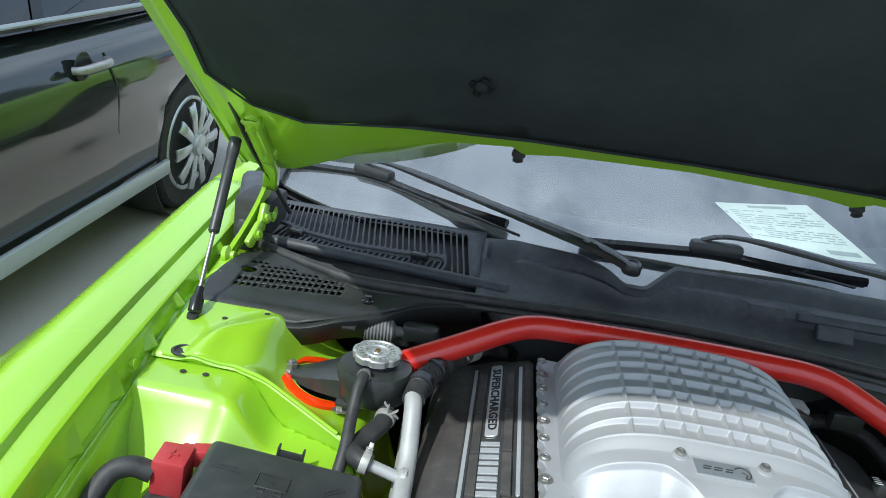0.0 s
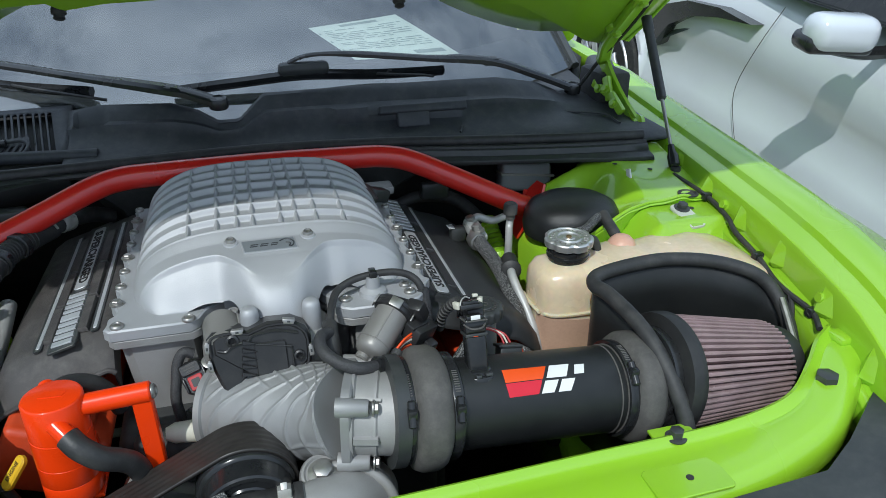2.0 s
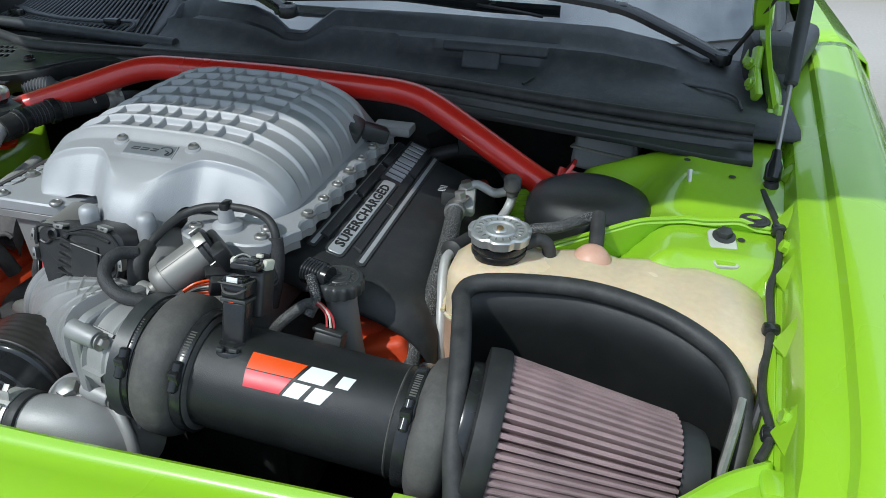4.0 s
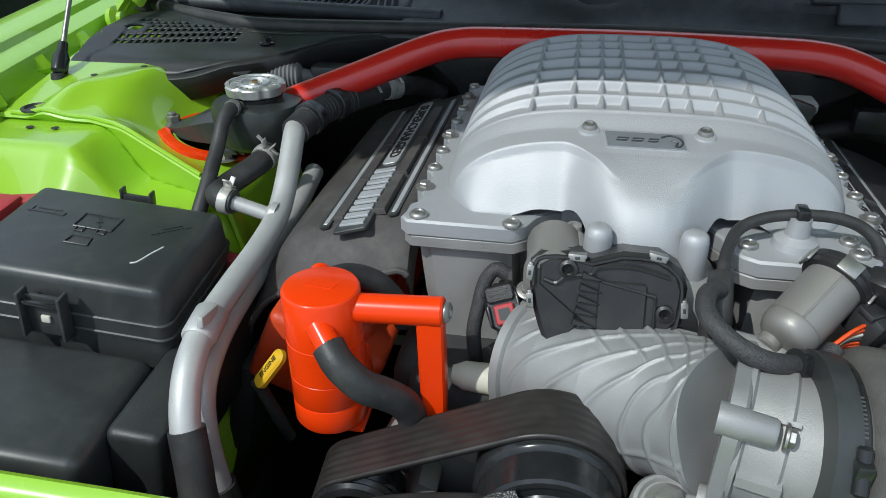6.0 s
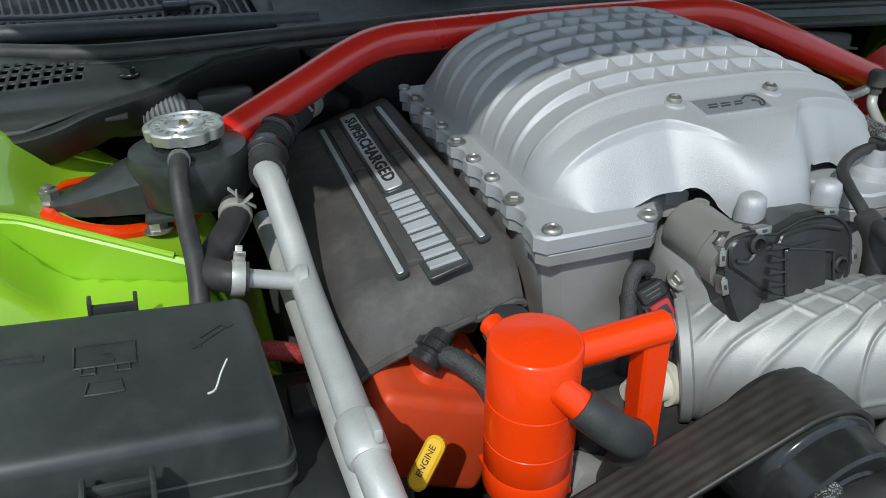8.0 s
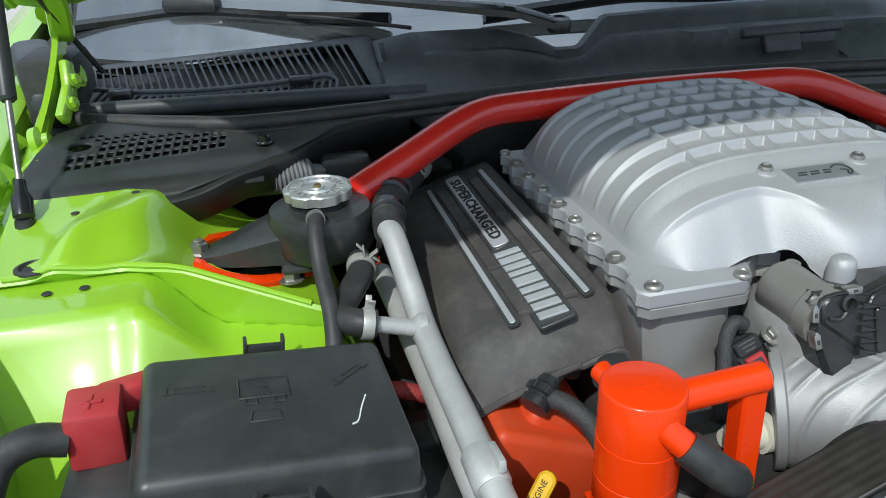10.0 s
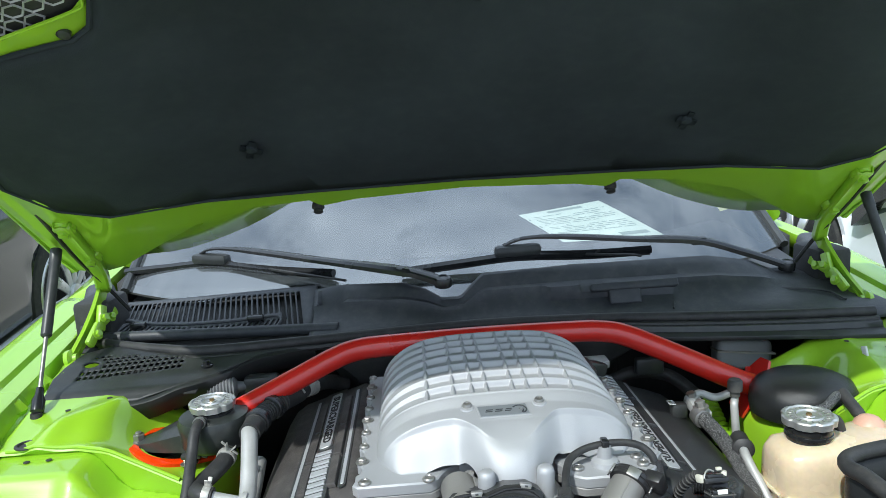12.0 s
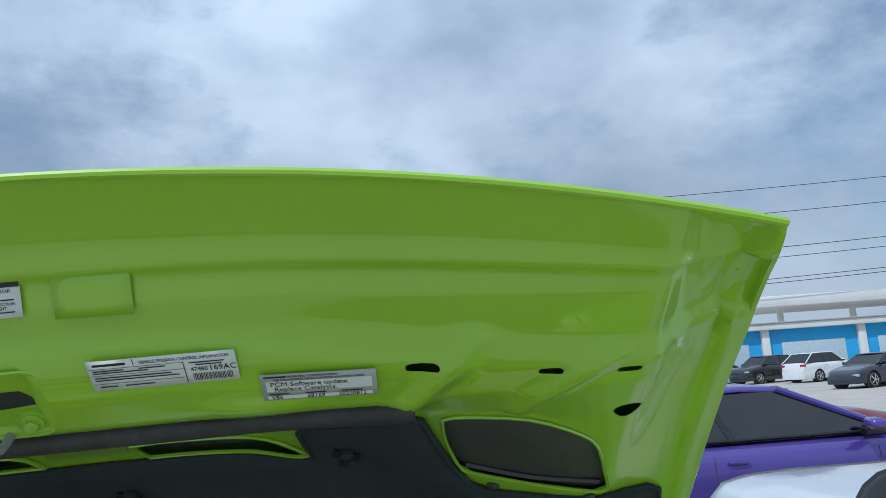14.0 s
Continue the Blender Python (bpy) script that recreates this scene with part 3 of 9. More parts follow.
def flank(s):
    rows = []
    ys = sorted(set([0.72 + 0.1 * i for i in range(33)] + [3.17 + 0.385 * math.cos(radians(11.25 * i)) for i in range(17)]))
    for y in ys:
        e = step(3.3, 3.95, y)
        b = arch_z(y, 0.26 + 0.2 * e)
        lift = (0.022 if s > 0 else -0.022) * step(1.4, 0.72, y)
        rows.append([(s * (x - 0.12 * e), y, max(z + lift * step(0.6, 0.9, z), b)) for x, z in ((0.825, 0.94), (0.83, 0.972), (0.86, 0.978), (0.91, 0.95), (0.94, 0.88), (0.955, 0.76), (0.945, 0.66), (0.955, 0.55), (0.95, 0.42), (0.92, 0.28), (0.90, 0.24))])
    f = part("flank", Geo().grid(level(rows)), LIME, body, "lime green door and quarter panel", solid=0.003)
    for y in (0.98, 2.25):
        part("door_gap", Geo().tube([tuple(LEVEL_INV @ Vector(p)) for p in ((s * 0.905, y, 0.955), (s * 0.941, y, 0.88), (s * 0.956, y, 0.76), (s * 0.946, y, 0.66), (s * 0.956, y, 0.55), (s * 0.951, y, 0.42))], 0.003, 5, 2), BLACK, f)
    part("sill", Geo().grid(level([[(s * 0.90, y, 0.27), (s * 0.93, y, 0.25), (s * 0.91, y, 0.20), (s * 0.80, y, 0.19)] for y in np.linspace(0.62, 2.76, 8)])), BLACK, body, solid=0.003)
    part("side_window", Geo().grid(level([[(s * 0.826, y, 0.965), (s * 0.70, 1.40 + (y - 1.05) * 0.72, 1.27)] for y in np.linspace(1.05, 3.1, 8)])), BLACK_GLOSS, body)
    for q in (0.22, 3.17):
        o, a = Vector((s, 0, 0)), Vector((s * 0.935, q, 0.335))
        pt = lambda v: tuple(LEVEL_INV @ v)
        tyre = part("wheel", Geo().turned(pt(a - o * 0.25), pt(a), [(0, 0.2), (0, 0.31), (0.03, 0.335), (0.22, 0.335), (0.248, 0.31), (0.25, 0.26), (0.24, 0.25)], 40), RUBBER, body, "black wheel with low tyre")
        part("rim", Geo().turned(pt(a - o * 0.10), pt(a), [(0, 0.03), (0, 0.25), (0.09, 0.255), (0.10, 0.25), (0.095, 0.235), (0.02, 0.225), (0.02, 0.03)], 36), DARK, tyre)
        for i in range(10):
            t = 2 * math.pi * (i + 0.22 * (i % 2)) / 10
            d = Vector((0, math.cos(t), math.sin(t)))
            part("spoke", Geo().tube([pt(a - o * 0.025 + d * 0.04), pt(a - o * 0.015 + d * 0.14), pt(a - o * 0.02 + d * 0.245)], 0.011, 6, 2), BLACK_GLOSS, tyre)


for s in (-1, 1):
    flank(s)
    part("fender_side", Geo().grid(level([[(s * 0.951, y, max(0.72, arch_z(y, 0.30))), (s * 0.948, y, max(0.5, arch_z(y, 0.30))), (s * 0.93, y, arch_z(y, 0.30))] for y in sorted([-0.5 + 0.1 * i for i in range(13)] + [0.22 + 0.385 * math.cos(radians(11.25 * i)) for i in range(17)])])), LIME, body, solid=0.003)
rows = []
for y, z, w in ((1.36, 1.262, 0.66), (1.45, 1.29, 0.66), (1.75, 1.335, 0.67), (2.15, 1.345, 0.66), (2.5, 1.32, 0.64), (2.62, 1.30, 0.63)):
    rows.append([(w * q, y, z - 0.05 * abs(q) ** 3) for q in np.linspace(-1, 1, 15)])
part("roof", Geo().grid(level(rows)), LIME, body, "lime green roof", solid=0.01)
part("rear_window", Geo().grid(level([[(q * (0.62 + 0.1 * t), 2.62 + 0.6 * t, 1.30 - 0.29 * t - 0.05 * abs(q) ** 3 * (1 - t)) for q in np.linspace(-1, 1, 11)] for t in np.linspace(0, 1, 5)])), BLACK_GLOSS, body)
part("boot_lid", Geo().grid(level([[(q * 0.80, y, z) for q in np.linspace(-1, 1, 9)] for y, z in ((3.2, 1.0), (3.4, 1.015), (3.9, 1.03), (3.98, 1.0), (4.05, 0.80), (4.08, 0.55), (4.0, 0.35))])), LIME, body, solid=0.004)
part("nose_panel", Geo().grid(level([[(q * 0.93, -0.74 + 0.18 * abs(q) ** 4, z) for q in np.linspace(-1, 1, 13)] for z in (0.68, 0.60, 0.45, 0.30, 0.2)])), BLACK, body, "black front bumper and grille", solid=0.01)

# radiator support: a pressed beam that curves back into the aprons at both ends
half = [(0.3, -0.336, 0.806), (0.42, -0.338, 0.812), (0.50, -0.332, 0.823), (0.56, -0.315, 0.832), (0.61, -0.280, 0.841), (0.645, -0.250, 0.847), (0.676, -0.232, 0.851)]
rail = [(-x, y, z) for x, y, z in half[::-1]] + [(0, -0.338, 0.80)] + half
path = spline(rail, 8)
rows = []
for i, p in enumerate(path):
    d = (path[min(i + 1, len(path) - 1)] - path[max(i - 1, 0)]).normalized()
    side = Vector((-d.y, d.x, 0)).normalized()
    up = Vector((0, 0, 1))
    w = 0.040 - 0.012 * step(0.38, 0.56, abs(p.x))
    rows.append([p + side * a + up * b for a, b in ((w - 0.006, -0.05), (w - 0.004, -0.004), (w, 0.008), (w - 0.004, 0.010), (w - 0.008, 0.004), (w - 0.014, 0), (0.01, 0.001), (-w + 0.014, 0), (-w + 0.004, -0.004), (-w - 0.004, -0.014), (-w - 0.006, -0.045), (-w + 0.004, -0.07))])
support = part("radiator_support", Geo().grid(rows), LIME, body, solid=0.0015)
for s in (-1, 1):
    m = plane_at((s * 0.378, -0.356, 0.8115), (1, 0, 0.02 * s), (0, 1, 0))
    part("stamped_pad", Geo().slab(rounded(0.085, 0.045, 0.006), 0.003, m, 0.001), LIME, support)
    part("pad_hole", Geo().slab(rounded(0.008, 0.008, 0.0038), 0.0006, m @ Matrix.Translation((0.002, 0, 0.0008))), DARK, support)
    part("oval_hole", Geo().slab(rounded(0.026, 0.018, 0.0088), 0.0006, plane_at((s * 0.556, -0.326, 0.8275), (1, 0.25 * s, 0.1 * s), (0, 1, 0)) @ Matrix.Translation((0, 0, 0.0012))), DARK, support)
    part("end_bolt", bolt(Geo(), (s * 0.602, -0.283, 0.834), (0, 0, 1), 0.013, 0.012), BLACK, support, "black plastic bolt cap")
    part("headlight_bracket", Geo().rbox((s * 0.668, -0.228, 0.852), (0.026, 0.03, 0.012), 0.005), LIME, support)

# bay floor, firewall and the black shroud ahead of the support
bay = thing("engine_bay_lining", "dark engine bay walls and undertray", "bay lining", at=(0, 0, 0.3), kind="structure")
part("undertray", Geo().rbox((0, 0.03, 0.36), (1.34, 0.86, 0.02), 0.004), DARK, bay)
part("firewall", Geo().rbox((0, 0.50, 0.66), (1.42, 0.03, 0.58), 0.004), DARK, bay)
part("front_wall", Geo().rbox((0, -0.375, 0.56), (1.26, 0.02, 0.40), 0.004), DARK, bay)
shroud = thing("front_shroud", "black plastic radiator shroud ahead of the support beam", "shroud", at=(0, -0.5, 0.7))
rows = []
for i in range(31):
    x = -0.78 + 1.56 * i / 30
    e = abs(x) / 0.78
    y0 = -0.383 + 0.17 * max(0, e - 0.68) / 0.32
    z0 = 0.792 + 0.05 * e * e
    rows.append([(x, y0, z0 - 0.03), (x, y0 - 0.004, z0), (x, y0 - 0.06, z0 + 0.004 + 0.006 * math.sin(x * 20)), (x, y0 - 0.15, z0 - 0.02), (x, y0 - 0.22, z0 - 0.06), (x, y0 - 0.25, z0 - 0.2), (x, y0 - 0.25, 0.35)])
part("panel", Geo().grid(rows), BLACK, shroud, solid=0.002)
for s in (-1, 1):
    part("embossed_ring", Geo().tube([(s * (0.62 + 0.05 * math.cos(t)), -0.43 + 0.04 * math.sin(t), 0.828 + 0.001 * math.cos(t)) for t in np.linspace(0, 2 * math.pi, 25)], 0.0025, 6, 1), BLACK, shroud)
    part("retainer", bolt(Geo(), (s * 0.48, -0.43, 0.813), (0, 0, 1), 0.008, 0.005), BLACK_GLOSS, shroud)

# ---- cowl ----
def glass_base(x):
    return 0.50 + 0.30 * (abs(x) / 0.78) ** 2.6


def glass_pt(x, s):
    """A point of the windscreen, s metres behind its base."""
    return (x, glass_base(x) + s * (1 - 0.10 * (abs(x) / 0.78) ** 2), 0.984 + 0.50 * s - 0.10 * s * s)


SEAL = [(-0.70, 0.475), (-0.66, 0.448), (-0.55, 0.395), (-0.47, 0.372), (-0.28, 0.385), (0, 0.408), (0.22, 0.388), (0.40, 0.352), (0.55, 0.325), (0.68, 0.31)]
cowl = thing("cowl_panel", "black weathered plastic cowl panel below the windscreen", "cowl", at=(0, 0.45, 0.95))


def cowl_left(x, y):
    yb, yt = 0.44 - 0.10 * (x + 0.316), 0.56 - 0.235 * (x + 0.316)
    zt = 1.012 + 0.07 * (x + 0.316)
    t = (y - yb) / (yt - yb)
    return (x, y, 0.962 + (zt - 0.962) * t)


def slot(x, y0, y1, w, lean=0.10):
    dx = lean * (y1 - y0)
    return [(x - w, y0 + w), (x - w * 0.5, y0), (x + w * 0.5, y0), (x + w, y0 + w), (x + w + dx, y1 - w), (x + w * 0.5 + dx, y1), (x - w * 0.5 + dx, y1), (x - w + dx, y1 - w)]


RIBLINE = [(-0.72, 0.52), (-0.685, 0.41), (-0.62, 0.26), (-0.54, 0.20), (-0.45, 0.23), (-0.37, 0.31), (-0.30, 0.36)]
holes = []
for i in range(37):
    x = -0.705 + 0.0107 * i
    yb, yt = 0.44 - 0.10 * (x + 0.316), 0.56 - 0.235 * (x + 0.316)
    up = yt - yb
    if i > 32:
        holes.append(slot(x, yb + up * 0.03, yb + up * 0.965, 0.0036, -0.16))
    else:
        mid = lerp(RIBLINE, x)
        holes.append(slot(x, yb + up * (mid + 0.11), yb + up * 0.965, 0.0036, -0.17))
        if i > 1 and mid > 0.12:
            holes.append(slot(x + 0.002, yb + up * 0.015, yb + up * (mid - 0.035), 0.0033, 0.22))
outline = [(-0.735, 0.485), (-0.60, 0.462), (-0.45, 0.447), (-0.300, 0.436), (-0.300, 0.562), (-0.45, 0.597), (-0.60, 0.632), (-0.735, 0.666)]
part("intake_grille", sheet(outline, holes, 0.03, 0.03, cowl_left), COWL, cowl, "slotted air intake", solid=0.004)
rib = [(x, lerp(RIBLINE, x) + 0.03) for x in np.linspace(-0.700, -0.375, 18)] + [(-0.362, 0.26), (-0.364, 0.12), (-0.372, 0.02)]
part("grille_rib", Geo().tube([Vector(cowl_left(x, 0.44 - 0.10 * (x + 0.316) + (0.12 - 0.135 * (x + 0.316)) * t)) + Vector((0, 0, 0.001)) for x, t in rib], 0.0030, 8, 2), COWL, cowl)
for x, y in ((-0.410, 0.481), (-0.640, 0.506)):
    part("grille_clip", Geo().rbox(Vector(cowl_left(x, y)) + Vector((0, 0, 0.006)), (0.03, 0.014, 0.012), 0.003), BLACK_GLOSS, cowl)
part("drip_channel", Geo().tube([Vector(cowl_left(x, 0.44 - 0.10 * (x + 0.316) - 0.004)) + Vector((0, 0, 0.002)) for x in np.linspace(-0.69, -0.25, 14)], 0.0105, 12, 3), COWL, cowl, "rounded drip channel")
# dark sheet close under the slots, standing in for the shaded hollow
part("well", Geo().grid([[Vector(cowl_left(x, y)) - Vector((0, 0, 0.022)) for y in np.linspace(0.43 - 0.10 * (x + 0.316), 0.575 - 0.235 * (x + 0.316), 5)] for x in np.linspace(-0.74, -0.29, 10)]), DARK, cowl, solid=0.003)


def cowl_top(x):
    z = lerp([(-0.31, 1.008), (-0.25, 1.022), (-0.13, 1.024), (-0.085, 1.012), (-0.055, 0.996), (-0.02, 0.996), (0.0, 1.012), (0.025, 1.032), (0.20, 1.034), (0.47, 1.030), (0.56, 1.012), (0.62, 0.985), (0.74, 0.975)], x)
    y = lerp([(-0.31, 0.55), (-0.25, 0.525), (-0.10, 0.49), (-0.055, 0.468), (-0.02, 0.468), (0.03, 0.495), (0.2, 0.50), (0.47, 0.515), (0.56, 0.53), (0.74, 0.60)], x)
    return y, z


rows = []
for i in range(140):
    x = -0.302 + 1.042 * i / 139
    yf = lerp(SEAL, x)
    yt, zt = cowl_top(x)
    dent = 0.016 * step(0.135, 0.15, x) * (1 - step(0.375, 0.39, x))
    dent2 = 0.010 * step(0.20, 0.21, x) * (1 - step(0.245, 0.255, x))
    pocket = 0.012 * step(-0.295, -0.288, x) * (1 - step(-0.245, -0.238, x))
    prof = [(yf - 0.004, 0.945), (yf, 0.952), (yf + 0.012, 0.958), (yf + 0.35 * (yt - yf), 0.958 + 0.10 * (zt - 0.958)), (yf + 0.5 * (yt - yf), 0.958 + 0.28 * (zt - 0.958)), (yf + 0.62 * (yt - yf) - dent, 0.958 + 0.45 * (zt - 0.958)), (yf + 0.66 * (yt - yf) - dent + dent2, 0.958 + 0.62 * (zt - 0.958)), (yf + 0.76 * (yt - yf) + pocket * 0.5, 0.958 + 0.66 * (zt - 0.958) - pocket), (yf + 0.85 * (yt - yf), 0.958 + 0.86 * (zt - 0.958) - pocket), (yt - 0.010, zt - 0.003), (yt - 0.003, zt), (yt + 0.006, zt - 0.002), (yt + 0.012, zt - 0.016), (max(glass_base(x), yt + 0.02), 0.980)]
    rows.append([(x, y, z) for y, z in prof])
part("raised_panel", Geo().grid(rows), COWL, cowl, "raised panel with wiper notch", smooth=35, solid=0.003)
part("moulded_box", Geo().rbox((0.305, 0.440, 0.999), (0.165, 0.014, 0.016), 0.004, pose(0, 0, 0, -28, 0, 0), 3).rbox((0.285, 0.434, 0.981), (0.060, 0.014, 0.030), 0.004, pose(0, 0, 0, -24, 0, 0), 3), COWL, cowl, "T-shaped moulded box")
part("access_cover", Geo().tube([(0.36, 0.385, 0.965), (0.385, 0.435, 0.968), (0.44, 0.452, 0.972), (0.55, 0.448, 0.972), (0.655, 0.425, 0.968), (0.67, 0.37, 0.962)], 0.002, 6, 5), BLACK, cowl)
part("rubber_seal", Geo().tube([(x, y - 0.006, 0.957) for x, y in SEAL], 0.0095, 10, 6), RUBBER, cowl, "black rubber bulb seal")
part("seal_lip", Geo().tube([(x, y - 0.020, 0.948) for x, y in SEAL[1:]], 0.005, 8, 6), RUBBER, cowl)
rows = []
for x, y in [(q.x, q.y) for q in spline([(x, y, 0) for x, y in SEAL], 4)]:
    p = step(-0.20, -0.28, x)
    o = max(step(0.22, 0.32, x), p)
    rows.append([(x, y - 0.010, 0.950), (x, y - 0.028 + 0.018 * p, 0.944), (x, y - 0.034 + 0.026 * p, 0.932 + 0.010 * p), (x, y - 0.028 + 0.02 * o + 0.012 * p, 0.88 + 0.048 * o + 0.010 * p), (x, y + 0.03 + (0.475 - y - 0.03) * o, 0.80 + 0.125 * o), (x, 0.49, 0.60)])
part("rear_bay_wall", Geo().grid(rows), BLACK, cowl, solid=0.003)
rows = []
for x, y in [(q.x, q.y) for q in spline([(x, y, 0) for x, y in SEAL if x > 0.2], 5)]:
    rows.append([(x, y - 0.026, 0.940), (x, y - 0.038, 0.936), (x, y - 0.044 - 0.010 * step(0.52, 0.64, x), 0.932), (x, y - 0.046 - 0.010 * step(0.52, 0.64, x), 0.925)])
part("lower_ledge", Geo().grid(rows), BLACK, cowl, solid=0.003)
for s in (-1, 1):
    part("corner_filler", Geo().rbox((s * 0.752, 0.60, 0.985), (0.06, 0.24, 0.05), 0.018, pose(0, 0, 0, 8, 0, -18 * s), 3), COWL, cowl)

# the cabin filter cover with its pierced field
cover = thing("cabin_filter_cover", "black plastic filter cover with diamond grille, dusty", "cover", at=(-0.5, 0.31, 0.93))


def lower_z(x, y):
    return 0.930 + 0.10 * (y - 0.25) + 0.012 * step(0.30, 0.36, y) - 0.02 * step(0.275, 0.25, y) * 0.6


outline = [(-0.715, 0.252), (-0.64, 0.248), (-0.56, 0.252), (-0.50, 0.270), (-0.45, 0.297), (-0.38, 0.342), (-0.285, 0.368), (-0.285, 0.378), (-0.38, 0.375), (-0.47, 0.362), (-0.55, 0.380), (-0.66, 0.428), (-0.70, 0.40), (-0.72, 0.32)]
holes = [[(-0.667 + 0.013 * math.cos(k * math.pi / 6), 0.352 + 0.009 * math.sin(k * math.pi / 6)) for k in range(12)]]
for r in range(6):
    for c in range(17):
        x = -0.676 + 0.0102 * c + 0.0015 * r
        y = 0.317 + 0.09 * (x + 0.675) + 0.0122 * r
        if y > 0.386 - 0.17 * (x + 0.675) or x < -0.650 and abs(y - 0.352) < 0.019:
            continue
        holes.append([(x - 0.0040, y - 0.0042), (x + 0.0030, y - 0.0042), (x + 0.0042, y + 0.0042), (x - 0.0028, y + 0.0042)])
part("lid", sheet(outline, holes, 0.006, 0.006, lambda x, y: (x, y, lower_z(x, y))), FILTER_BLACK, cover, solid=0.003)
rows = [[(x, y, lower_z(x, y)), (x - 0.002, y - 0.006, lower_z(x, y) - 0.006), (x, y - 0.002, lower_z(x, y) - 0.035)] for x, y in [(q.x, q.y) for q in spline([(x, y, 0) for x, y in outline[:7]], 5)]]
part("front_lip", Geo().grid(rows), FILTER_BLACK, cover, solid=0.002)
part("screw", bolt(Geo(), (-0.465, 0.327, lower_z(-0.465, 0.327)), (0, 0, 1), 0.007, 0.007), BLACK_GLOSS, cover)
# dark sheet added under the mesh so its holes look shaded and deep
part("filter_tray", Geo().rbox((-0.59, 0.345, 0.917), (0.24, 0.15, 0.004), 0.001), DARK, cover)

# ---- windscreen, wipers, cabin ----
screen = thing("windscreen", "clear laminated windscreen reflecting cloudy sky", "windscreen", at=(0, 0.6, 0.98), kind="structure")
def pane_foot(x):
    """How far behind its base the pane starts, clear of the slotted intake."""
    return max(0, 0.566 - 0.235 * (x + 0.316) - glass_base(x)) * step(-0.27, -0.30, x)


part("pane", Geo().grid([[glass_pt(x, pane_foot(x) + (0.85 - pane_foot(x)) * s) for x in np.linspace(-0.775, 0.775, 63)] for s in np.linspace(0, 1, 14)]), GLASS, screen).visible_shadow = False
part("frit_band", Geo().grid([[tuple(Vector(glass_pt(x, pane_foot(x) + s)) - Vector((0, -0.004, 0.006))) for x in np.linspace(-0.775, 0.775, 63)] for s in (0, 0.018, 0.03)]), BLACK, screen, "black ceramic border")
for s in (-1, 1):
    part("pillar", Geo().tube([glass_pt(s * 0.80, q) for q in np.linspace(0.10, 0.85, 8)], 0.022, 10, 3), LIME, screen, "lime green windscreen pillar")
    part("pillar_trim", Geo().tube([Vector(glass_pt(s * 0.765, q)) + Vector((0, 0, 0.006)) for q in np.linspace(-0.01, 0.85, 8)], 0.010, 8, 3), BLACK, screen)
cabin = thing("cabin_interior", "dark dashboard and cabin behind the windscreen", "interior", at=(0, 1, 0.7), kind="structure")
part("dashboard", Geo().grid([[(x, glass_base(x) + 0.02 + 0.5 * t, 0.955 + 0.035 * math.sin(2.4 * t) - 0.10 * step(0.75, 1.0, t)) for x in np.linspace(-0.76, 0.76, 25)] for t in np.linspace(0, 1, 14)]), mat("grey_dash_plastic", (0.045, 0.047, 0.052), 0.6, 0, 0.15, 8, 0.3, 400, dust=0.1), cabin)
part("rear_panel", Geo().rbox((0, 1.55, 1.10), (1.6, 0.04, 0.75), 0.01), DARK, cabin)
part("floor_panel", Geo().rbox((0, 1.1, 0.72), (1.6, 0.95, 0.04), 0.01), DARK, cabin)
for s in (-1, 1):
    part("side_panel", Geo().grid([[(s * 0.79, y, 0.60), (s * 0.79, y, 1.0 + 0.46 * max(0, y - 0.86))] for y in np.linspace(0.80, 1.52, 10)]), DARK, cabin, solid=0.02)


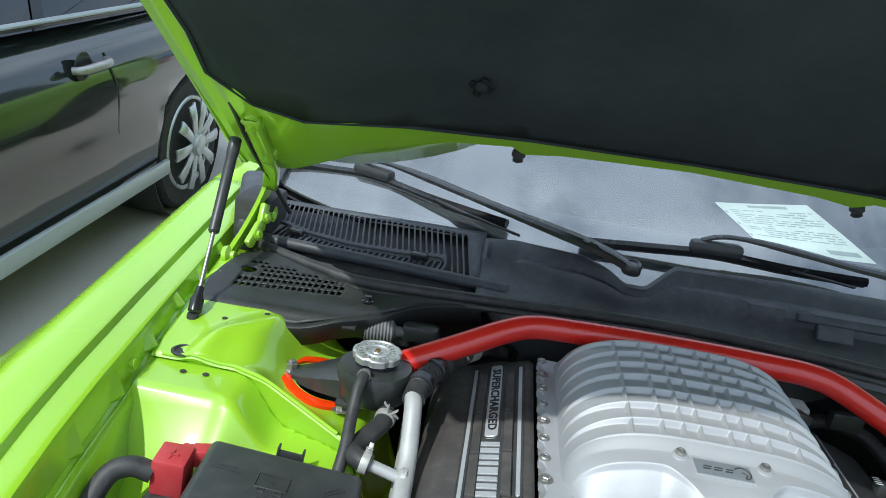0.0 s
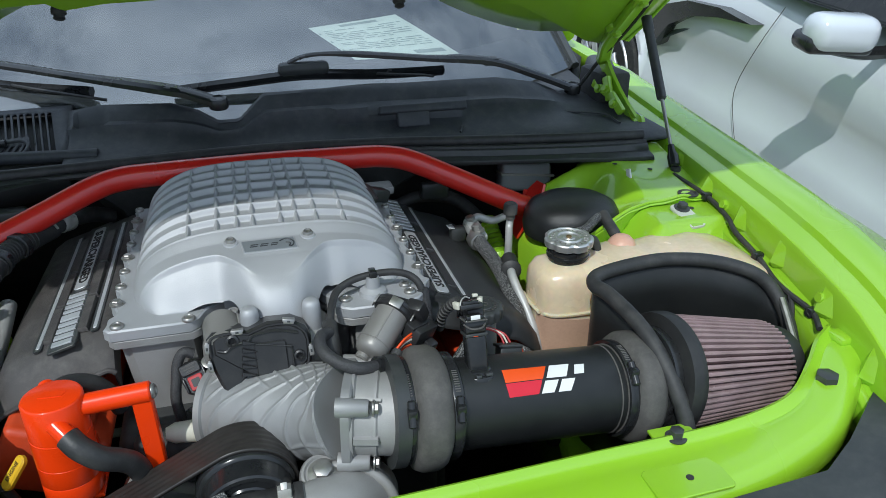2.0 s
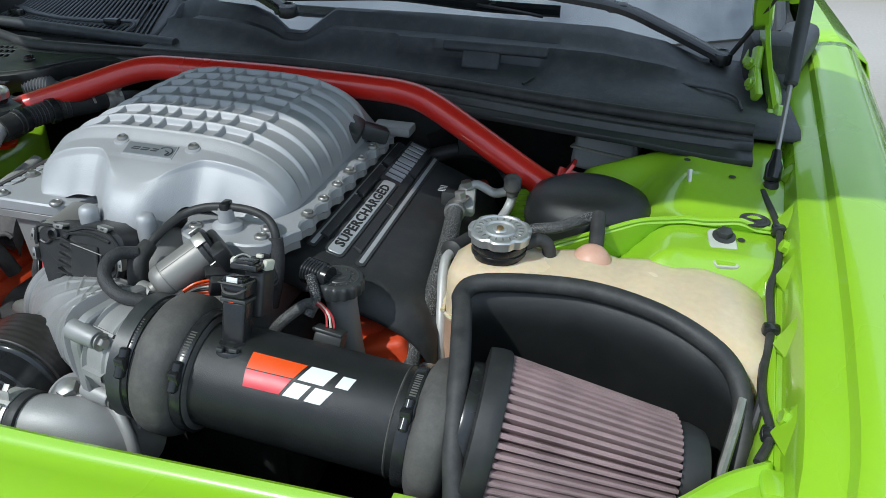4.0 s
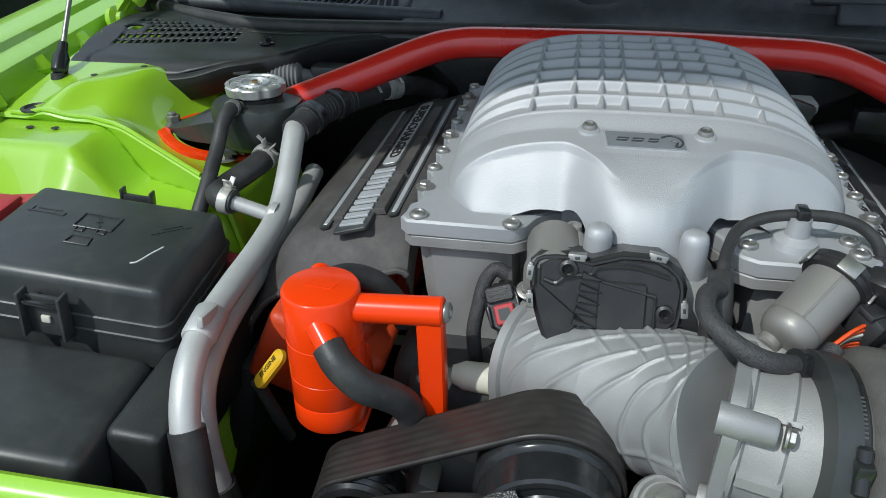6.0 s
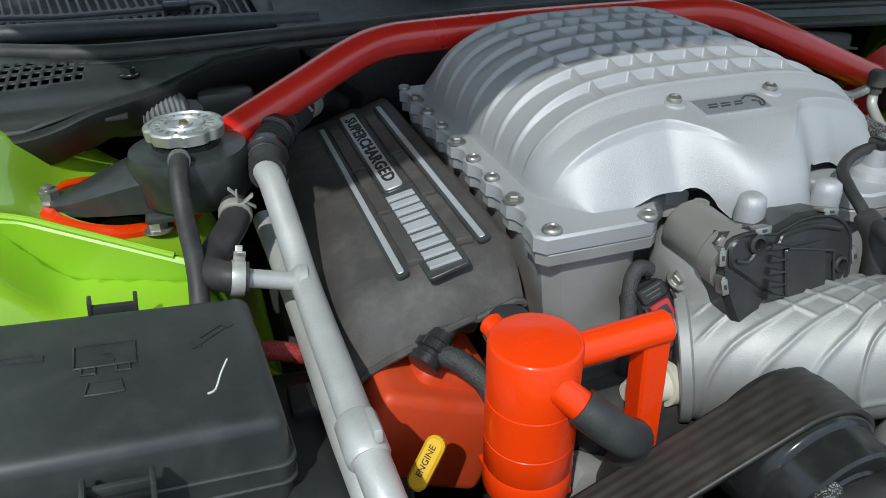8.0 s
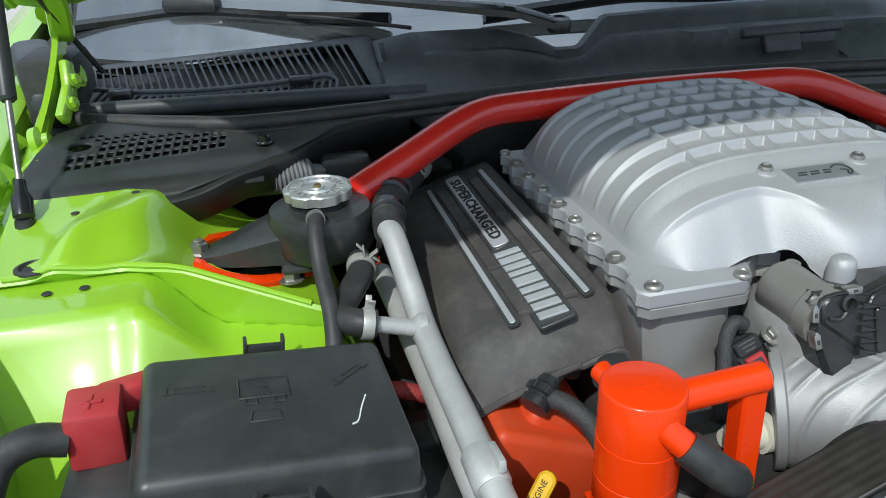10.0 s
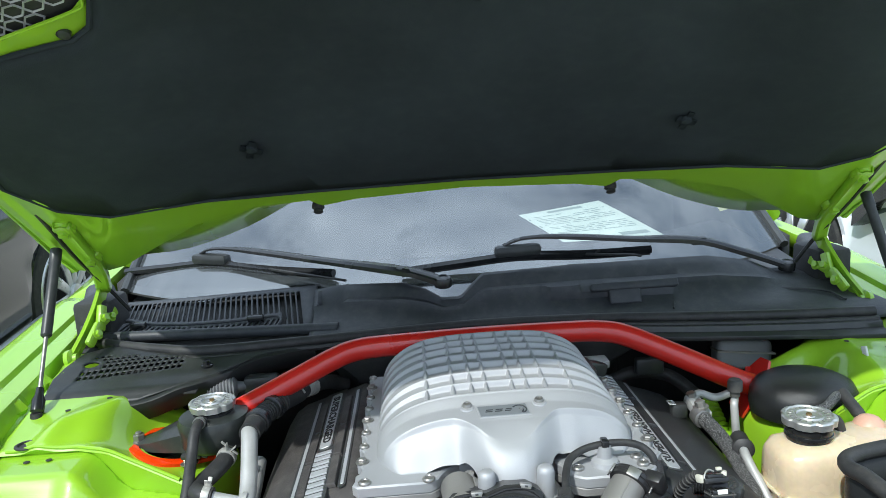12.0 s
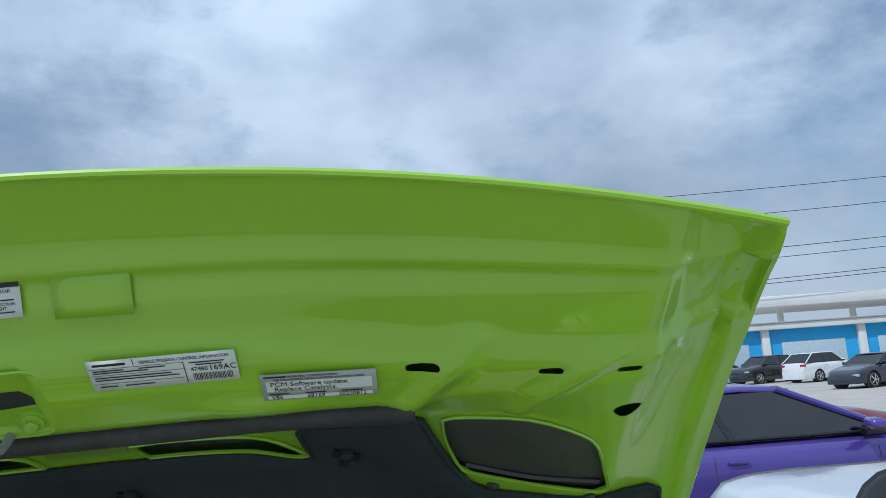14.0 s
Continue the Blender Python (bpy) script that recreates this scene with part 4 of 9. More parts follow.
def wiper(name, piv, elbow, clip, tip, other):
    w = thing(name, "black windscreen wiper with flat arm resting on the glass", "wiper", at=piv, group="windscreen wipers")
    piv, elbow, clip = Vector(piv), Vector(elbow), Vector(clip)
    g = Geo()
    p = spline([piv, piv.lerp(elbow, 0.5) + Vector((0, 0, 0.003)), elbow, elbow.lerp(clip, 0.35) + Vector((0, 0, 0.010)), elbow.lerp(clip, 0.62) + Vector((0, 0, 0.018)), elbow.lerp(clip, 0.88) + Vector((0, 0, 0.024)), clip + Vector((0, 0, 0.020)), clip + (clip - elbow).normalized() * 0.030 + Vector((0, 0, 0.008))], 6)
    rows = []
    for i, q in enumerate(p):
        t = i / (len(p) - 1)
        d = (p[min(i + 1, len(p) - 1)] - p[max(i - 1, 0)]).normalized()
        side = d.cross(Vector((0, 0, 1))).normalized()
        a = 0.0165 - 0.0045 * step(0.30, 0.45, t) - 0.005 * step(0.6, 0.75, t)
        h = 0.014 - 0.004 * step(0.30, 0.45, t) - 0.004 * step(0.6, 0.75, t)
        rows.append([q + side * x + Vector((0, 0, z)) for x, z in ((-a, 0), (-a, h * 0.6), (-a * 0.6, h), (a * 0.6, h), (a, h * 0.6), (a, 0))])
    g.grid(rows, closed=True, caps=True)
    arm = part("arm", g, BLACK_GLOSS, w)
    part("pivot_cap", Geo().turned(piv - Vector((0, 0, 0.003)), piv + Vector((0, -0.010, 0.05)), [(0, 0.010), (0.002, 0.0165), (0.015, 0.0165), (0.019, 0.014), (0.020, 0.010), (0.018, 0.008), (0.018, 0.001)], 20), BLACK_GLOSS, arm)
    part("joint_cover", Geo().rbox(elbow + Vector((0, 0, 0.006)), (0.034, 0.027, 0.016), 0.006, pose(0, 0, 0, 0, 0, math.degrees(math.atan2(clip.y - elbow.y, clip.x - elbow.x)))), BLACK, arm)
    b = Geo()
    ends = spline([tip, Vector(tip).lerp(clip, 0.5) - Vector((0, 0, 0.004)), clip - Vector((0, 0, 0.010)), clip.lerp(Vector(other), 0.5) - Vector((0, 0, 0.008)), other], 8)
    b.tube(ends, 0.0092, 6, 1)
    blade = part("blade", b, BLACK_GLOSS, w)
    part("rubber_lip", Geo().tube([q - Vector((0, -0.004, 0.009)) for q in ends], 0.0035, 6, 1), RUBBER, blade)
    d = (Vector(other) - Vector(tip)).normalized()
    part("blade_clip", Geo().rbox(clip + Vector((0, 0, 0.001)), (0.095, 0.028, 0.024), 0.009, pose(0, 0, 0, 0, -math.degrees(math.asin(d.z)) * 0, math.degrees(math.atan2(d.y, d.x)))), BLACK, w)
    hose = Geo().tube([clip + d * 0.03 + Vector((0, 0.012, -0.006)), clip + d * 0.13 + Vector((0, 0.0, -0.018)), clip + d * 0.22 + Vector((0, -0.04, -0.02)), elbow - d * 0.12 + Vector((0, 0.005, -0.016))], 0.003, 6, 6)
    part("washer_hose", hose, RUBBER, w)
    return w


wiper("windscreen_wiper", (-0.051, 0.465, 1.020), (-0.134, 0.494, 1.042), (-0.551, 0.735, 1.052), (-0.779, 0.836, 1.018), (-0.267, 0.579, 1.034))
wiper("windscreen_wiper", (0.647, 0.539, 0.985), (0.478, 0.571, 1.043), (0.107, 0.567, 1.055), (-0.13, 0.56, 1.030), (0.385, 0.588, 1.034))

# ---- hood ----
hood = thing("hood", "open lime green hood seen from below with black liner", "hood", at=(0, 0.45, 1.1))
KS = 0.09


def on_hood(x, kk, off=0.0):
    p, q = Vector(hood_pt(x, kk / KS)), Vector(hood_pt(x, kk / KS + 0.05))
    r = Vector(hood_pt(x + 0.004, kk / KS))
    nrm = (r - p).cross(q - p).normalized()
    if nrm.z < 0:
        nrm = -nrm
    return p - nrm * off


def loop(pts, s=1):
    return [(s * x, k * KS) for x, k in pts]


REAR = [(0.0, 0.22), (0.20, 0.16), (0.262, 0.12), (0.282, 0.24), (0.375, 0.44), (0.475, 0.60), (0.57, 0.40), (0.64, 0.10), (0.69, 0.0), (0.735, 0.05)]
edge = [(x, k) for x, k in REAR] + [(hood_half(k), k) for k in np.arange(0.4, 10, 0.4)] + [(0.706, 10)] + [(x, 10) for x in np.arange(0.65, -0.01, -0.06)]
outline = loop(edge) + [(-x, y) for x, y in loop(edge)[::-1]][1:-1]
VENT = [(0.062, 2.86), (0.066, 3.40), (0.16, 3.40), (0.205, 3.10), (0.238, 2.55), (0.245, 2.42), (0.225, 2.40), (0.18, 2.72), (0.12, 2.84)]
PANEL = [(x + 0.005, k) for x, k in ((0.408, 3.96), (0.43, 4.10), (0.50, 4.02), (0.56, 3.72), (0.583, 3.45), (0.60, 2.95), (0.61, 2.56), (0.595, 2.47), (0.52, 2.72), (0.445, 2.78), (0.428, 2.90), (0.412, 3.5))]
cuts = [loop(VENT), loop(VENT, -1), loop(PANEL), loop(PANEL, -1)]
for s in (-1, 1):
    for x, k in ((0.396, 6.28), (0.516, 5.88), (0.593, 5.68)):
        w = 0.016 if x < 0.5 else 0.012
        cuts.append([(s * x + w * math.copysign(abs(math.cos(t)) ** 0.6, math.cos(t)), k * KS + 0.010 * math.copysign(abs(math.sin(t)) ** 0.6, math.sin(t))) for t in np.linspace(0, 2 * math.pi, 13)[:-1]])
    cuts.append([(s * 0.6075 + 0.015 * math.cos(t), 4.12 * KS + 0.016 * math.sin(t)) for t in np.linspace(0, 2 * math.pi, 17)[:-1]])


def emboss(x, kk):
    """Pressed relief of the inner panel."""
    a, k = abs(x), kk / KS
    d = 0.0
    for (x0, k0), (x1, k1) in (((0.445, 6.9), (0.375, 4.7)), ((0.57, 6.3), (0.49, 4.5))):
        t = min(1, max(0, ((a - x0) * (x1 - x0) + (k - k0) * (k1 - k0) * KS * KS) / ((x1 - x0) ** 2 + ((k1 - k0) * KS) ** 2)))
        gap = math.hypot(a - x0 - t * (x1 - x0), (k - k0 - t * (k1 - k0)) * KS)
        d += 0.010 * math.exp(-(gap / 0.016) ** 2)
    d -= 0.008 * step(0.62, 0.645, a) * (1 - step(0.66, 0.70, a)) * step(2.6, 4.2, k)
    d -= 0.010 * step(6.6, 7.6, k + 2.2 * a * a) * step(8.62, 8.48, k)
    d += 0.008 * math.exp(-((a - 0.24) / 0.05) ** 2 - ((k - 5.3) / 0.4) ** 2)
    d -= 0.010 * step(0.052, 0.046, a) * step(5.1, 5.3, k) * (1 - step(6.8, 7.0, k))
    d += 0.006 * step(0.69, 0.70, a) * step(0.5, 2, k)
    brow = lerp([(0, 7.28), (0.15, 7.30), (0.20, 7.22), (0.30, 6.80), (0.37, 6.62), (0.55, 6.28), (0.64, 6.0)], a)
    d += 0.0045 * step(brow + 0.05, brow - 0.07, k) * step(4.3, 4.8, k) * step(0.44, 0.34, a)
    b = a + 0.0039 * k
    d -= 0.0045 * step(0.706, 0.710, b) * (1 - step(0.718, 0.722, b)) + 0.003 * step(0.727, 0.730, b)
    d += 0.006 * math.exp(-((a - 0.672) / 0.020) ** 2) * step(2.2, 1.6, k) * step(-0.2, 0.3, k)
    return d


inner = part("inner_panel", sheet(outline, cuts, 0.009, 0.009, lambda x, y: on_hood(x, y, emboss(x, y))), LIME_IN, hood, smooth=60)
skin = []
for k in np.linspace(0, 10, 41):
    row = []
    for x in np.linspace(-1, 1, 41):
        p = Vector(hood_pt(x * hood_half(k), k))
        rear = 0.03 * (1 - abs(x) ** 16) * min(1, (10 - k) / 1.2) + 0.002
        bulge = 0.02 * step(0.55, 0.35, abs(x)) * step(10, 7, k)
        row.append(p + Vector((0, 0.536, 0.844)) * (rear + bulge))
    skin.append(row)
outer = part("outer_skin", Geo().grid(skin), LIME, hood, solid=0.001)
rim = [Vector(hood_pt(x, k)) + Vector((0, 0.005, 0.001)) for x, k in edge]
for s in (-1, 1):
    part("hem", Geo().tube([(s * p.x, p.y, p.z) for p in rim[9:36]], 0.0045, 6, 1), LIME, outer)
part("front_hem", Geo().tube([Vector(hood_pt(x, 9.98)) for x in np.linspace(-0.706, 0.706, 41)], 0.004, 8, 1), LIME, outer)
for s in (-1, 1):
    # raised lips round the scoop outlets and side vents
    for poly, r in ((VENT, 0.0028), (PANEL, 0.0022)):
        pts = [on_hood(s * x, k * KS, 0.002) for x, k in poly]
        part("opening_lip", Geo().tube(pts + [pts[0]], r, 6, 3), LIME_IN, inner)
    back = sheet(loop([(x, k) for x, k in ((0.045, 2.3), (0.27, 2.2), (0.25, 3.5), (0.045, 3.6))], s), [], 0.05, 0.05, lambda x, y: on_hood(x, y, -0.032))
    part("scoop_duct", back, BLACK, hood, "black scoop duct")
    back = sheet(loop([(0.40, 2.4), (0.63, 2.3), (0.61, 3.9), (0.40, 4.2)], s), [], 0.05, 0.05, lambda x, y: on_hood(x, y, -0.006))
    part("vent_insert", back, mat("vent_plastic", (0.05, 0.052, 0.05), 0.5, 0, 0.15, 12, 0.2, 400, dust=0.05) if s > 0 else DARK, hood, "black plastic hood vent insert")
    ribs = Geo()
    if s < 0:
        for r in range(7):
            for c in range(9):
                x, k = 0.425 + 0.022 * c + 0.011 * (r % 2), 2.75 + 0.20 * r
                if not inside((x, k), PANEL):
                    continue
                ribs.tube([on_hood(s * (x + 0.011 * math.cos(t)), k * KS + 0.0085 * math.sin(t), -0.006) for t in np.linspace(0, 2 * math.pi, 7)], 0.0016, 4, 1)
        part("vent_mesh", ribs, SILVER, hood, "pale honeycomb vent mesh")
    else:
        ribs.tube([on_hood(s * x, k * KS, -0.004) for x, k in ((0.44, 2.86), (0.52, 2.80), (0.605, 2.62))], 0.004, 6, 3)
        part("vent_frame_bar", ribs, BLACK, hood)
    for x, k in ((0.475, 2.50), (0.597, 2.30)):
        p = on_hood(s * x, k * KS, 0.002)
        studs = Geo().turned(p + Vector((0, 0.002, 0.004)), p - Vector((0, 0.3, 0.5)), [(0, 0.008), (0.006, 0.008), (0.008, 0.005)], 12)
        part("vent_stud", studs, BLACK, hood)

LINER_EDGE = [(0.0, 0.36), (0.20, 0.34), (0.26, 0.36), (0.44, 0.88), (0.59, 1.06), (0.66, 1.14), (0.705, 1.34), (0.697, 1.60), (0.703, 1.84), (0.690, 2.24), (0.672, 2.36), (0.64, 2.36), (0.605, 2.26), (0.53, 2.44), (0.47, 2.40), (0.447, 2.50), (0.425, 2.90), (0.405, 3.5), (0.392, 3.98), (0.375, 4.02), (0.335, 3.76), (0.30, 3.58), (0.262, 3.50), (0.250, 3.30), (0.247, 2.80), (0.252, 2.36), (0.235, 2.30), (0.21, 2.44), (0.175, 2.70), (0.14, 2.78), (0.05, 2.78), (0.0, 2.80)]
lo = loop(LINER_EDGE) + [(-x, y) for x, y in loop(LINER_EDGE)[::-1]][1:-1]


def puff(x, kk):
    e = min(1, edge_gap((x, kk), lo) / 0.035)
    return on_hood(x, kk, 0.004 + 0.009 * math.sin(e * math.pi / 2) + 0.002 * noise.noise((x * 14, kk * 14, 0)))


liner = thing("hood_liner", "black felt insulation pad, dusty and scuffed, clipped to the hood", "insulation", at=(0, 0.2, 1.4))
part("pad", sheet(lo, [], 0.02, 0.02, puff), LINER, liner, smooth=80, solid=0.004)
part("binding", Geo().tube([on_hood(x, k, 0.004) for x, k in lo + [lo[0]]], 0.0035, 6, 1), LINER, liner)
for x, k in ((0.005, 2.0), (0.302, 2.96), (0.34, 1.16), (0.67, 2.02), (-0.302, 2.96), (-0.34, 1.16), (-0.67, 2.02)):
    c = Geo()
    p = puff(x, k * KS)
    for a in (0, 90, 180, 270):
        c.rbox(p - Vector((0, 0.004, 0.006)), (0.034, 0.011, 0.003), 0.001, plane_at((0, 0, 0), (1, 0, 0), (0, 0.62, -0.78)) @ pose(0, 0, 0, 0, 0, a + 20))
    c.turned(p - Vector((0, 0.002, 0.003)), p - Vector((0, 0.5, 0.8)), [(0, 0.010), (0.006, 0.008), (0.007, 0.003)], 12)
    part("push_clip", c, LINER, liner, "black cross-shaped push clip")
seal = thing("hood_seal", "black foam rubber strip across the hood's front", "seal", at=(0, -0.2, 1.55))
part("strip", Geo().tube([on_hood(x, (4.52 + 0.25 * (x / 0.38) ** 4) * KS, 0.008) for x in np.linspace(-0.385, 0.385, 25)], 0.0125, 10, 1), RUBBER, seal)
for s in (-1, 1):
    b = thing("hood_bumper", "black rubber hood stop at the rear edge", "bumper", at=(s * 0.27, 0.462, 1.19), group="hood stops")
    p = Vector((s * 0.27, 0.466, 1.191))
    part("stop", Geo().turned(p, p + Vector((0, -0.45, -0.9)), [(0, 0.010), (0.005, 0.0115), (0.010, 0.0115), (0.013, 0.008), (0.018, 0.009), (0.020, 0.006)], 14), RUBBER, b)

# latch: recess, striker loop and plates
latch = thing("hood_latch", "steel striker loop on its green latch plate", "latch", at=(0, -0.28, 1.56))
m = plane_at(on_hood(0.007, 6.05 * KS, -0.004), (1, 0, 0), on_hood(0.007, 6.6 * KS) - on_hood(0.007, 5.6 * KS))
pocket = [(x + 0.10 * y, y) for x, y in rounded(0.104, 0.078, 0.014)]
plate = part("plate", Geo().slab(pocket, 0.004, m, 0.001), LIME_IN, latch)
part("pocket_rim", Geo().tube([m @ Vector((x, y, 0.0036)) for x, y in pocket + pocket[:1]], 0.0022, 6, 1), LIME_IN, plate)
part("slot", Geo().slab([(-0.040, -0.009), (-0.043, 0.012), (0.030, 0.012), (0.038, 0.004), (0.041, -0.005), (0.010, -0.008)], 0.001, m @ Matrix.Translation((0, 0.002, 0.0012))), DARK, latch)
for x, y in ((-0.028, 0.026), (0.030, -0.024)):
    part("latch_bolt", bolt(Geo().turned(m @ Vector((x, y, 0)), m @ Vector((x, y, 1)), [(0, 0.016), (0.003, 0.015)], 20), m @ Vector((x, y, 0.003)), m.to_3x3() @ Vector((0, 0, 1)), 0.007, 0.006), LIME_IN, latch)
loopz = [m @ Vector(q) for q in ((-0.002, 0.024, 0), (-0.004, 0.020, 0.012), (-0.003, 0.006, 0.024), (0.002, -0.012, 0.030), (0.006, -0.030, 0.028), (0.006, -0.036, 0.010), (0.006, -0.036, 0.0))]
part("striker", Geo().tube(loopz, 0.0042, 12, 6), CAST, latch, "worn steel striker")
part("striker_foot", Geo().tube([loopz[0], loopz[1], loopz[1].lerp(loopz[2], 0.5)], 0.0046, 12, 4), LIME_IN, latch, "painted end of the striker")

# hinges and gas struts
for s in (-1, 1):
    a = [(0.672, 0.33, 1.196), (0.676, 0.40, 1.142), (0.680, 0.46, 1.095), (0.690, 0.496, 1.050)]
    rows = [[(s * (x + o), y + 0.4 * q, z + 0.6 * q) for o, q in ((-0.015, 0.010), (-0.013, -0.004), (-0.009, -0.008), (0.0, -0.005), (0.009, -0.008), (0.013, -0.004), (0.015, 0.010))] for x, y, z in [tuple(p) for p in spline(a, 4)]]
    h = part("hinge", Geo().grid(rows), LIME_IN, hood, "lime green pressed hinge", solid=0.003)
    arm = spline([(0.694, 0.512, 1.062), (0.700, 0.478, 1.022), (0.708, 0.437, 0.985), (0.716, 0.392, 0.955)], 5)
    rows = []
    for i, p in enumerate(arm):
        wd = 0.016 - 0.005 * i / (len(arm) - 1)
        rows.append([(s * (p.x + o), p.y + 0.62 * q * wd, p.z - 0.75 * q * wd) for o, q in ((-0.004, -1), (0.002, -1.1), (0.004, -0.9), (0.001, 0), (0.004, 0.9), (0.002, 1.1), (-0.004, 1))])
    part("hinge_arm", Geo().grid(rows, closed=True, caps=True), LIME_IN, h)
    part("pivot_eye", Geo().turned((s * 0.722, 0.388, 0.952), (s * 0.70, 0.386, 0.956), [(0, 0.017), (0.008, 0.0175), (0.010, 0.014), (0.012, 0.009), (0.018, 0.008), (0.019, 0.004)], 20), LIME_IN, h)
    part("hinge_base", Geo().grid([[(s * (0.738 - 0.03 * t), y, 0.930 + 0.05 * t - 0.02 * t * t + 0.25 * (y - 0.36) + 0.012 * math.sin(30 * y) * t) for t in np.linspace(0, 1, 5)] for y in np.linspace(0.335, 0.50, 12)]), LIME_IN, h, solid=0.003)
    for yy, zz, tw in ((0.425, 0.985, 35), (0.462, 1.005, 60), (0.492, 1.0, 15)):
        part("hinge_link", Geo().rbox((s * 0.688, yy, zz), (0.012, 0.050, 0.018), 0.004, pose(0, 0, 0, tw, 10 * s, 15 * s)), LIME_IN, h)
        part("hinge_rivet", bolt(Geo(), (s * 0.682, yy, zz), (-s, -0.3, 0.4), 0.007, 0.006), LIME_IN, h)
    # dark block added in place of the shaded gap behind the hinge
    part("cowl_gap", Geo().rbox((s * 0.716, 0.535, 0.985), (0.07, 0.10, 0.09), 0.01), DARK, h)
    for p in ((0.674, 0.345, 1.187), (0.675, 0.430, 1.123)):
        part("hinge_bolt", bolt(Geo().turned((s * p[0], p[1] + 0.004, p[2] + 0.006), (s * p[0], p[1] - 0.546, p[2] - 0.824), [(0, 0.019), (0.008, 0.018), (0.010, 0.013)], 20), (s * p[0], p[1], p[2]), (0, -0.55, -0.83), 0.009, 0.012), LIME_IN, h)
    st = thing("gas_strut", "black gas strut with thin steel rod holding the hood up", "gas strut", at=(s * 0.70, 0.217, 0.91), group="hood struts")
    top, bot = Vector((s * 0.722, 0.407, 1.146)), Vector((s * 0.700, 0.222, 0.925))
    d = (top - bot).normalized()
    ln = (top - bot).length
    part("cylinder", Geo().turned(bot + d * ln * 0.43, top, [(0, 0.006), (0.003, 0.0086), (ln * 0.47, 0.0086), (ln * 0.475, 0.0098), (ln * 0.57, 0.0098), (ln * 0.575, 0.006)], 18), BLACK, st)
    part("rod", Geo().cyl(bot + d * 0.02, bot + d * ln * 0.45, 0.0032, 12), STEEL, st)
    part("ball_socket", Geo().turned(bot - d * 0.005, top, [(0, 0.006), (0.004, 0.010), (0.022, 0.010), (0.030, 0.0065), (0.042, 0.0055)], 16), BLACK_GLOSS, st)
    part("ball_stud", Geo().turned((s * 0.700, 0.217, 0.905), (s * 0.700, 0.217, 1), [(0, 0.020), (0.004, 0.019), (0.008, 0.010), (0.018, 0.008)], 18), RUBBER, st)
    part("washer_line", Geo().tube([(s * 0.70, 0.22, 1.30), (s * 0.70, 0.33, 1.21), (s * 0.698, 0.42, 1.13), (s * 0.68, 0.50, 1.05), (s * 0.66, 0.53, 1.0)], 0.004, 6, 6), RUBBER, h, "black washer hose")

# ---- strut tower brace ----
brace = thing("strut_brace", "bright red tubular brace across the engine bay", "strut brace", at=(0, 0.29, 0.9))
part("tube", Geo().tube([(-0.455, 0.178, 0.880), (-0.40, 0.207, 0.900), (-0.31, 0.252, 0.930), (-0.245, 0.284, 0.952), (-0.205, 0.298, 0.960), (-0.15, 0.302, 0.962), (0, 0.305, 0.963), (0.15, 0.302, 0.962), (0.205, 0.298, 0.960), (0.245, 0.288, 0.952), (0.31, 0.266, 0.925), (0.40, 0.236, 0.885), (0.43, 0.226, 0.874)], 0.0185, 20, 6), RED, brace)
rows = [[(-(0.495 + (r + k * 0.016 * math.cos(t - 0.10) ** 8) * math.cos(t)), 0.203 + (r - k * 0.006 * math.sin(2 * t) ** 2) * math.sin(t), ring_z(0.495 + r * math.cos(t)) + z) for t in np.linspace(0, 2 * math.pi, 49)[:-1]] for r, z, k in ((0.048, 0.001, 0), (0.048, 0.006, 0), (0.063, 0.006, 1), (0.0645, 0.005, 1), (0.0645, 0.0, 1))]
part("mounting_ring", Geo().grid(rows, closed=True), ORANGE, brace, "orange mounting ring on the tower")
for x, y in ((-0.542, 0.198), (-0.455, 0.152), (-0.44, 0.235)):
    z = ring_z(-x) + 0.006
    b = bolt(Geo(), (x, y, z), (0, 0, 1), 0.009, 0.010)
    b.turned((x, y, z), (x, y, 1), [(0, 0.005), (0.014, 0.005), (0.0155, 0.003)], 12)
    part("tower_nut", b, STEEL, brace)
g = Geo().slab([(-0.03, -0.05), (0.03, -0.05), (0.035, 0.02), (0.02, 0.045), (-0.01, 0.05), (-0.035, 0.02)], 0.005, plane_at((0.437, 0.235, 0.868), (0.1, 1, 0), (0.5, 0, 0.86)), 0.001)
part("end_bracket", g, RED, brace, "red bracket with bent tab")
part("bracket_tab", Geo().rbox((0.452, 0.262, 0.872), (0.04, 0.006, 0.03), 0.002, pose(0, 0, 0, -20, 20, 20)), RED, brace)

# ---- supercharger ----
sc = thing("supercharger", "ribbed silver cast aluminium supercharger with bolted lid", "supercharger", at=(0, 0.1, 0.8))
FRONT = [(-0.17, -0.044), (-0.155, -0.047), (-0.11, -0.047), (-0.085, -0.047), (-0.066, -0.047), (-0.050, -0.050), (-0.038, -0.076), (-0.026, -0.092), (0.0, -0.099), (0.03, -0.093), (0.042, -0.076), (0.052, -0.050), (0.066, -0.044), (0.085, -0.043), (0.13, -0.038), (0.155, -0.040), (0.17, -0.035)]
FRX, FRY = np.array([q[0] for q in FRONT]), np.array([q[1] for q in FRONT])
TOPH = [(-0.10, 0.049), (-0.03, 0.0545), (0.0, 0.0620), (0.02, 0.071), (0.05, 0.074), (0.16, 0.080), (0.26, 0.078), (0.30, 0.074)]


RIDGES = [0.0165] + [0.046 + 0.0335 * k for k in range(7)]
RIBS = (0.096, 0.061, 0.0365, 0.017)


def lid_front(x):
    return float(np.mean([np.interp(x + d, FRX, FRY) for d in np.linspace(-0.010, 0.010, 7)]))


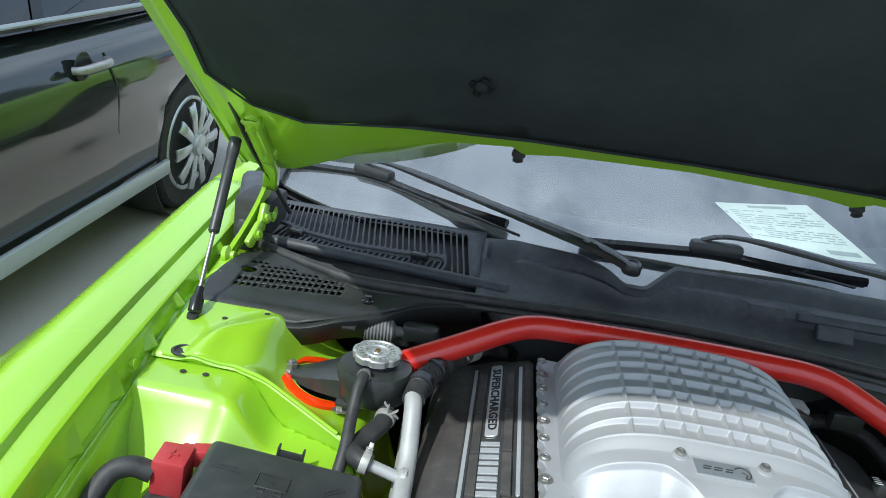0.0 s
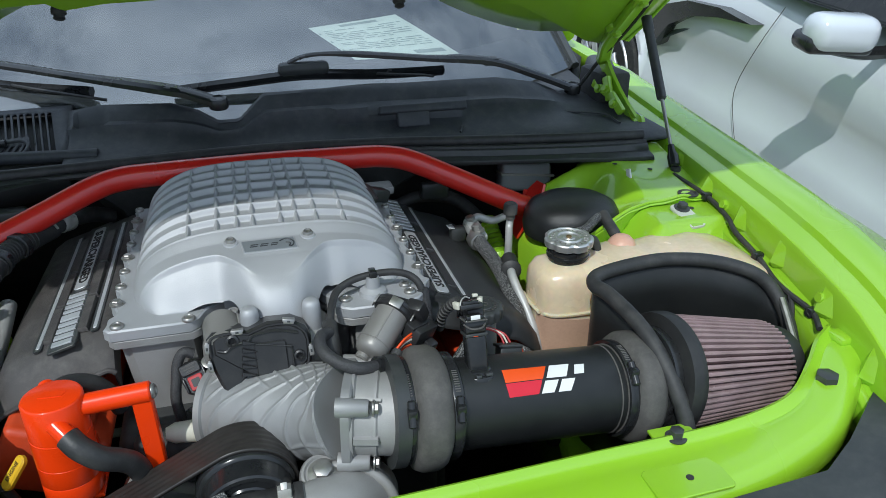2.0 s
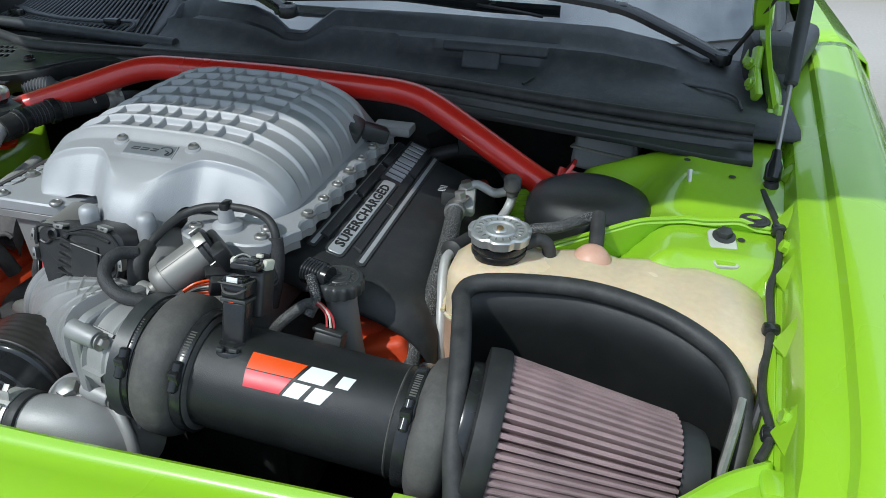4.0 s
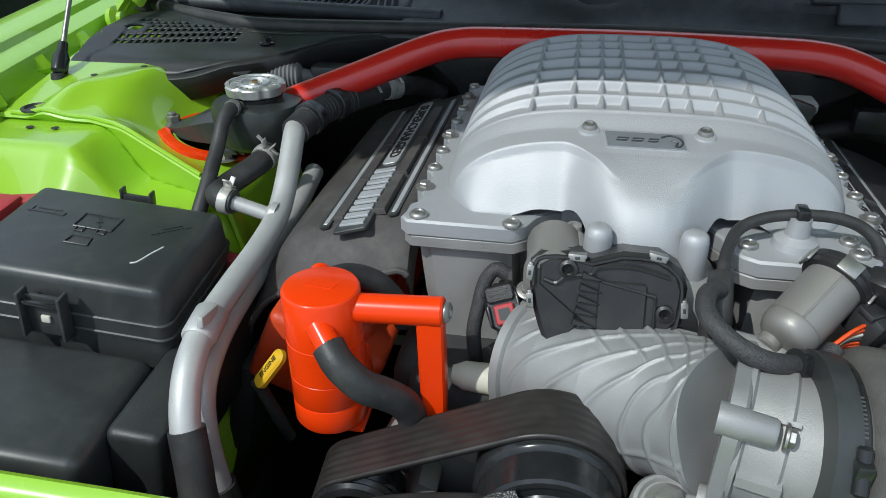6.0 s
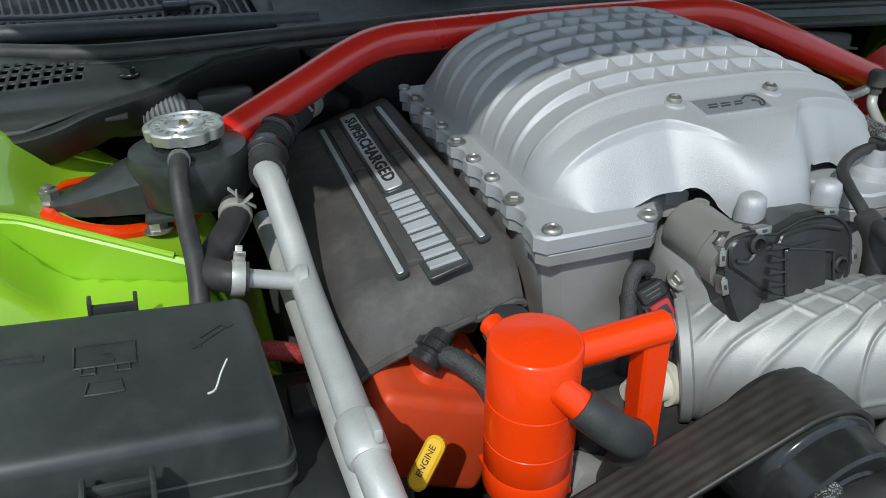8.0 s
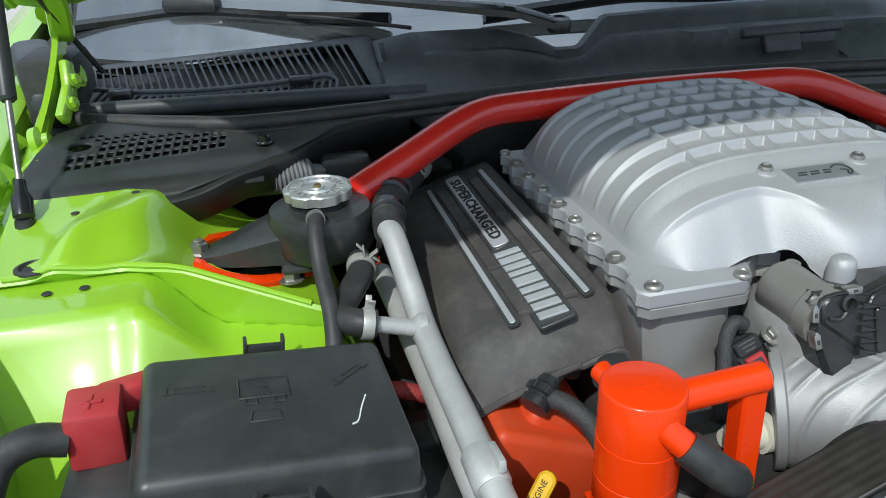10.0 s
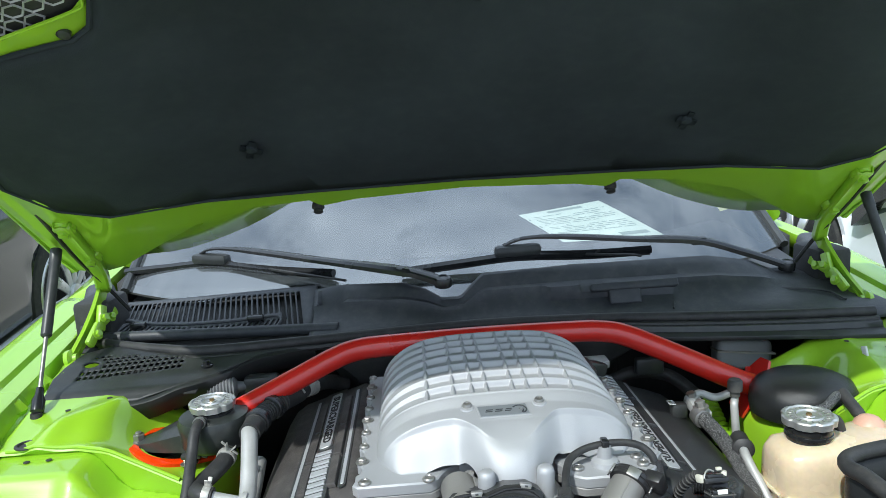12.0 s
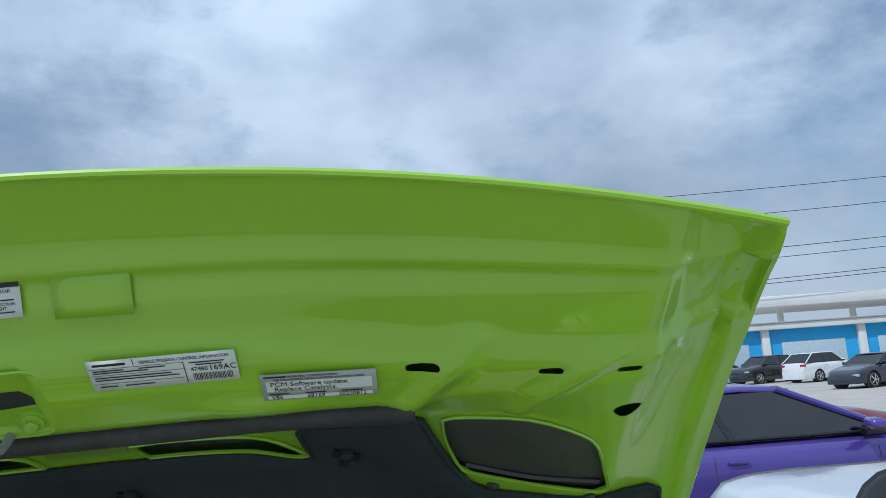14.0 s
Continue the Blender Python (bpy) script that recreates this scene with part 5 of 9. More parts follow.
def lid_foot(x):
    return float(np.mean([np.interp(x + d, FRX, FRY) for d in np.linspace(-0.016, 0.016, 12)]))


def lid_z(x, y):
    w = 0.166 - 0.034 * min(1.0, max(0.0, (0.016 - y) / 0.066)) ** 2.0
    a = min(1, abs(x) / w)
    side = max(0.0, 1 - a ** 3.4) ** 0.50
    nose = math.exp(-(x / 0.045) ** 4)
    t = min(1, max(0, (y - lid_foot(x)) / (0.043 + 0.010 * nose)))
    ramp = 1.62 * t
    ramp -= max(0.0, 0.62 - abs(ramp - 1)) ** 2 / 2.48 if ramp < 1.62 else 0.0
    front = min(1.0, ramp) * (1 - nose) + max(0.0, 1 - (1 - t) ** 2.8) ** 0.56 * nose
    rear = max(0.0, 1 - max(0, (y - 0.262) / 0.026)) ** 0.5
    arch = 0.008 * math.exp(-((x + 0.068) / 0.028) ** 4) + 0.010 * math.exp(-((x - 0.070) / 0.024) ** 4)
    h = lerp(TOPH, y) * side * rear
    h = min(h, arch) + max(0, h - arch) * front
    low = -0.020 * math.exp(-((x - 0.003) / 0.040) ** 4) * step(-0.02, -0.07, y)
    z = 0.9075 + low + h * (1 - low / 0.07 * 0.6) - 0.002 * step(0.0012, 0.0, h)
    if h > 0.004:
        d = min(abs(y - q) for q in RIDGES)
        ridge = step(0.0054, 0.0010, d) if y > RIDGES[0] else 1.0
        cross = 0.80 * step(0.0036, 0.0008, min(abs(abs(x) - q) for q in RIBS)) * step(0.249, 0.246, y)
        cross += 0.20 * cross * step(0.012, 0.004, d)
        crest = 0.0008 * step(0.0024, 0.0006, d) * (y > RIDGES[0] - 0.002)
        fade = step(0.285, 0.268, y)
        deep = 0.0072 * step(0.106, 0.097, abs(x)) + 0.0062 * step(0.097, 0.106, abs(x))
        z += fade * (0.4 + 0.6 * side) * (0.0030 * step(-0.004, 0.016, y) + crest - deep * (1 - max(ridge, cross)))
    return z


nx, ny = 430, 440
xs = [0.1665 * math.sin(math.pi / 2 * u) * 0.35 + 0.1665 * u * 0.65 for u in np.linspace(-1, 1, nx)]
rows = []
for j in range(ny):
    v = j / (ny - 1)
    row = []
    for x in xs:
        y0 = lid_front(x) - 0.001
        y = y0 + (0.289 - y0) * v ** 1.12
        row.append((x, y, lid_z(x, y)))
    rows.append(row)
part("lid", Geo().grid(rows), SILVER, sc, "ribbed cast lid", smooth=60)
g = Geo()
left = [(-0.193, -0.062), (-0.186, -0.070), (-0.100, -0.070), (-0.090, -0.062), (-0.082, -0.044), (-0.062, -0.030), (-0.045, -0.036), (-0.045, 0.0), (0.045, 0.0), (0.052, -0.04), (0.062, -0.056), (0.066, -0.076), (0.073, -0.085), (0.084, -0.091), (0.150, -0.090), (0.166, -0.084), (0.175, -0.072), (0.183, -0.05)]
lob = []
for i in range(9):
    y = -0.045 + 0.043 * i
    lob += [(0.183, y - 0.021), (0.186, y - 0.011), (0.1905, y - 0.006), (0.1905, y + 0.006), (0.186, y + 0.011)]
lob = [q for q in lob if q[1] < 0.30]
out = left + [q for q in lob if q[1] > -0.045] + [(0.18, 0.305), (-0.18, 0.305)] + [(-x, y) for x, y in lob[::-1] if y > -0.055]
part("flange", Geo().slab(out, 0.013, Matrix.Translation((0, 0, 0.9075)), 0.002), SILVER, sc, "bolt flange")
part("lower_flange", Geo().slab([(x * 0.985, y + 0.001) for x, y in out], 0.010, Matrix.Translation((0, 0, 0.8935)), 0.0015), CAST, sc)
for s in (-1, 1):
    for i in range(8):
        y = -0.002 + 0.043 * i - 0.003
        b = Geo()
        (bolt if i in (0, 3, 6) else button)(b, (s * 0.184, y, 0.9075), (0, 0, 1), 0.0066 if i not in (0, 3, 6) else 0.0058, 0.0042)
        part("lid_bolt", b, STEEL, sc)
for x, y, r in ((-0.178, -0.061, 0.0085), (-0.101, -0.064, 0.0085), (0.079, -0.0675, 0.0085), (0.156, -0.0495, 0.0085), (0.158, -0.0690, 0.0085)):
    part("lid_bolt", button(Geo(), (x, y, 0.9075), (0, 0, 1), r * 0.9, 0.0045), STEEL, sc)
for s in (-1, 1):
    z = lid_z(s * 0.046, 0.0)
    part("emblem_boss", Geo().turned((s * 0.046, 0.0, z - 0.008), (s * 0.046, -0.2, z + 1), [(0, 0.0115), (0.006, 0.0100), (0.0085, 0.0086), (0.009, 0.007)], 22), SILVER, sc)
    part("emblem_bolt", button(Geo(), (s * 0.046, 0, z), (0, -0.2, 1), 0.0062, 0.0052), STEEL, sc)
za, zb = lid_z(0, -0.026), lid_z(0, -0.002)
pm = plane_at((0, -0.014, (za + zb) / 2 + 0.0014), (1, 0, 0), (0, 0.024, zb - za))
EMB = mat("dark_grey_print", (0.06, 0.065, 0.07), 0.5, 0.2, 0.1, 60)
emblem = part("emblem_plate", Geo().slab([(-0.031, -0.0105), (0.031, -0.0105), (0.028, 0.0105), (-0.034, 0.0105)], 0.006, pm, 0.0008), PLATE, sc, "grey emblem plate")
part("emblem_border", Geo().slab([(-0.0323, -0.0117), (0.0323, -0.0117), (0.0291, 0.0117), (-0.0353, 0.0117)], 0.006, pm @ Matrix.Translation((0, 0, -0.0004)), 0.0004), SILVER, emblem)
for x, w in ((-0.0195, 0.010), (-0.0075, 0.010), (0.0045, 0.009)):
    part("emblem_bar", Geo().slab([(x - w / 2, -0.0026), (x + w / 2 - 0.002, -0.0026), (x + w / 2, -0.0008), (x - w / 2 + 0.0005, -0.0008)], 0.0006, pm @ Matrix.Translation((0, 0, 0.0004))), EMB, emblem)
    part("emblem_bar", Geo().slab([(x - w / 2 + 0.001, 0.0008), (x + w / 2, 0.0008), (x + w / 2 + 0.0005, 0.0024), (x - w / 2 + 0.002, 0.0024)], 0.0006, pm @ Matrix.Translation((0, 0, 0.0004))), EMB, emblem)
part("emblem_mark", Geo().tube([pm @ Vector((x, y, 0.0004)) for x, y in ((0.011, 0.0040), (0.017, 0.0070), (0.024, 0.0050), (0.0275, -0.0010), (0.0255, -0.0065), (0.0215, -0.0070), (0.0235, -0.0020), (0.0180, 0.0005))], 0.00085, 6, 3), EMB, emblem)
for x, y in ((-0.0335, -0.086), (0.036, -0.085)):
    part("casting_boss", Geo().turned((x, y - 0.006, 0.868), (x, y - 0.006, 1), [(0, 0.0112), (0.052, 0.0104), (0.0575, 0.0092), (0.060, 0.006), (0.0605, 0)], 22), SILVER, sc)
# housing below the flange
rows = []
for z, k in ((0.886, 1.0), (0.87, 0.985), (0.83, 0.96), (0.80, 0.93), (0.72, 0.88)):
    rows.append([(x * k, y, z) for x, y in ((-0.182, -0.050), (-0.170, -0.060), (-0.112, -0.060), (-0.102, -0.052), (-0.098, -0.02), (0.09, -0.02), (0.090, -0.074), (0.100, -0.081), (0.150, -0.080), (0.170, -0.070), (0.182, 0.29), (-0.182, 0.29))])
part("housing", Geo().grid(rows, closed=True, caps=True), CAST, sc, "grey cast housing")
part("rear_sensor", Geo().rbox((0.150, 0.215, 0.925), (0.032, 0.05, 0.035), 0.008, pose(0, 0, 0, 10, 30, 10)).rbox((0.176, 0.24, 0.918), (0.04, 0.026, 0.022), 0.005, pose(0, 0, 0, 0, 20, 30)), BLACK, sc, "black pressure sensor")
part("side_sensor", Geo().rbox((0.185, 0.30, 0.905), (0.06, 0.035, 0.014), 0.004), CAST, sc)

# snout and throttle body
snout = thing("supercharger_snout", "bare cast aluminium snout with diagonal cast ribs", "snout", at=(0.02, -0.15, 0.75))
axis = [(-0.080, -0.096, 0.800), (-0.050, -0.112, 0.805), (-0.010, -0.136, 0.813), (0.025, -0.160, 0.824), (0.045, -0.178, 0.833), (0.056, -0.187, 0.838)]
rad = [0.050, 0.056, 0.057, 0.053, 0.050, 0.049]
p = spline(axis, 40)
rows = []
for i, q in enumerate(p):
    t = i / (len(p) - 1)
    d = (p[min(i + 1, len(p) - 1)] - p[max(i - 1, 0)]).normalized()
    u = Vector((0, 0, 1))
    u = (u - d * u.dot(d)).normalized()
    w = d.cross(u)
    r0 = lerp([(k / 5, rad[k]) for k in range(6)], t)
    row = []
    for k in range(260):
        a = 2 * math.pi * k / 260
        f = a if a < math.pi else a - 2 * math.pi
        swept = (6.0 * t + 3.0 * math.sin(max(-1.2, min(f, math.pi / 2)))) % 1 - 0.5
        over = (6.0 * t - 2.6 * f) % 1 - 0.5
        rib = math.exp(-(swept / 0.085) ** 2)
        rib = max(rib, math.exp(-(over / 0.085) ** 2) * step(-1.0, -0.6, f) * step(0.62, 0.40, f) * step(0.25, 0.4, t))
        rib = max(rib, math.exp(-((f - 1.80) / 0.055) ** 2) * step(0.35, 0.5, t))
        square = 1 + 0.10 * step(0.80, 1.0, t) * abs(math.sin(2 * f)) ** 2
        row.append(q + (u * math.cos(a) + w * math.sin(a)) * (r0 * square + 0.0018 * rib * step(0.03, 0.12, t) * step(1.0, 0.95, t)))
    rows.append(row)
part("ribbed_casting", Geo().grid(rows, closed=True, caps=True), BRIGHT_CAST, snout, "bright casting with swept ribs", smooth=60)
part("end_flange", Geo().turned(p[0] - (p[1] - p[0]).normalized() * 0.002, p[0] + (p[1] - p[0]).normalized(), [(0, 0.040), (0, 0.0535), (0.001, 0.0545), (0.008, 0.0545), (0.009, 0.0530), (0.011, 0.050)], 48), BRIGHT_CAST, snout, "machined end flange")
part("neck", Geo().rbox((-0.01, -0.075, 0.835), (0.15, 0.09, 0.12), 0.03, None, 4), CAST, snout)
T0, TD = Vector((0.055, -0.1895, 0.838)), Vector((0.965, -0.255, -0.02)).normalized()
TU = (Vector((0, 0, 1)) - TD * TD.z).normalized()
TW = TD.cross(TU)
plate = Matrix((TW, TU, -TD)).transposed().to_4x4()
plate.translation = T0 + TD * 0.012
part("mounting_flange", Geo().slab(rounded(0.098, 0.098, 0.026, 5), 0.011, plate @ pose(0, 0, 0, 180, 0, 0), 0.002), BRIGHT_CAST, snout, "square cast flange")
part("throttle_body", Geo().turned(T0 + TD * 0.010, T0 + TD, [(0, 0.050), (0.003, 0.0505), (0.005, 0.047), (0.022, 0.047), (0.024, 0.0485), (0.027, 0.0485), (0.029, 0.0465), (0.060, 0.0465)], 48), CAST, snout, "machined throttle body")
part("body_rib", Geo().grid([[T0 + TD * (0.014 + 0.028 * i / 3) + (TU * math.cos(a) + TW * math.sin(a)) * r for a, r in ((0.62, 0.046), (0.64, 0.051), (0.70, 0.051), (0.72, 0.046))] for i in range(4)]), CAST, snout)
part("body_web", Geo().grid([[T0 + TD * (0.014 + 0.026 * i / 3) + (TU * math.cos(a) + TW * math.sin(a)) * r for a, r in ((1.45, 0.046), (1.48, 0.052), (1.62, 0.052), (1.65, 0.046))] for i in range(4)]), CAST, snout)
for ang in (48, 132, 228, 312):
    o = T0 + (TU * math.cos(radians(ang)) + TW * math.sin(radians(ang))) * 0.053
    boss = part("flange_boss", Geo().turned(o - TD * 0.004, o + TD, [(0, 0.0105), (0.016, 0.0105), (0.018, 0.0096), (0.032, 0.0092), (0.034, 0.008)], 20), BRIGHT_CAST if ang < 100 else CAST, snout)
    part("flange_bolt", bolt(Geo(), o + TD * 0.034, TD, 0.0058, 0.005), STEEL, boss)
part("outlet_fitting", Geo().turned((-0.085, -0.118, 0.791), (-0.140, -0.121, 0.796), [(0, 0.012), (0.014, 0.012), (0.014, 0.017), (0.022, 0.017), (0.022, 0.013), (0.045, 0.012), (0.055, 0.007)], 18), PALE, snout, "beige vacuum fitting")

thr = thing("throttle_actuator", "black plastic throttle actuator housing with grey motor", "actuator", at=(-0.04, -0.11, 0.85))
part("motor", Geo().turned((-0.0665, -0.060, 0.8955), (-0.0625, -0.122, 0.8925), [(0, 0.015), (0.003, 0.0198), (0.006, 0.0215), (0.045, 0.0215), (0.047, 0.0235), (0.061, 0.0235)], 36), MOTOR_GREY, thr, "grey cylindrical motor")
part("motor_bracket", Geo().rbox((-0.040, -0.088, 0.898), (0.020, 0.050, 0.006), 0.002, pose(0, 0, 0, 6, 38, 6)), CAST, thr, "rough cast bracket")
part("bracket_boss", Geo().turned((-0.0515, -0.058, 0.880), (-0.0515, -0.060, 0.914), [(0, 0.0075), (0.026, 0.0072), (0.030, 0.0060), (0.030, 0.0035), (0.027, 0.003)], 18), CAST, thr)
ACT = mat("satin_black_nylon", (0.022, 0.022, 0.023), 0.34, 0, 0.2, 14, 0.2, 700, dust=0.07)
face = plane_at((-0.027, -0.132, 0.878), (1, -0.03, 0.03), (0, 0.30, 1))
outline = [(-0.054, 0.018), (-0.054, 0.035), (-0.047, 0.0415), (-0.027, 0.0425), (-0.010, 0.0385), (0.012, 0.0455), (0.038, 0.0445), (0.053, 0.035), (0.058, 0.022), (0.056, -0.005), (0.044, -0.020), (0.030, -0.026), (0.004, -0.023), (-0.016, -0.014), (-0.0185, -0.0175), (-0.0215, -0.031), (-0.040, -0.031), (-0.046, -0.016), (-0.051, 0.0)]
cov = part("gear_cover", Geo().slab(outline, 0.034, face, 0.004), ACT, thr, "black gear cover")
part("inner_step", Geo().slab([(x * 0.90, y * 0.86) for x, y in outline[:14]], 0.004, face @ Matrix.Translation((0.002, 0.002, 0.003)), 0.002), ACT, cov)
part("raised_panel", Geo().slab(rounded(0.034, 0.036, 0.003), 0.003, face @ Matrix.Translation((0.013, 0.006, 0.0055)), 0.001), ACT, cov)
part("edge_rib", Geo().tube([face @ Vector((x * 0.93, y * 0.92, 0.002)) for x, y in outline[:12]], 0.0016, 6, 2), ACT, cov)
for k in range(5):
    part("cover_rib", Geo().slab([(-0.004, -0.0028), (0.013, 0.0), (-0.004, 0.0028)], 0.007, face @ Matrix.Translation((-0.012 - 0.0012 * k, 0.027 - 0.0088 * k, 0.0068)) @ pose(0, 0, 0, 0, 0, -12), 0.001), ACT, cov)
part("cover_line", Geo().tube([face @ Vector(q) for q in ((-0.043, 0.022, 0.004), (-0.034, 0.020, 0.0045), (-0.026, 0.026, 0.0045), (-0.010, 0.028, 0.0045), (-0.004, 0.034, 0.0045), (0.020, 0.036, 0.0045), (0.044, 0.030, 0.004))], 0.0016, 6, 4), ACT, cov)
part("cover_edge", Geo().tube([face @ Vector(q) for q in ((-0.002, 0.024, 0.006), (0.036, 0.016, 0.006), (0.036, -0.012, 0.006))], 0.0010, 6, 1), ACT, cov)
for x, y, r in ((0.043, 0.004, 0.0065), (-0.026, 0.031, 0.0075)):
    part("cover_bump", Geo().turned(face @ Vector((x, y, 0.001)), face @ Vector((x, y, 1)), [(0, r), (0.005, r * 0.92), (0.006, r * 0.6), (0.002, r * 0.45)], 18), ACT, cov)
for x, y, r in ((-0.020, 0.0405, 0), (0.036, 0.0445, -10), (-0.0535, 0.027, 84), (-0.0525, 0.006, 96), (0.0565, 0.008, 94)):
    clip = part("spring_clip", Geo().rbox(face @ Vector((x, y, -0.001)), (0.0135, 0.0032, 0.010), 0.0008, face.to_3x3().to_4x4() @ pose(0, 0, 0, 0, 0, r)).rbox(face @ Vector((x, y - 0.001, 0.0035)), (0.0115, 0.0052, 0.0016), 0.0006, face.to_3x3().to_4x4() @ pose(0, 0, 0, 0, 0, r)), STEEL, thr, "steel spring clip")
    part("clip_slot", Geo().rbox(face @ Vector((x, y - 0.001, 0.0046)), (0.0035, 0.0020, 0.0006), 0.0002, face.to_3x3().to_4x4() @ pose(0, 0, 0, 0, 0, r)), BLACK, clip)
plug = thing("throttle_connector", "black wiring plug with red lock tab", "connector", at=(-0.10, -0.1, 0.84))
pf = plane_at((-0.101, -0.0955, 0.8465), (0.93, 0.10, 0.30), (-0.30, 0.55, 0.78))
body = part("plug_body", Geo().slab([(-0.016, 0.004), (-0.014, 0.017), (-0.004, 0.023), (0.010, 0.020), (0.0155, 0.012), (0.0155, -0.006), (0.012, -0.016), (-0.006, -0.019), (-0.0145, -0.012)], 0.028, pf, 0.003).slab(rounded(0.023, 0.013, 0.003), 0.006, pf @ Matrix.Translation((-0.001, 0.0135, 0.004)), 0.001), ACT, plug, "black plug housing")
part("plug_rib", Geo().rbox(pf @ Vector((0.0125, -0.001, 0.002)), (0.0022, 0.020, 0.005), 0.0006, pf.to_3x3().to_4x4()), ACT, body)
part("plug_rib", Geo().rbox(pf @ Vector((-0.0125, -0.003, 0.002)), (0.0022, 0.016, 0.005), 0.0006, pf.to_3x3().to_4x4()), ACT, body)
for k in range(3):
    part("text_bar", Geo().rbox(pf @ Vector((-0.001, 0.0170 - 0.0034 * k, 0.0043)), (0.016 - 0.003 * k, 0.0012, 0.0004), 0.0001, pf.to_3x3().to_4x4()), GREYRUBBER, body)
part("lock_tab", Geo().slab(rounded(0.0165, 0.0165, 0.002), 0.004, pf @ Matrix.Translation((0, -0.0035, 0.0035)), 0.001), REDCAP, body, "red lock tab")
part("tab_window", Geo().slab(rounded(0.0095, 0.0095, 0.0012), 0.001, pf @ Matrix.Translation((0, -0.0035, 0.0038))), BLACK, body)
for k, m in enumerate((BLACK, GREYRUBBER, BLACK, BLACK)):
    o = pf @ Vector((-0.006 + 0.005 * k, -0.017, -0.006))
    part("wire", Geo().tube([o, o + Vector((0.002, -0.006, -0.010)), o + Vector((-0.004 - 0.003 * k, -0.004, -0.020)), o + Vector((-0.016 - 0.002 * k, 0.006, -0.024))], 0.0016, 6, 5), m, plug)
part("loom", Geo().tube([(-0.101, -0.076, 0.868), (-0.111, -0.076, 0.872), (-0.119, -0.080, 0.862), (-0.123, -0.088, 0.843), (-0.126, -0.094, 0.820), (-0.124, -0.092, 0.79)], 0.0062, 10, 6), BRAID, plug, "braided wiring loom")
part("side_bolt", bolt(Geo(), (-0.084, -0.088, 0.862), (0.1, -0.5, 1), 0.006, 0.006), STEEL, plug)

# bypass valve, breather and its braided hose
byp = thing("bypass_valve", "grey cast bypass valve cylinder with black plug", "valve", at=(0.1, -0.12, 0.87))
a, b2 = Vector((0.0875, -0.1595, 0.8855)), Vector((0.1285, -0.1195, 0.9155))
d = (b2 - a).normalized()
part("cylinder", Geo().turned(a, b2, [(0, 0.006), (0.001, 0.013), (0.004, 0.017), (0.009, 0.0192), (0.014, 0.0195), (0.0145, 0.0188), (0.0155, 0.0188), (0.016, 0.0195), (0.058, 0.0198)], 40), MOTOR_GREY, byp, "satin grey motor can")
u = (Vector((0, 0, 1)) - d * d.z).normalized()
w = d.cross(u)
part("can_seam", Geo().tube([a + d * h + (u * math.cos(0.45) + w * math.sin(0.45)) * 0.0196 for h in (0.016, 0.03, 0.045, 0.058)], 0.0008, 6, 1), MOTOR_GREY, byp)
part("end_flange", Geo().turned(a + d * 0.057, b2 + d, [(0, 0.0205), (0.001, 0.0235), (0.005, 0.0240), (0.006, 0.0232), (0.007, 0.0245), (0.011, 0.0245), (0.014, 0.021)], 40), ACT, byp, "black plastic gear housing flange")
for ang in (-55, 25, 105):
    o = a + d * 0.0625 + (u * math.cos(radians(ang)) + w * math.sin(radians(ang))) * 0.0245
    nrm = (o - a - d * 0.0625).normalized()
    fr = Matrix((d.cross(nrm), d, nrm)).transposed().to_4x4()
    part("spring_clip", Geo().rbox(o, (0.014, 0.012, 0.0022), 0.0007, fr), STEEL, byp, "steel spring clip")
part("gear_cover", Geo().rbox(a + d * 0.073 - u * 0.005, (0.040, 0.012, 0.030), 0.005, Matrix((w, d, u)).transposed().to_4x4(), 3).rbox(a + d * 0.072 + w * 0.026, (0.022, 0.016, 0.026), 0.004, Matrix((w, d, u)).transposed().to_4x4()), ACT, byp, "black gear cover")
for x, y, z in ((0.010, -0.0175, 0.004), (0.006, 0.018, -0.006)):
    o = a + d * x + u * y * 0.5 + w * z - u * 0.012
    part("mount_lug", Geo().cyl(o - d * 0.012, o + d * 0.004, 0.0085, 18), MOTOR_GREY, byp)
sock = part("socket", Geo().rbox((0.153, -0.136, 0.893), (0.036, 0.024, 0.022), 0.003, pose(0, 0, 0, 20, 10, 40)).rbox((0.150, -0.140, 0.905), (0.030, 0.012, 0.004), 0.001, pose(0, 0, 0, 20, 10, 40)).rbox((0.160, -0.142, 0.868), (0.016, 0.014, 0.030), 0.003, pose(0, 0, 0, 20, 10, 40)), ACT, byp, "black ribbed wiring socket")
for k in range(4):
    part("socket_rib", Geo().rbox((0.146 + 0.005 * k, -0.149 + 0.0042 * k, 0.893), (0.0016, 0.002, 0.020), 0.0004, pose(0, 0, 0, 20, 10, 40)), ACT, sock)
for k, m in enumerate((DECAL_O, ORANGE_DULL, PALE, BLACK, DECAL_O, ORANGE_DULL)):
    part("wire", Geo().tube([(0.141 + 0.001 * k, -0.148, 0.898 - 0.0032 * k), (0.130, -0.157 + 0.001 * k, 0.897 - 0.0030 * k), (0.118, -0.164, 0.889 - 0.0015 * k)], 0.0014, 6, 4), m, byp)
part("braided_loop", Geo().tube([(0.122, -0.162, 0.886), (0.114, -0.170, 0.882), (0.098, -0.180, 0.884), (0.072, -0.190, 0.892), (0.050, -0.182, 0.900), (0.038, -0.164, 0.906), (0.040, -0.146, 0.910), (0.050, -0.132, 0.905)], 0.0068, 12, 6), BRAID, byp, "black braided wiring loop")
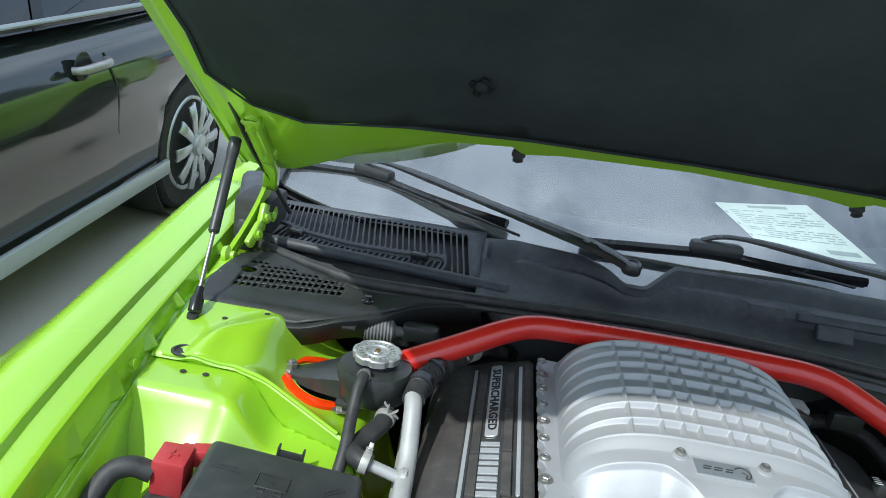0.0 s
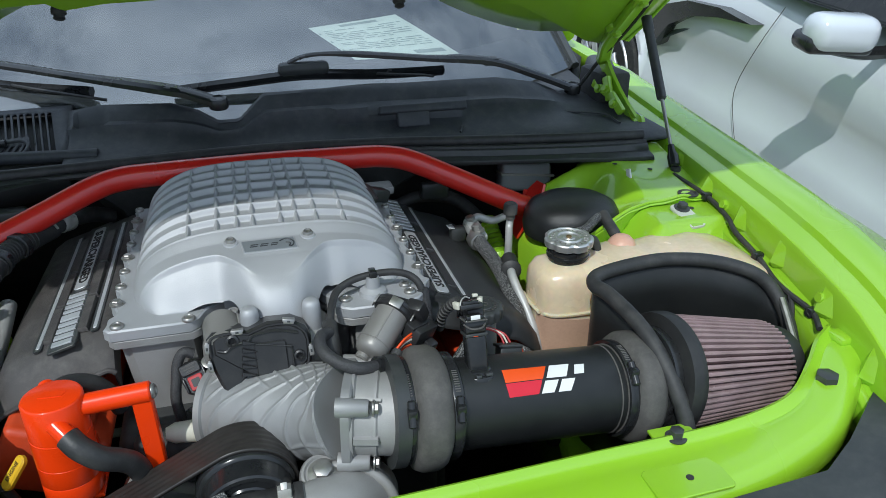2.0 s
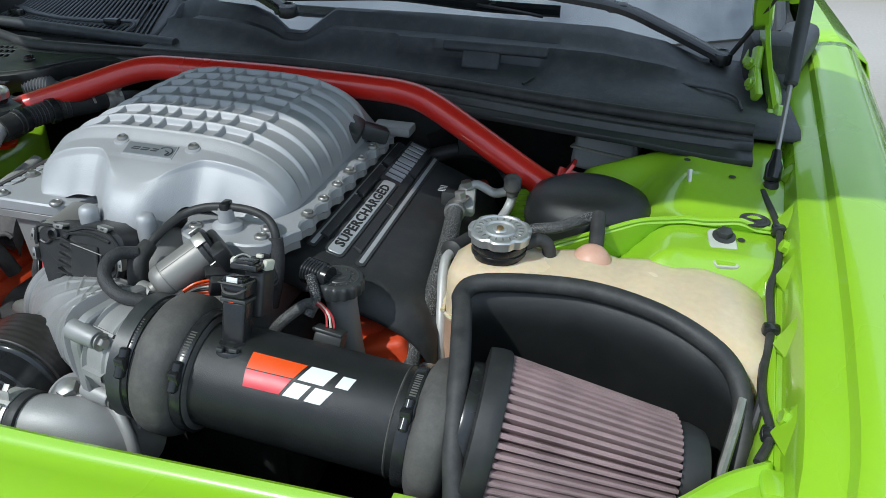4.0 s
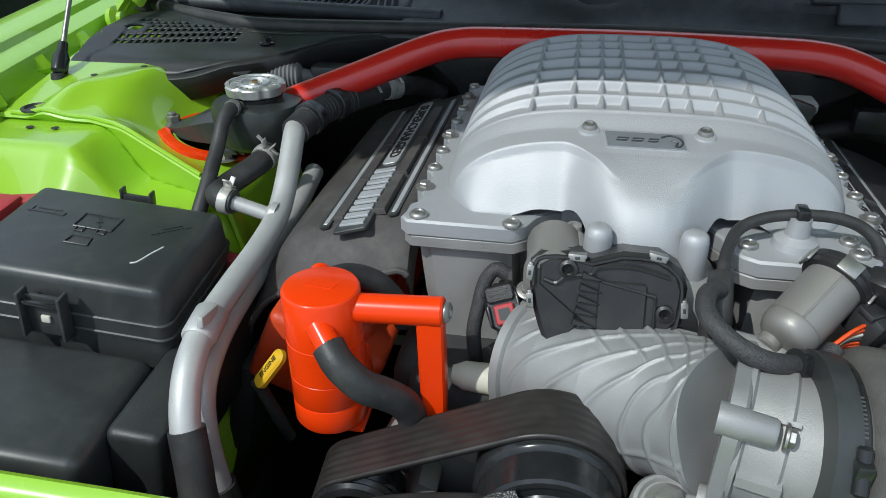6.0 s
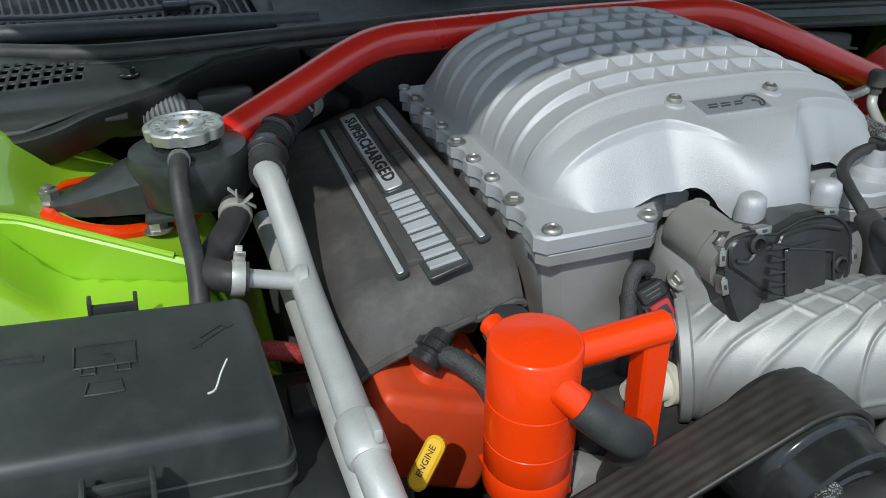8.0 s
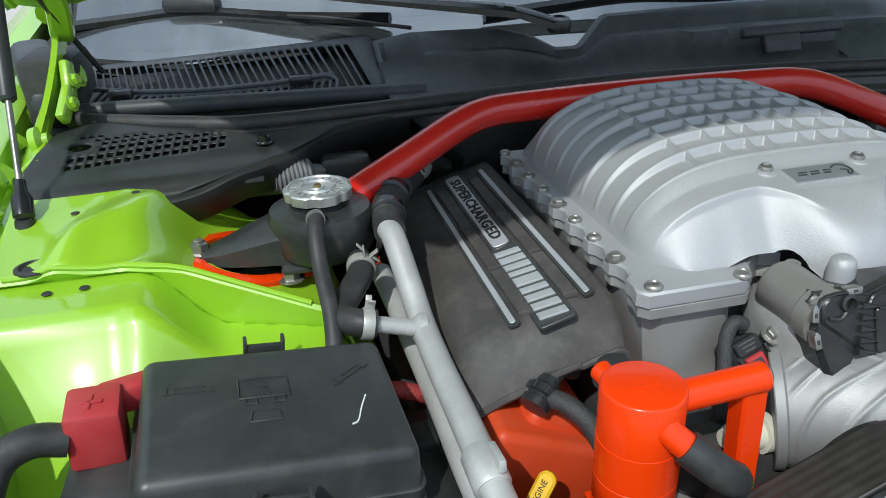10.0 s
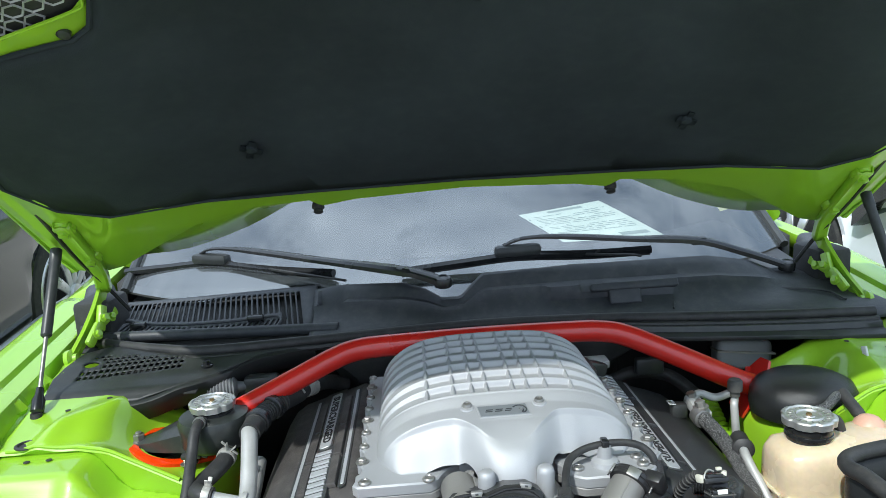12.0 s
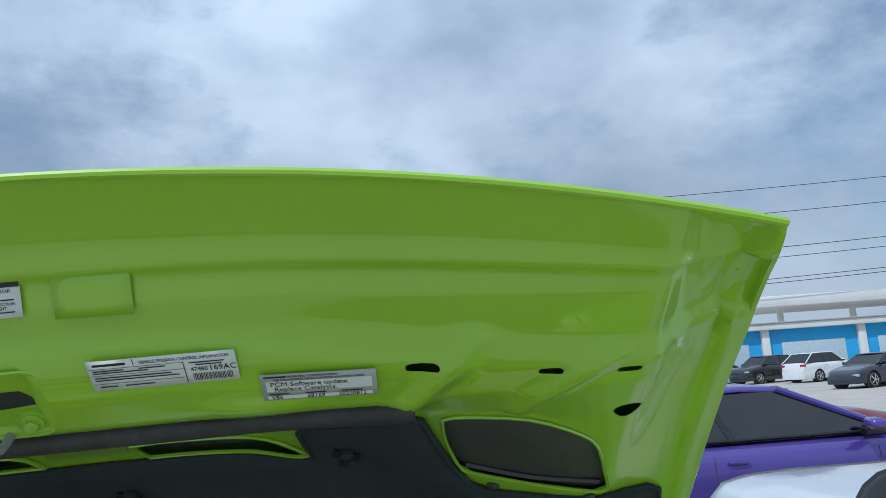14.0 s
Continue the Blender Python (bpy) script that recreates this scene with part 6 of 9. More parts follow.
part("loop_tie", Geo().turned((0.098, -0.180, 0.884), (0.088, -0.184, 0.887), [(0, 0.0095), (0.0, 0.0105), (0.006, 0.0105), (0.006, 0.0095)], 16), BLACK_GLOSS, byp)
br = thing("breather_hose", "black rubber breather hose arching over the lid's corner", "hose", at=(0.1, -0.06, 0.93))
part("hose", Geo().tube([(0.0525, -0.119, 0.900), (0.055, -0.110, 0.908), (0.060, -0.090, 0.916), (0.070, -0.070, 0.923), (0.090, -0.060, 0.929), (0.1143, -0.0565, 0.9315), (0.140, -0.054, 0.930), (0.160, -0.056, 0.924), (0.1715, -0.063, 0.913), (0.175, -0.070, 0.895)], 0.0046, 10, 6), RUBBER, br)
part("hose_boot", Geo().tube([(0.052, -0.140, 0.862), (0.051, -0.137, 0.884), (0.051, -0.131, 0.897), (0.0525, -0.121, 0.903), (0.0535, -0.114, 0.906)], lambda t: 0.0118 - 0.0035 * t, 16, 5), RUBBER, br, "rubber elbow boot")
part("fitting", Geo().turned((0.114, -0.060, 0.905), (0.114, -0.060, 1), [(0, 0.018), (0.008, 0.016), (0.012, 0.009), (0.026, 0.008)], 20), SILVER, br)
part("clip", Geo().rbox((0.1143, -0.0585, 0.930), (0.009, 0.015, 0.018), 0.002), BLACK_GLOSS, br)
part("braid_end", Geo().tube([(0.1735, -0.066, 0.908), (0.1765, -0.072, 0.885), (0.176, -0.080, 0.860), (0.172, -0.088, 0.835)], 0.0080, 10, 4), BRAID, br)


# ---- coil covers ----
def coil_cover(s, rot):
    c = thing("coil_cover", "dusty black textured engine cover with silver lettering", "engine cover", at=(s * 0.25, 0.15, 0.8), group="coil covers")
    fr = Matrix.Translation((-0.248 if s < 0 else 0.217, 0.147 if s < 0 else 0.154, 0.0 if s < 0 else -0.0072)) @ pose(0, 0, 0, 0, 0, rot) @ Matrix.Translation((0.248, -0.147, 0))

    def at(x, y, z):
        return fr @ Vector((x, y, z))

    xsec = [(-0.345, -0.085), (-0.338, -0.050), (-0.322, -0.026), (-0.304, -0.013), (-0.288, -0.008), (-0.268, -0.0015), (-0.2645, 0.001), (-0.235, 0.0105), (-0.231, 0.0085), (-0.200, 0.0185), (-0.192, 0.014), (-0.188, -0.012)]
    if s > 0:
        xsec = [(-0.382, -0.105), (-0.376, -0.066), (-0.362, -0.044), (-0.340, -0.0265), (-0.312, -0.0150)] + xsec[4:10]
    rows = []
    for y in [-0.052, -0.0515, -0.049, -0.044, -0.036, -0.027, -0.018, -0.010] + list(np.linspace(-0.004, 0.335, 24)) + [0.35, 0.358, 0.360]:
        drop = 0.040 * max(0, (-0.004 - y) / 0.048) ** 2.2 + 0.03 * max(0, (y - 0.335) / 0.025) ** 2
        grow = 0.012 * step(-0.02, -0.06, y)
        rows.append([at(x - grow * (x < -0.3), y, 0.8685 + z - drop - 0.006 * (x < -0.3) * step(0, -0.05, y) + 0.003 * math.sin(y * 9) * (x < -0.31)) for x, z in xsec])
    shell = part("shell", Geo().grid(rows), COVER if s < 0 else COVER_SHADED, c, smooth=50, solid=0.003)
    part("front_lip", Geo().tube(rows[0][1:-1], 0.0032, 8, 2), COVER if s < 0 else COVER_SHADED, shell)
    for x, z in ((-0.278, -0.0040), (-0.212, 0.0155) if s < 0 else (-0.2195, 0.0130)):
        g = Geo()
        m = plane_at(at(x, 0.149, 0.8692 + z + 0.0006), fr.to_3x3() @ Vector((0, 1, 0)), fr.to_3x3() @ Vector((-1, 0, -0.3)))
        g.slab(rounded(0.325, 0.0056, 0.002), 0.003, m, 0.0006)
        part("silver_stripe", g, SILVERINK, c, "silver stripe")
        part("stripe_groove", Geo().slab(rounded(0.335, 0.011, 0.004), 0.002, m @ Matrix.Translation((0, 0, -0.0004))), BLACK, c)
    up = fr.to_3x3() @ Vector((1, 0, 0.295))
    run = fr.to_3x3() @ Vector((0, -1, 0))
    m = plane_at(at(-0.2475, 0.214, 0.8765), run, up)
    part("word_bed", Geo().slab(rounded(0.210, 0.0240, 0.007), 0.003, m, 0.0006), BLACK, c)
    part("word_panel", Geo().slab(rounded(0.204, 0.0178, 0.005), 0.002, m @ Matrix.Translation((0, 0, 0.0012)), 0.0005), SILVERINK, c, "raised silver plate")
    words("SUPERCHARGED", 0.0166, m @ Matrix.Translation((0, 0, 0.0014)), INK, c, spacing=1.08, wide=1.33, label="black engraved lettering", bold=0.0005)
    m = plane_at(at(-0.2475, 0.036, 0.8768), run, up)
    part("badge_panel", Geo().slab(rounded(0.150, 0.034, 0.004), 0.003, m @ Matrix.Translation((-0.001, 0, -0.001)), 0.0006), BLACK, c)
    x = -0.065
    for w in (0.0095, 0.0105, 0.0095, 0.0075, 0.0150, 0.0090, 0.0105, 0.0105, 0.0105):
        part("badge_bar", Geo().slab([(x, -0.0125), (x + w - 0.0012, -0.0125), (x + w + 0.0024, 0.0125), (x + 0.0036, 0.0125)], 0.003, m @ Matrix.Translation((0, 0, 0.0008)), 0.0006), SILVERINK, c, "plain silver badge bar")
        x += w + 0.0046
    lie = fr.to_3x3() @ Vector((0, 1, 0)), fr.to_3x3() @ Vector((-1, 0, -0.3))
    for x0, z0 in ((-0.2665, 0.0005), (-0.2265, 0.0125)):
        for k, (y, ln, h) in enumerate(((0.030, 0.085, 0.0032), (0.125, 0.098, 0.0022), (0.235, 0.115, 0.0012))):
            part("step_panel", Geo().slab([(-ln / 2, -0.006), (ln / 2 - 0.004, -0.006), (ln / 2, 0.006), (-ln / 2 + 0.004, 0.006)], 0.006, plane_at(at(x0, y, 0.8695 + z0 + h), *lie), 0.0008), COVER if s < 0 else COVER_SHADED, shell)
    return c


coil_cover(-1, 0)
coil_cover(1, 180)

# orange cylinder head covers and block below
blk = thing("engine_block", "dark cast engine block with orange valve covers", "engine", at=(0, 0.1, 0.5))
part("block", Geo().rbox((0, 0.12, 0.66), (0.40, 0.46, 0.26), 0.03, None, 3), DARK, blk)
for s in (-1, 1):
    part("valve_cover", Geo().rbox((s * 0.276, 0.150 + 0.02 * (s > 0), 0.750 - 0.012 * (s > 0)), (0.115, 0.47, 0.085), 0.009, pose(0, 0, 0, 0, -24 * s, 0), 3).rbox((s * 0.266, 0.145 + 0.03 * (s > 0), 0.760 - 0.012 * (s > 0)), (0.06, 0.42, 0.085), 0.010, pose(0, 0, 0, 0, -24 * s, 0), 3), ORANGE_DULL, blk, "orange painted valve cover")
    part("exhaust_shield", Geo().rbox((s * 0.36, 0.12, 0.68), (0.03, 0.40, 0.12), 0.012, pose(0, 0, 0, 0, -12 * s, 0)), DARK, blk)
part("timing_cover", Geo().rbox((0, -0.105, 0.68), (0.36, 0.05, 0.22), 0.02, None, 3), DARK, blk, "oily dark timing cover")
part("front_rib", Geo().rbox((-0.15, -0.135, 0.715), (0.10, 0.03, 0.05), 0.01, pose(0, 0, 0, 0, 25, 0)).rbox((-0.17, -0.15, 0.68), (0.02, 0.06, 0.10), 0.006, pose(0, 0, 0, 0, 25, 0)), CAST, blk)

# oil filler on its neck ahead of the driver-side cover
oil = thing("oil_filler_cap", "black knurled plastic oil cap on a grey filler neck", "oil cap", at=(0.25, -0.079, 0.74))
part("neck", Geo().turned((0.262, -0.076, 0.735), (0.249, -0.079, 0.868), [(0, 0.017), (0.06, 0.0155), (0.115, 0.0165), (0.125, 0.018), (0.134, 0.018)], 24), BRIGHT_CAST, oil, "dull grey filler neck")
rows = []
for h, r, k in ((0.0, 0.020, 0), (0.001, 0.0265, 1), (0.012, 0.0275, 1), (0.015, 0.0255, 0.6), (0.0165, 0.021, 0), (0.0155, 0.0195, 0), (0.0155, 0.013, 0), (0.0165, 0.012, 0), (0.0165, 0.001, 0)):
    rows.append([(0.249 + (r - 0.0016 * k * (0.5 + 0.5 * math.cos(16 * a))) * math.cos(a), -0.079 + (r - 0.0016 * k * (0.5 + 0.5 * math.cos(16 * a))) * math.sin(a), 0.865 + h) for a in np.linspace(0, 2 * math.pi, 129)[:-1]])
cap_ = part("cap", Geo().grid(rows, closed=True, caps=True), BLACK, oil, "black knurled cap", smooth=40)
for k in range(18):
    a = 2 * math.pi * k / 18
    part("raised_bar", Geo().rbox((0.249 + 0.0163 * math.cos(a), -0.079 + 0.0163 * math.sin(a), 0.8808), (0.0032, 0.0016, 0.0008), 0.0002, pose(0, 0, 0, 0, 0, math.degrees(a))), COVER, cap_)
part("can_outline", Geo().tube([(0.249 + 0.007 * math.cos(a), -0.079 + 0.0045 * math.sin(a), 0.8815) for a in np.linspace(0, 2 * math.pi, 13)], 0.0006, 6, 1), COVER, cap_)

# drive pulley and belt
drv = thing("belt_drive", "black ribbed supercharger pulley with drive belt", "belt drive", at=(-0.06, -0.19, 0.75))
pc, pd = Vector((-0.056, -0.217, 0.7815)), Vector((0.05, -1, -0.06)).normalized()
prof = [(-0.05, 0.03), (-0.048, 0.050), (0.004, 0.0515), (0.006, 0.0505), (0.008, 0.0478), (0.030, 0.0470), (0.032, 0.0450), (0.0315, 0.0400), (0.029, 0.0385), (0.029, 0.0300), (0.031, 0.0285), (0.031, 0.0180), (0.028, 0.0165), (0.028, 0.004)]
part("pulley", Geo().turned(pc, pc + pd, prof, 56), BLACK_GLOSS, drv, "glossy stepped pulley")
ic = Vector((-0.199, -0.209, 0.722))
prof2 = [(-0.03, 0.01)] + [q for k in range(6) for q in ((-0.028 + 0.006 * k, 0.0345), (-0.025 + 0.006 * k, 0.032))] + [(0.008, 0.034), (0.009, 0.028), (0.005, 0.024), (0.005, 0.012), (0.009, 0.010), (0.009, 0.003)]
part("idler_pulley", Geo().turned(ic, ic + pd, prof2, 36), BLACK_GLOSS, drv)
part("idler_nut", bolt(Geo(), ic + pd * 0.008, pd, 0.009, 0.008), STEEL, drv)
side = Vector((1, 0.05, 0)).normalized()
upv = pd.cross(side).normalized()
if upv.z < 0:
    upv = -upv
run = []
for c0, r0, a0, a1, n in ((ic, 0.037, 250, 115, 24), (pc, 0.0555, 115, -60, 56)):
    for a in np.linspace(radians(a0), radians(a1), n):
        nrm = side * math.cos(a) + upv * math.sin(a)
        run.append((c0 + nrm * r0, nrm))
run.append((pc + side * 0.03 - upv * 0.16, run[-1][1]))
rows = [[q + pd * (-0.042 + 0.043 * k / 24) - nrm * (0.0004 if k % 4 in (2, 3) else 0.0) for k in range(25)] for q, nrm in run]
part("belt", Geo().grid(rows), mat("drive_belt_rubber", (0.026, 0.023, 0.021), 0.42, 0, 0.2, 60, 0.08, 900, dust=0.05), drv, "ribbed rubber belt", solid=0.004)

# thermostat housing and radiator hose
th = thing("thermostat_housing", "grey cast thermostat housing bolted to the engine front", "housing", at=(0.04, -0.24, 0.76))
ctr = spline([(-0.012, -0.262, 0.778), (0.015, -0.258, 0.776), (0.042, -0.248, 0.768), (0.062, -0.230, 0.750), (0.070, -0.205, 0.735)], 6)
part("elbow", Geo().tube(ctr, lambda t: 0.026 + 0.012 * t, 24, 1), CAST, th)
fm = plane_at((0.052, -0.222, 0.772), (0.75, -0.35, -0.5), (0.5, 0.2, 0.8))
part("flange", Geo().slab([(-0.045, 0.012), (-0.040, 0.024), (-0.028, 0.026), (0.01, 0.030), (0.038, 0.022), (0.046, 0.006), (0.046, -0.03), (0.02, -0.045), (-0.02, -0.04)], 0.010, fm, 0.002), CAST, th)
part("bolt_boss", Geo().turned((0.023, -0.226, 0.78), (0.023, -0.236, 0.806), [(0, 0.025), (0.016, 0.0245), (0.019, 0.0225), (0.0195, 0.020), (0.0175, 0.018)], 28), CAST, th)
part("housing_bolt", bolt(Geo(), (0.023, -0.2325, 0.798), (0, -0.36, 0.93), 0.0105, 0.010), STEEL, th)
part("flange_lip", Geo().tube([(0.034, -0.226, 0.797), (0.052, -0.227, 0.797), (0.070, -0.232, 0.790), (0.085, -0.240, 0.778), (0.094, -0.246, 0.762), (0.098, -0.250, 0.740)], 0.0062, 10, 5), CAST, th, "rounded flange edge")
hs = thing("radiator_hose", "black rubber radiator hose with spring clamp", "hose", at=(-0.1, -0.26, 0.75))
part("hose", Geo().tube([(-0.005, -0.262, 0.778), (-0.03, -0.263, 0.779), (-0.07, -0.262, 0.778), (-0.12, -0.258, 0.768), (-0.17, -0.25, 0.745), (-0.21, -0.24, 0.71)], 0.029, 22, 6), RUBBER, hs)
spring_clamp(hs, (-0.018, -0.262, 0.7785), (1, 0, 0), 0.0292, (0.1, -0.35, 1), 0.014)
part("inner_band", clamp_ring(Geo(), (-0.004, -0.262, 0.7785), (1, 0, 0), 0.0285, 0.009, 0.0012), RUBBER, hs)
part("overflow_line", Geo().tube([(-0.075, -0.250, 0.808), (-0.10, -0.262, 0.802), (-0.14, -0.272, 0.786), (-0.2, -0.28, 0.765)], 0.0065, 10, 5), MESH_SLEEVE, hs, "woven cable sleeve")

# ---- intake tube, couplers, filter and heat shield ----
tb = thing("intake_tube", "black textured intake tube with orange and red decal", "intake tube", at=(0.27, -0.2, 0.78))
A, B = Vector((0.158, -0.205, 0.836)), Vector((0.372, -0.204, 0.818))
AX = (B - A).normalized()
part("tube", Geo().turned(A, B, [(0, 0.048), (0.001, 0.051), (0.205, 0.051), (0.214, 0.048)], 56), WRINKLE, tb)
for h in (0.012, 0.198):
    part("bead_ring", Geo().turned(A + AX * h, B, [(0, 0.0512), (0.001, 0.0522), (0.002, 0.0512)], 48), GREYRUBBER, tb)


def on_tube(a, h, r=0.0514):
    """A point on the tube: angle a from straight up towards the front, h along."""
    up = Vector((0, 0, 1))
    up = (up - AX * up.dot(AX)).normalized()
    fr = Vector((0, -1, 0))
    fr = (fr - AX * fr.dot(AX) - up * fr.dot(up)).normalized()
    return A + AX * h + (up * math.cos(radians(a)) + fr * math.sin(radians(a))) * r


def decal(name, quad, material, r=0.0514):
    """A decal bent round the tube; corners as (angle, distance), in order."""
    rows = []
    for i in range(9):
        u = i / 8
        row = []
        for j in range(5):
            v = j / 4
            (a0, h0), (a1, h1), (a2, h2), (a3, h3) = quad
            row.append(on_tube((a0 * (1 - v) + a1 * v) * (1 - u) + (a3 * (1 - v) + a2 * v) * u, (h0 * (1 - v) + h1 * v) * (1 - u) + (h3 * (1 - v) + h2 * v) * u, r))
        rows.append(row)
    part(name, Geo().grid(rows), material, tb)


decal("decal_band", [(16, 0.062), (16, 0.114), (33, 0.106), (34, 0.062)], DECAL_O)
decal("decal_band", [(35, 0.062), (34, 0.105), (51, 0.098), (52, 0.064)], DECAL_R)
for q in ([(16, 0.118), (16, 0.142), (33, 0.134), (33, 0.110)], [(18, 0.148), (18, 0.160), (31, 0.156), (31, 0.144)], [(36, 0.108), (36, 0.124), (51, 0.116), (51, 0.101)], [(36, 0.128), (36, 0.144), (51, 0.136), (51, 0.121)]):
    decal("decal_block", q, WHITE, 0.0516)


def coupler(name, h, w, r, material=GREYRUBBER):
    q = A + AX * h
    prof = [(0, r - 0.004), (0.002, r), (w * 0.20, r + 0.001), (w * 0.27, r + 0.009), (w * 0.38, r + 0.0125), (w * 0.62, r + 0.0125), (w * 0.73, r + 0.009), (w * 0.80, r + 0.001), (w - 0.002, r), (w, r - 0.004)]
    ob = part(name, Geo().turned(q, q + AX, prof, 56), material, tb, "grey rubber hump coupler")
    return ob


coupler("coupler", -0.052, 0.066, 0.0560)
coupler("coupler", 0.205, 0.060, 0.0535)
for h, r in ((-0.046, 0.0572), (0.006, 0.0572), (0.212, 0.0548), (0.257, 0.0548)):
    q = A + AX * h
    g = clamp_ring(Geo(), q, AX, r, 0.011)
    c = part("hose_clamp", g, BLACK_GLOSS, tb, "steel worm-drive clamp")
    o = on_tube(58 if h < 0.1 else 40, h, r + 0.004)
    tang = AX.cross(o - q).normalized()
    part("clamp_screw", Geo().cyl(o - tang * 0.014, o + tang * 0.014, 0.0045, 12).rbox(o, (0.010, 0.010, 0.014), 0.002), BLACK_GLOSS, tb)
    for k in range(10):
        e = on_tube((40 if h < 0.1 else 22) - 2.6 * k, h, r + 0.0018)
        part("clamp_slot", Geo().rbox(e, (0.006, 0.0014, 0.0010), 0.0003, plane_at((0, 0, 0), AX, tang)), GREYRUBBER, c)
part("throttle_ring", Geo().turned(A - AX * 0.060, B, [(0, 0.056), (0.0, 0.061), (0.014, 0.061), (0.016, 0.056)], 48), BLACK, tb)

maf = thing("air_flow_sensor", "black plastic sensor with wiring plug standing on the tube", "sensor", at=(0.203, -0.206, 0.868))
maf.matrix_basis = maf.matrix_basis @ Matrix.Translation((-0.003, 0, 0)) @ Matrix.Diagonal((0.88, 0.90, 0.86, 1))
lean = pose(0, 0, 0, -18, 0, 0)
part("base", Geo().turned((0.203, -0.211, 0.868), (0.203, -0.190, 0.95), [(0, 0.024), (0.006, 0.0245), (0.009, 0.023), (0.010, 0.018), (0.014, 0.0175), (0.016, 0.015)], 32), BLACK_GLOSS, maf, "glossy black flange ring")
part("base_notch", Geo().rbox((0.198, -0.229, 0.8845), (0.007, 0.006, 0.004), 0.001, lean).rbox((0.212, -0.227, 0.8845), (0.009, 0.006, 0.004), 0.001, lean), BLACK, maf)
part("stem", Geo().rbox((0.203, -0.200, 0.900), (0.026, 0.021, 0.050), 0.004, lean, 3).rbox((0.203, -0.2105, 0.894), (0.010, 0.004, 0.034), 0.0015, lean), BLACK_GLOSS, maf, "glossy sensor stem")
part("stem_collar", Geo().rbox((0.203, -0.1925, 0.9245), (0.0285, 0.024, 0.004), 0.001, lean), BLACK, maf)
part("head", Geo().rbox((0.2025, -0.188, 0.9355), (0.027, 0.026, 0.019), 0.003, lean, 3).rbox((0.2025, -0.190, 0.947), (0.022, 0.017, 0.005), 0.0015, lean), BLACK_GLOSS, maf, "black plug head")
part("head_groove", Geo().tube([lean @ Vector(q) + Vector((0.2025, -0.190, 0.944)) for q in ((-0.0135, 0.012, 0), (-0.0135, -0.0128, 0), (0.0135, -0.0128, 0), (0.0135, 0.012, 0))], 0.0010, 6, 1), GREYRUBBER, maf)
part("tag", Geo().rbox((0.2025, -0.1985, 0.9505), (0.012, 0.001, 0.0055), 0.0003, lean), WHITE, maf, "small white tag")
part("side_strap", Geo().tube([(0.1885, -0.196, 0.941), (0.196, -0.2045, 0.9385), (0.209, -0.2045, 0.9385), (0.2165, -0.196, 0.941)], 0.0013, 6, 4), GREYRUBBER, maf)
part("lock_tab", Geo().rbox((0.188, -0.168, 0.952), (0.006, 0.012, 0.010), 0.002, pose(0, 0, 0, -18, 0, 20)), PALE, maf, "cream lock tab")
part("tan_mark", Geo().rbox((0.2015, -0.2035, 0.9275), (0.006, 0.0012, 0.0026), 0.0003, lean), DECAL_O, maf)
part("plug_body", Geo().rbox((0.212, -0.166, 0.918), (0.022, 0.028, 0.052), 0.004, lean, 3).rbox((0.214, -0.160, 0.934), (0.014, 0.014, 0.034), 0.003, lean), ACT, maf, "black wiring plug")
part("latch", Geo().rbox((0.2045, -0.168, 0.9505), (0.030, 0.024, 0.007), 0.002, lean).rbox((0.204, -0.168, 0.9555), (0.020, 0.016, 0.004), 0.001, lean), BLACK_GLOSS, maf)
part("wire_bail", Geo().tube([(0.190, -0.176, 0.952), (0.192, -0.172, 0.960), (0.199, -0.166, 0.962), (0.206, -0.164, 0.958)], 0.0010, 6, 4), CLAMP, maf, "bright wire bail")
part("lock_tab", Geo().rbox((0.2215, -0.158, 0.948), (0.007, 0.012, 0.012), 0.002, pose(0, 0, 0, -18, 0, -25)).rbox((0.214, -0.160, 0.9590), (0.007, 0.005, 0.004), 0.001, lean), PALE, maf, "cream lock tab")
part("corrugated_loom", Geo().tube([(0.203, -0.155, 0.945), (0.200, -0.13, 0.935), (0.190, -0.105, 0.905), (0.188, -0.09, 0.87)], 0.006, 10, 6), RUBBER, maf)
for k in range(14):
    t = k / 14
    q = spline([(0.203, -0.155, 0.945), (0.200, -0.13, 0.935), (0.190, -0.105, 0.905), (0.188, -0.09, 0.87)], 5)[k]
    part("corrugation", Geo().turned(q, q + Vector((-0.2, 0.5, -0.7)), [(0, 0.006), (0.001, 0.0075), (0.003, 0.0075), (0.004, 0.006)], 14), RUBBER, maf)
act = thing("wiring_cluster", "black sensor plugs and grey connector block", "connectors", at=(0.26, -0.14, 0.82))
part("block_plate", Geo().rbox((0.262, -0.150, 0.826), (0.070, 0.045, 0.012), 0.003, pose(0, 0, 0, -30, 6, 6)).rbox((0.250, -0.132, 0.822), (0.100, 0.020, 0.010), 0.003, pose(0, 0, 0, -30, 6, 6)), CAST, act, "rough grey bracket plate")
part("grey_plug", Geo().rbox((0.262, -0.142, 0.8435), (0.029, 0.020, 0.022), 0.003, pose(0, 0, 0, -24, 8, 0)).rbox((0.262, -0.138, 0.8550), (0.031, 0.022, 0.004), 0.0015, pose(0, 0, 0, -24, 8, 0)), BLACK, act)
part("plug_clip", Geo().tube([(0.255, -0.1535, 0.846), (0.262, -0.1540, 0.843), (0.263, -0.1540, 0.848), (0.269, -0.1540, 0.850)], 0.0008, 6, 1), GREYRUBBER, act)
